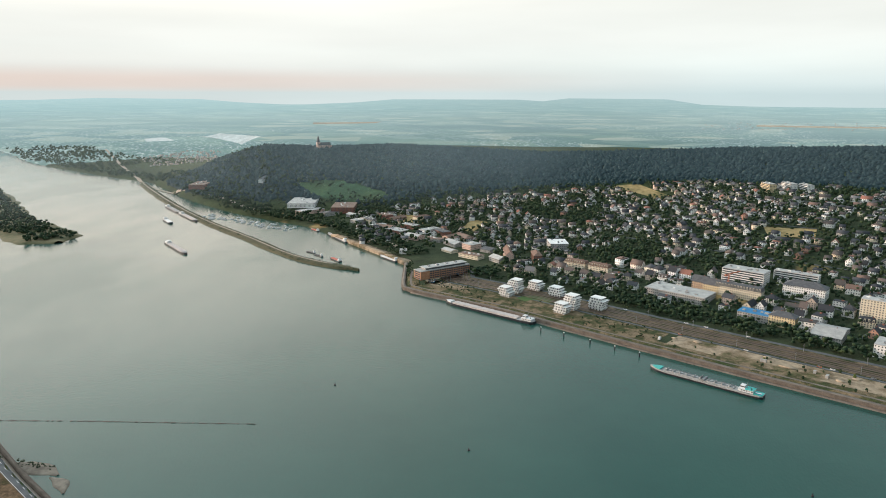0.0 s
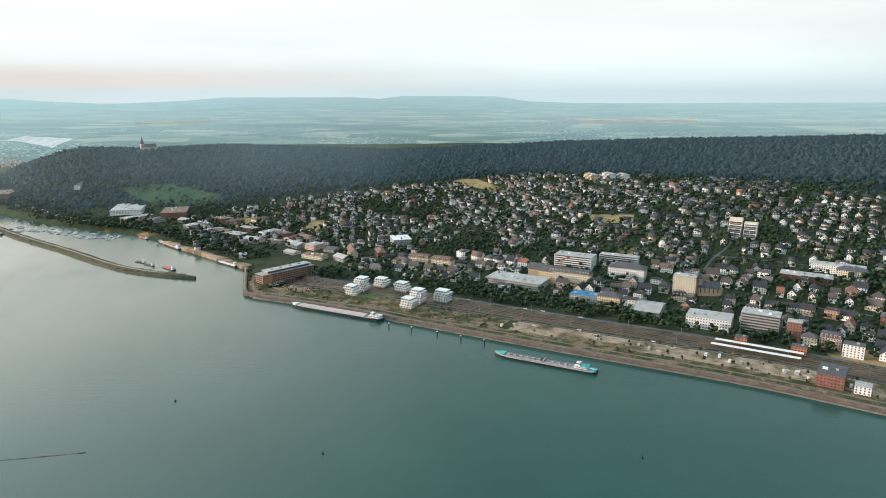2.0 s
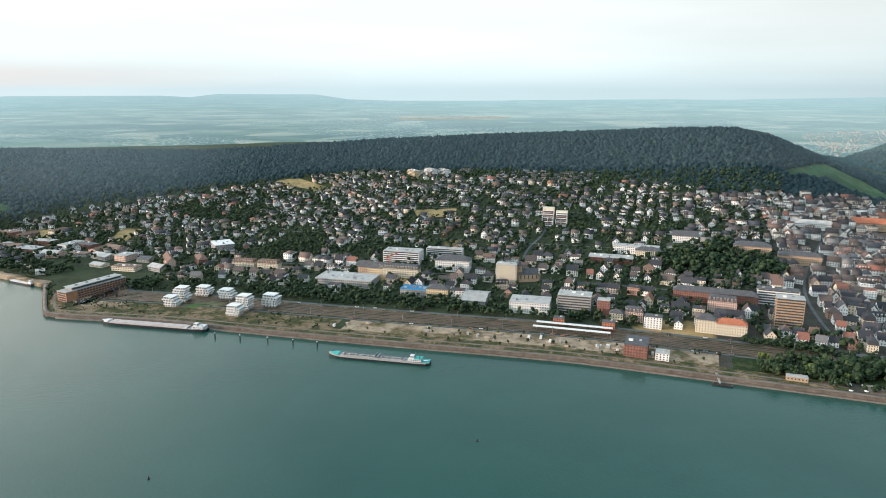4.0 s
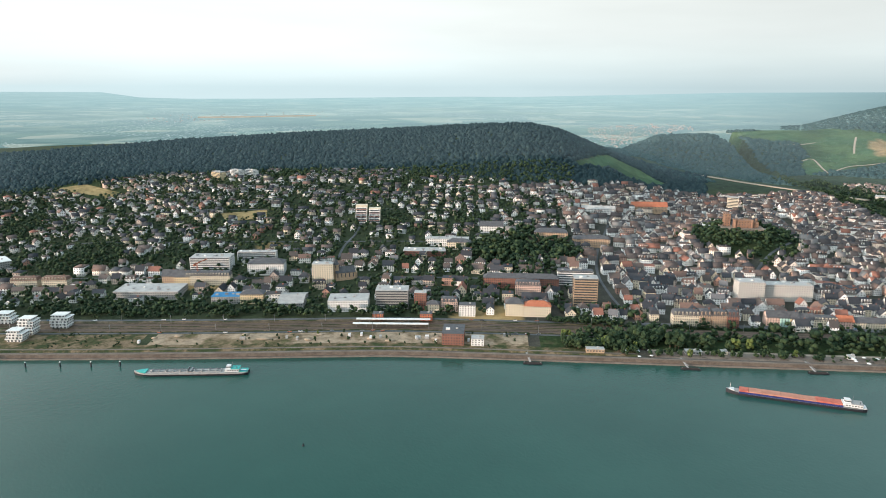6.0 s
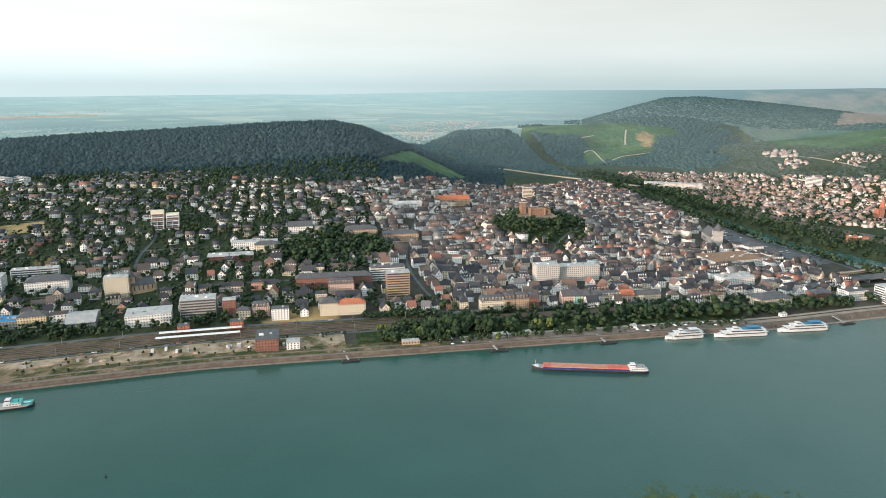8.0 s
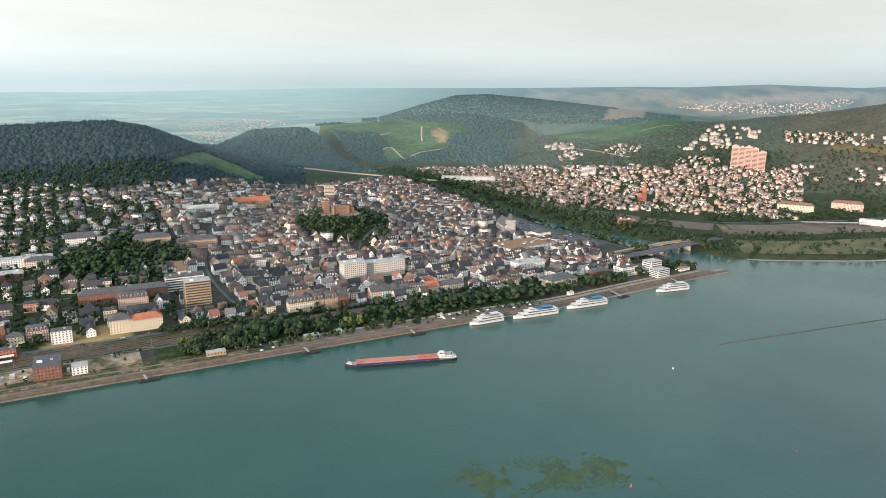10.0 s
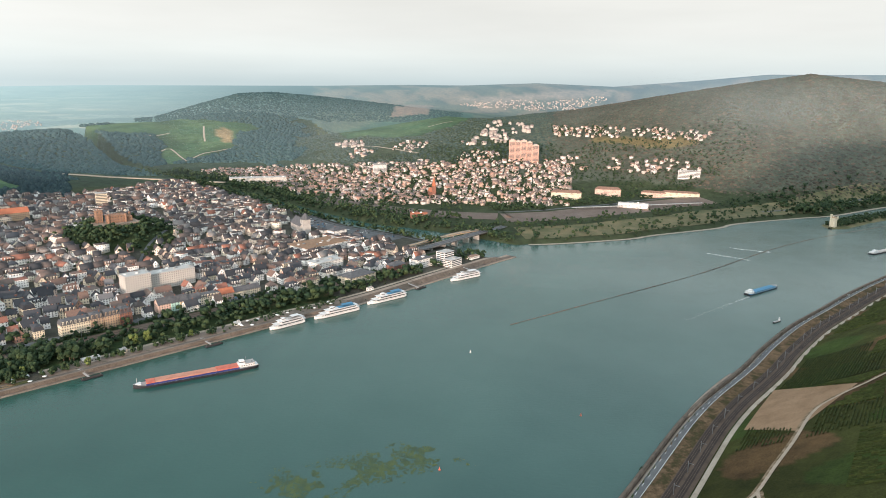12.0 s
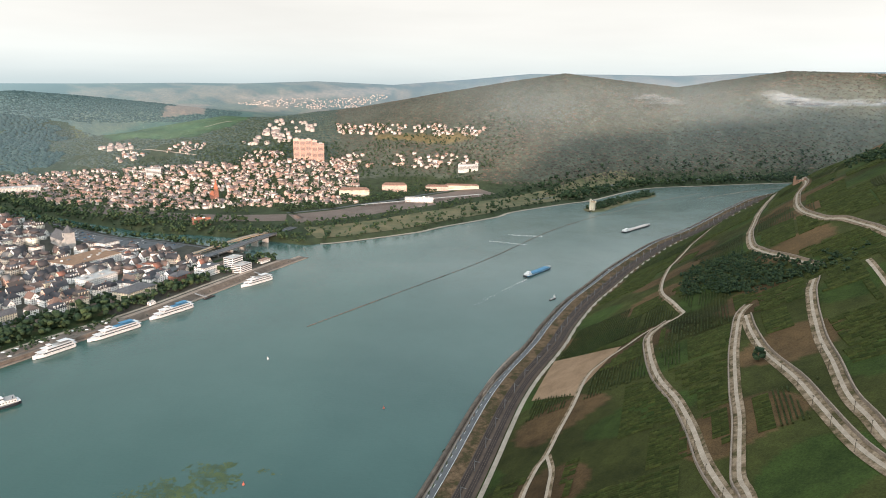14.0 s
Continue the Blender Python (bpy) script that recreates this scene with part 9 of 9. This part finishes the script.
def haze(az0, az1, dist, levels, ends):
    """A long translucent sheet that stands in for haze across the valley; levels: angle from the eye's level and
    density, ends: degrees over which it thins out.
    """
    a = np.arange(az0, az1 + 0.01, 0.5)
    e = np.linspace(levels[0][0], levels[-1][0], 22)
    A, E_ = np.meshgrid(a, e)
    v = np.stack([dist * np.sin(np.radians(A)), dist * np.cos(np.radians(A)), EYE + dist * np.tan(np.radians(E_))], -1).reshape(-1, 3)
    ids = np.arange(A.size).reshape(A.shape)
    ob = bulk("haze_sheet", v, np.stack([ids[:-1, :-1], ids[:-1, 1:], ids[1:, 1:], ids[1:, :-1]], -1).reshape(-1, 4), [m], smooth_faces=True)
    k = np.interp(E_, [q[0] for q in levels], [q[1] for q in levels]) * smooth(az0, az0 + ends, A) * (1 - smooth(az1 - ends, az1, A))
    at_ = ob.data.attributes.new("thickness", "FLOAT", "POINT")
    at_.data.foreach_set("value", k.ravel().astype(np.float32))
    tagged(ob, "translucent bluish sheet standing in for haze over the valley", "haze", kind="structure")


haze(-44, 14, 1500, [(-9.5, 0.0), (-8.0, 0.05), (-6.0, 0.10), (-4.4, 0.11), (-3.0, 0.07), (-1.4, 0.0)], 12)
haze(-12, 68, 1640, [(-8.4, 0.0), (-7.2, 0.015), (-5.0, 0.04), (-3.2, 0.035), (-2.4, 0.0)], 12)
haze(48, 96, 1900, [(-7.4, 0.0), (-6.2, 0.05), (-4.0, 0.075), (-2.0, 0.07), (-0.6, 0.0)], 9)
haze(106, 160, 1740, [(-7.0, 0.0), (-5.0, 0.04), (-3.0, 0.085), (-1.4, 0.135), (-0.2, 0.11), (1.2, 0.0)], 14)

# castle ruin at the end of the slope
rx, ry = 738, -803
rz = level(rx, ry)
ob = thing("castle_ruin", "broken reddish castle ruin with two towers on the vineyard slope", "ruin", rx, ry, rz, 0.9)
part("curtain_wall", Shape().box(-12, -2, -6, 12, 2, 10).box(-4, -2.05, 4, -2, 2.05, 7, 1).box(3, -2.05, 4, 5, 2.05, 7, 1), [mat_castle, mat_glass], ob)
ob.scale = (0.5, 0.5, 0.5)
for sx_, h in ((-13, 17), (13, 20)):
    part("ruined_tower", Shape().round(sx_, 0, 3.6, -6, 3.3, h, 10).box(sx_ - 1, -3.6, h - 4, sx_ + 1, -3.2, h - 1.5, 1), [mat_castle, mat_glass], ob)


# ---- small things ----
# masts of the overhead line
mast_mesh = Shape().box(-0.18, -0.18, 0, 0.18, 0.18, 8.5).box(-0.08, -3.6, 7.2, 0.08, 0.2, 7.4).mesh("mast", [mat_steel])
for lo, hi, o in ((0.04, 0.60, 65.5), (0.04, 0.60, 95.8), (0.60, 0.94, 90.5)):
    seg = offset_line(cut(quay_line, lo, hi), o)
    for p, q in zip(seg[::5], seg[1::5]):
        ob = thing("overhead_mast", "slim grey steel mast of the railway overhead line", "mast", p[0], p[1], level(*p) + 0.2, math.atan2(q[1] - p[1], q[0] - p[0]), "masts of the overhead line")
        part("mast", mast_mesh, None, ob)
seg = offset_line(nl, -28.9)
for p, q in zip(seg[2::2], seg[3::2]):
    if p[0] > 200:
        ob = thing("overhead_mast", "slim grey steel mast of the railway overhead line", "mast", p[0], p[1], level(*p) + 0.2, math.atan2(q[1] - p[1], q[0] - p[0]), "masts of the overhead line")
        part("mast", mast_mesh, None, ob)

# garden walls, sheds and containers on the waste ground
sr = random.Random(33)
for i in range(16):
    u = sr.uniform(0.31, 0.54)
    p = offset_line(cut(quay_line, max(0, u - 0.02), u + 0.02), sr.uniform(30, 54))[1]
    ob = thing("site_container", sr.choice(("white site container on bare soil", "grey site container on bare soil")), "container", p[0], p[1], level(*p) + 0.15, heading(*p) + sr.choice((0, 1.57)), "containers on the waste ground")
    w = sr.uniform(3, 6)
    s = Shape().box(-w / 2, -1.2, 0, w / 2, 1.2, 2.6)
    for k in range(5):
        s.box(-w / 2 + 0.3 + k * w / 5, -1.26, 0.2, -w / 2 + 0.5 + k * w / 5, -1.2, 2.4)
    part("body", s, [sr.choice((mat_white, mat_grey, mat_ship_white))], ob)
    part("door", Shape().box(w / 2, -1.0, 0.1, w / 2 + 0.06, 1.0, 2.4), [mat_steel], ob)
# earth banks on the waste ground
for i in range(14):
    u = sr.uniform(0.31, 0.53)
    p = offset_line(cut(quay_line, max(0, u - 0.02), u + 0.02), sr.uniform(28, 54))[1]
    b = blob(500 + i, 2, 0.25, 0.18, -0.2)
    k, e = sr.uniform(3, 9), sr.uniform(1.5, 4)
    s = Shape().add([(x * k, y * e, z * 4) for x, y, z in b.v], b.f)
    ob = new("soil_mound", s.mesh("soil_mound", [mat_dirt], True))
    ob.matrix_world = Matrix.LocRotScale((p[0], p[1], level(*p) + 0.4), Euler((0, 0, heading(*p) + sr.gauss(0, 0.2))), (1, 1, 1))
    tagged(ob, "long mound of pale dug soil", "soil mound", "soil mounds on the waste ground")
# parasols and beer garden benches on the promenade
par_mesh = Shape().round(0, 0, 0.05, 0, 0.05, 2.4, 6).mesh("pole", [mat_steel])
cano = Shape()
spire(cano, 0, 0, 2.0, 2.2, 3.0, 8)
cano_mesh = cano.mesh("canopy", [mat_white])
for i in range(26):
    u = sr.choice((sr.uniform(0.60, 0.62), sr.uniform(0.72, 0.80)))
    p = offset_line(cut(quay_line, u - 0.02, u + 0.02), sr.uniform(7, 20))[1]
    ob = thing("parasol", "white parasol of a riverside garden", "parasol", p[0], p[1], level(*p), sr.uniform(0, 3), "parasols of the riverside gardens")
    part("pole", par_mesh, None, ob)
    part("canopy", cano_mesh, None, ob)
# small quayside pavilions
for x, y, w, d, h, m_, lb in ((560, 372, 18, 7, 4.5, mat_brownblock, "low wooden riverside kiosk with terrace roof"), (628, 302, 16, 7, 4.0, mat_grey, "low grey riverside shelter"), (650, 282, 8, 5, 4.0, mat_cream, "small cream quay kiosk"),
                              (730, 190, 6, 5, 4.0, mat_white, "small white ticket kiosk"), (862, 52, 8, 5, 4.0, mat_white, "small white ticket kiosk"), (-72, 1125, 16, 12, 6, mat_white, "white harbour shed with pale roof")):
    landmark("pavilion", lb, x, y, w, d, h, "flat", m_, mat_flatroof, heading(x, y), "pavilion")
# buoys
for x, y, m_, c in ((440, -20, mat_cargo_red, "red"), (520, -140, mat_cargo_red, "red"), (660, -60, mat_white, "white"), (250, 420, mat_hull_dark, "dark"), (-100, 600, mat_hull_dark, "dark"), (20, 480, mat_hull_dark, "dark")):
    ob = thing("buoy", f"small {c} channel buoy on the river", "buoy", x, y, 0, 0, "channel buoys")
    part("float", Shape().round(0, 0, 1.0, -0.4, 0.9, 0.6, 10), [m_], ob)
    part("top_mark", Shape().round(0, 0, 0.5, 0.6, 0.1, 2.6, 8), [m_], ob)
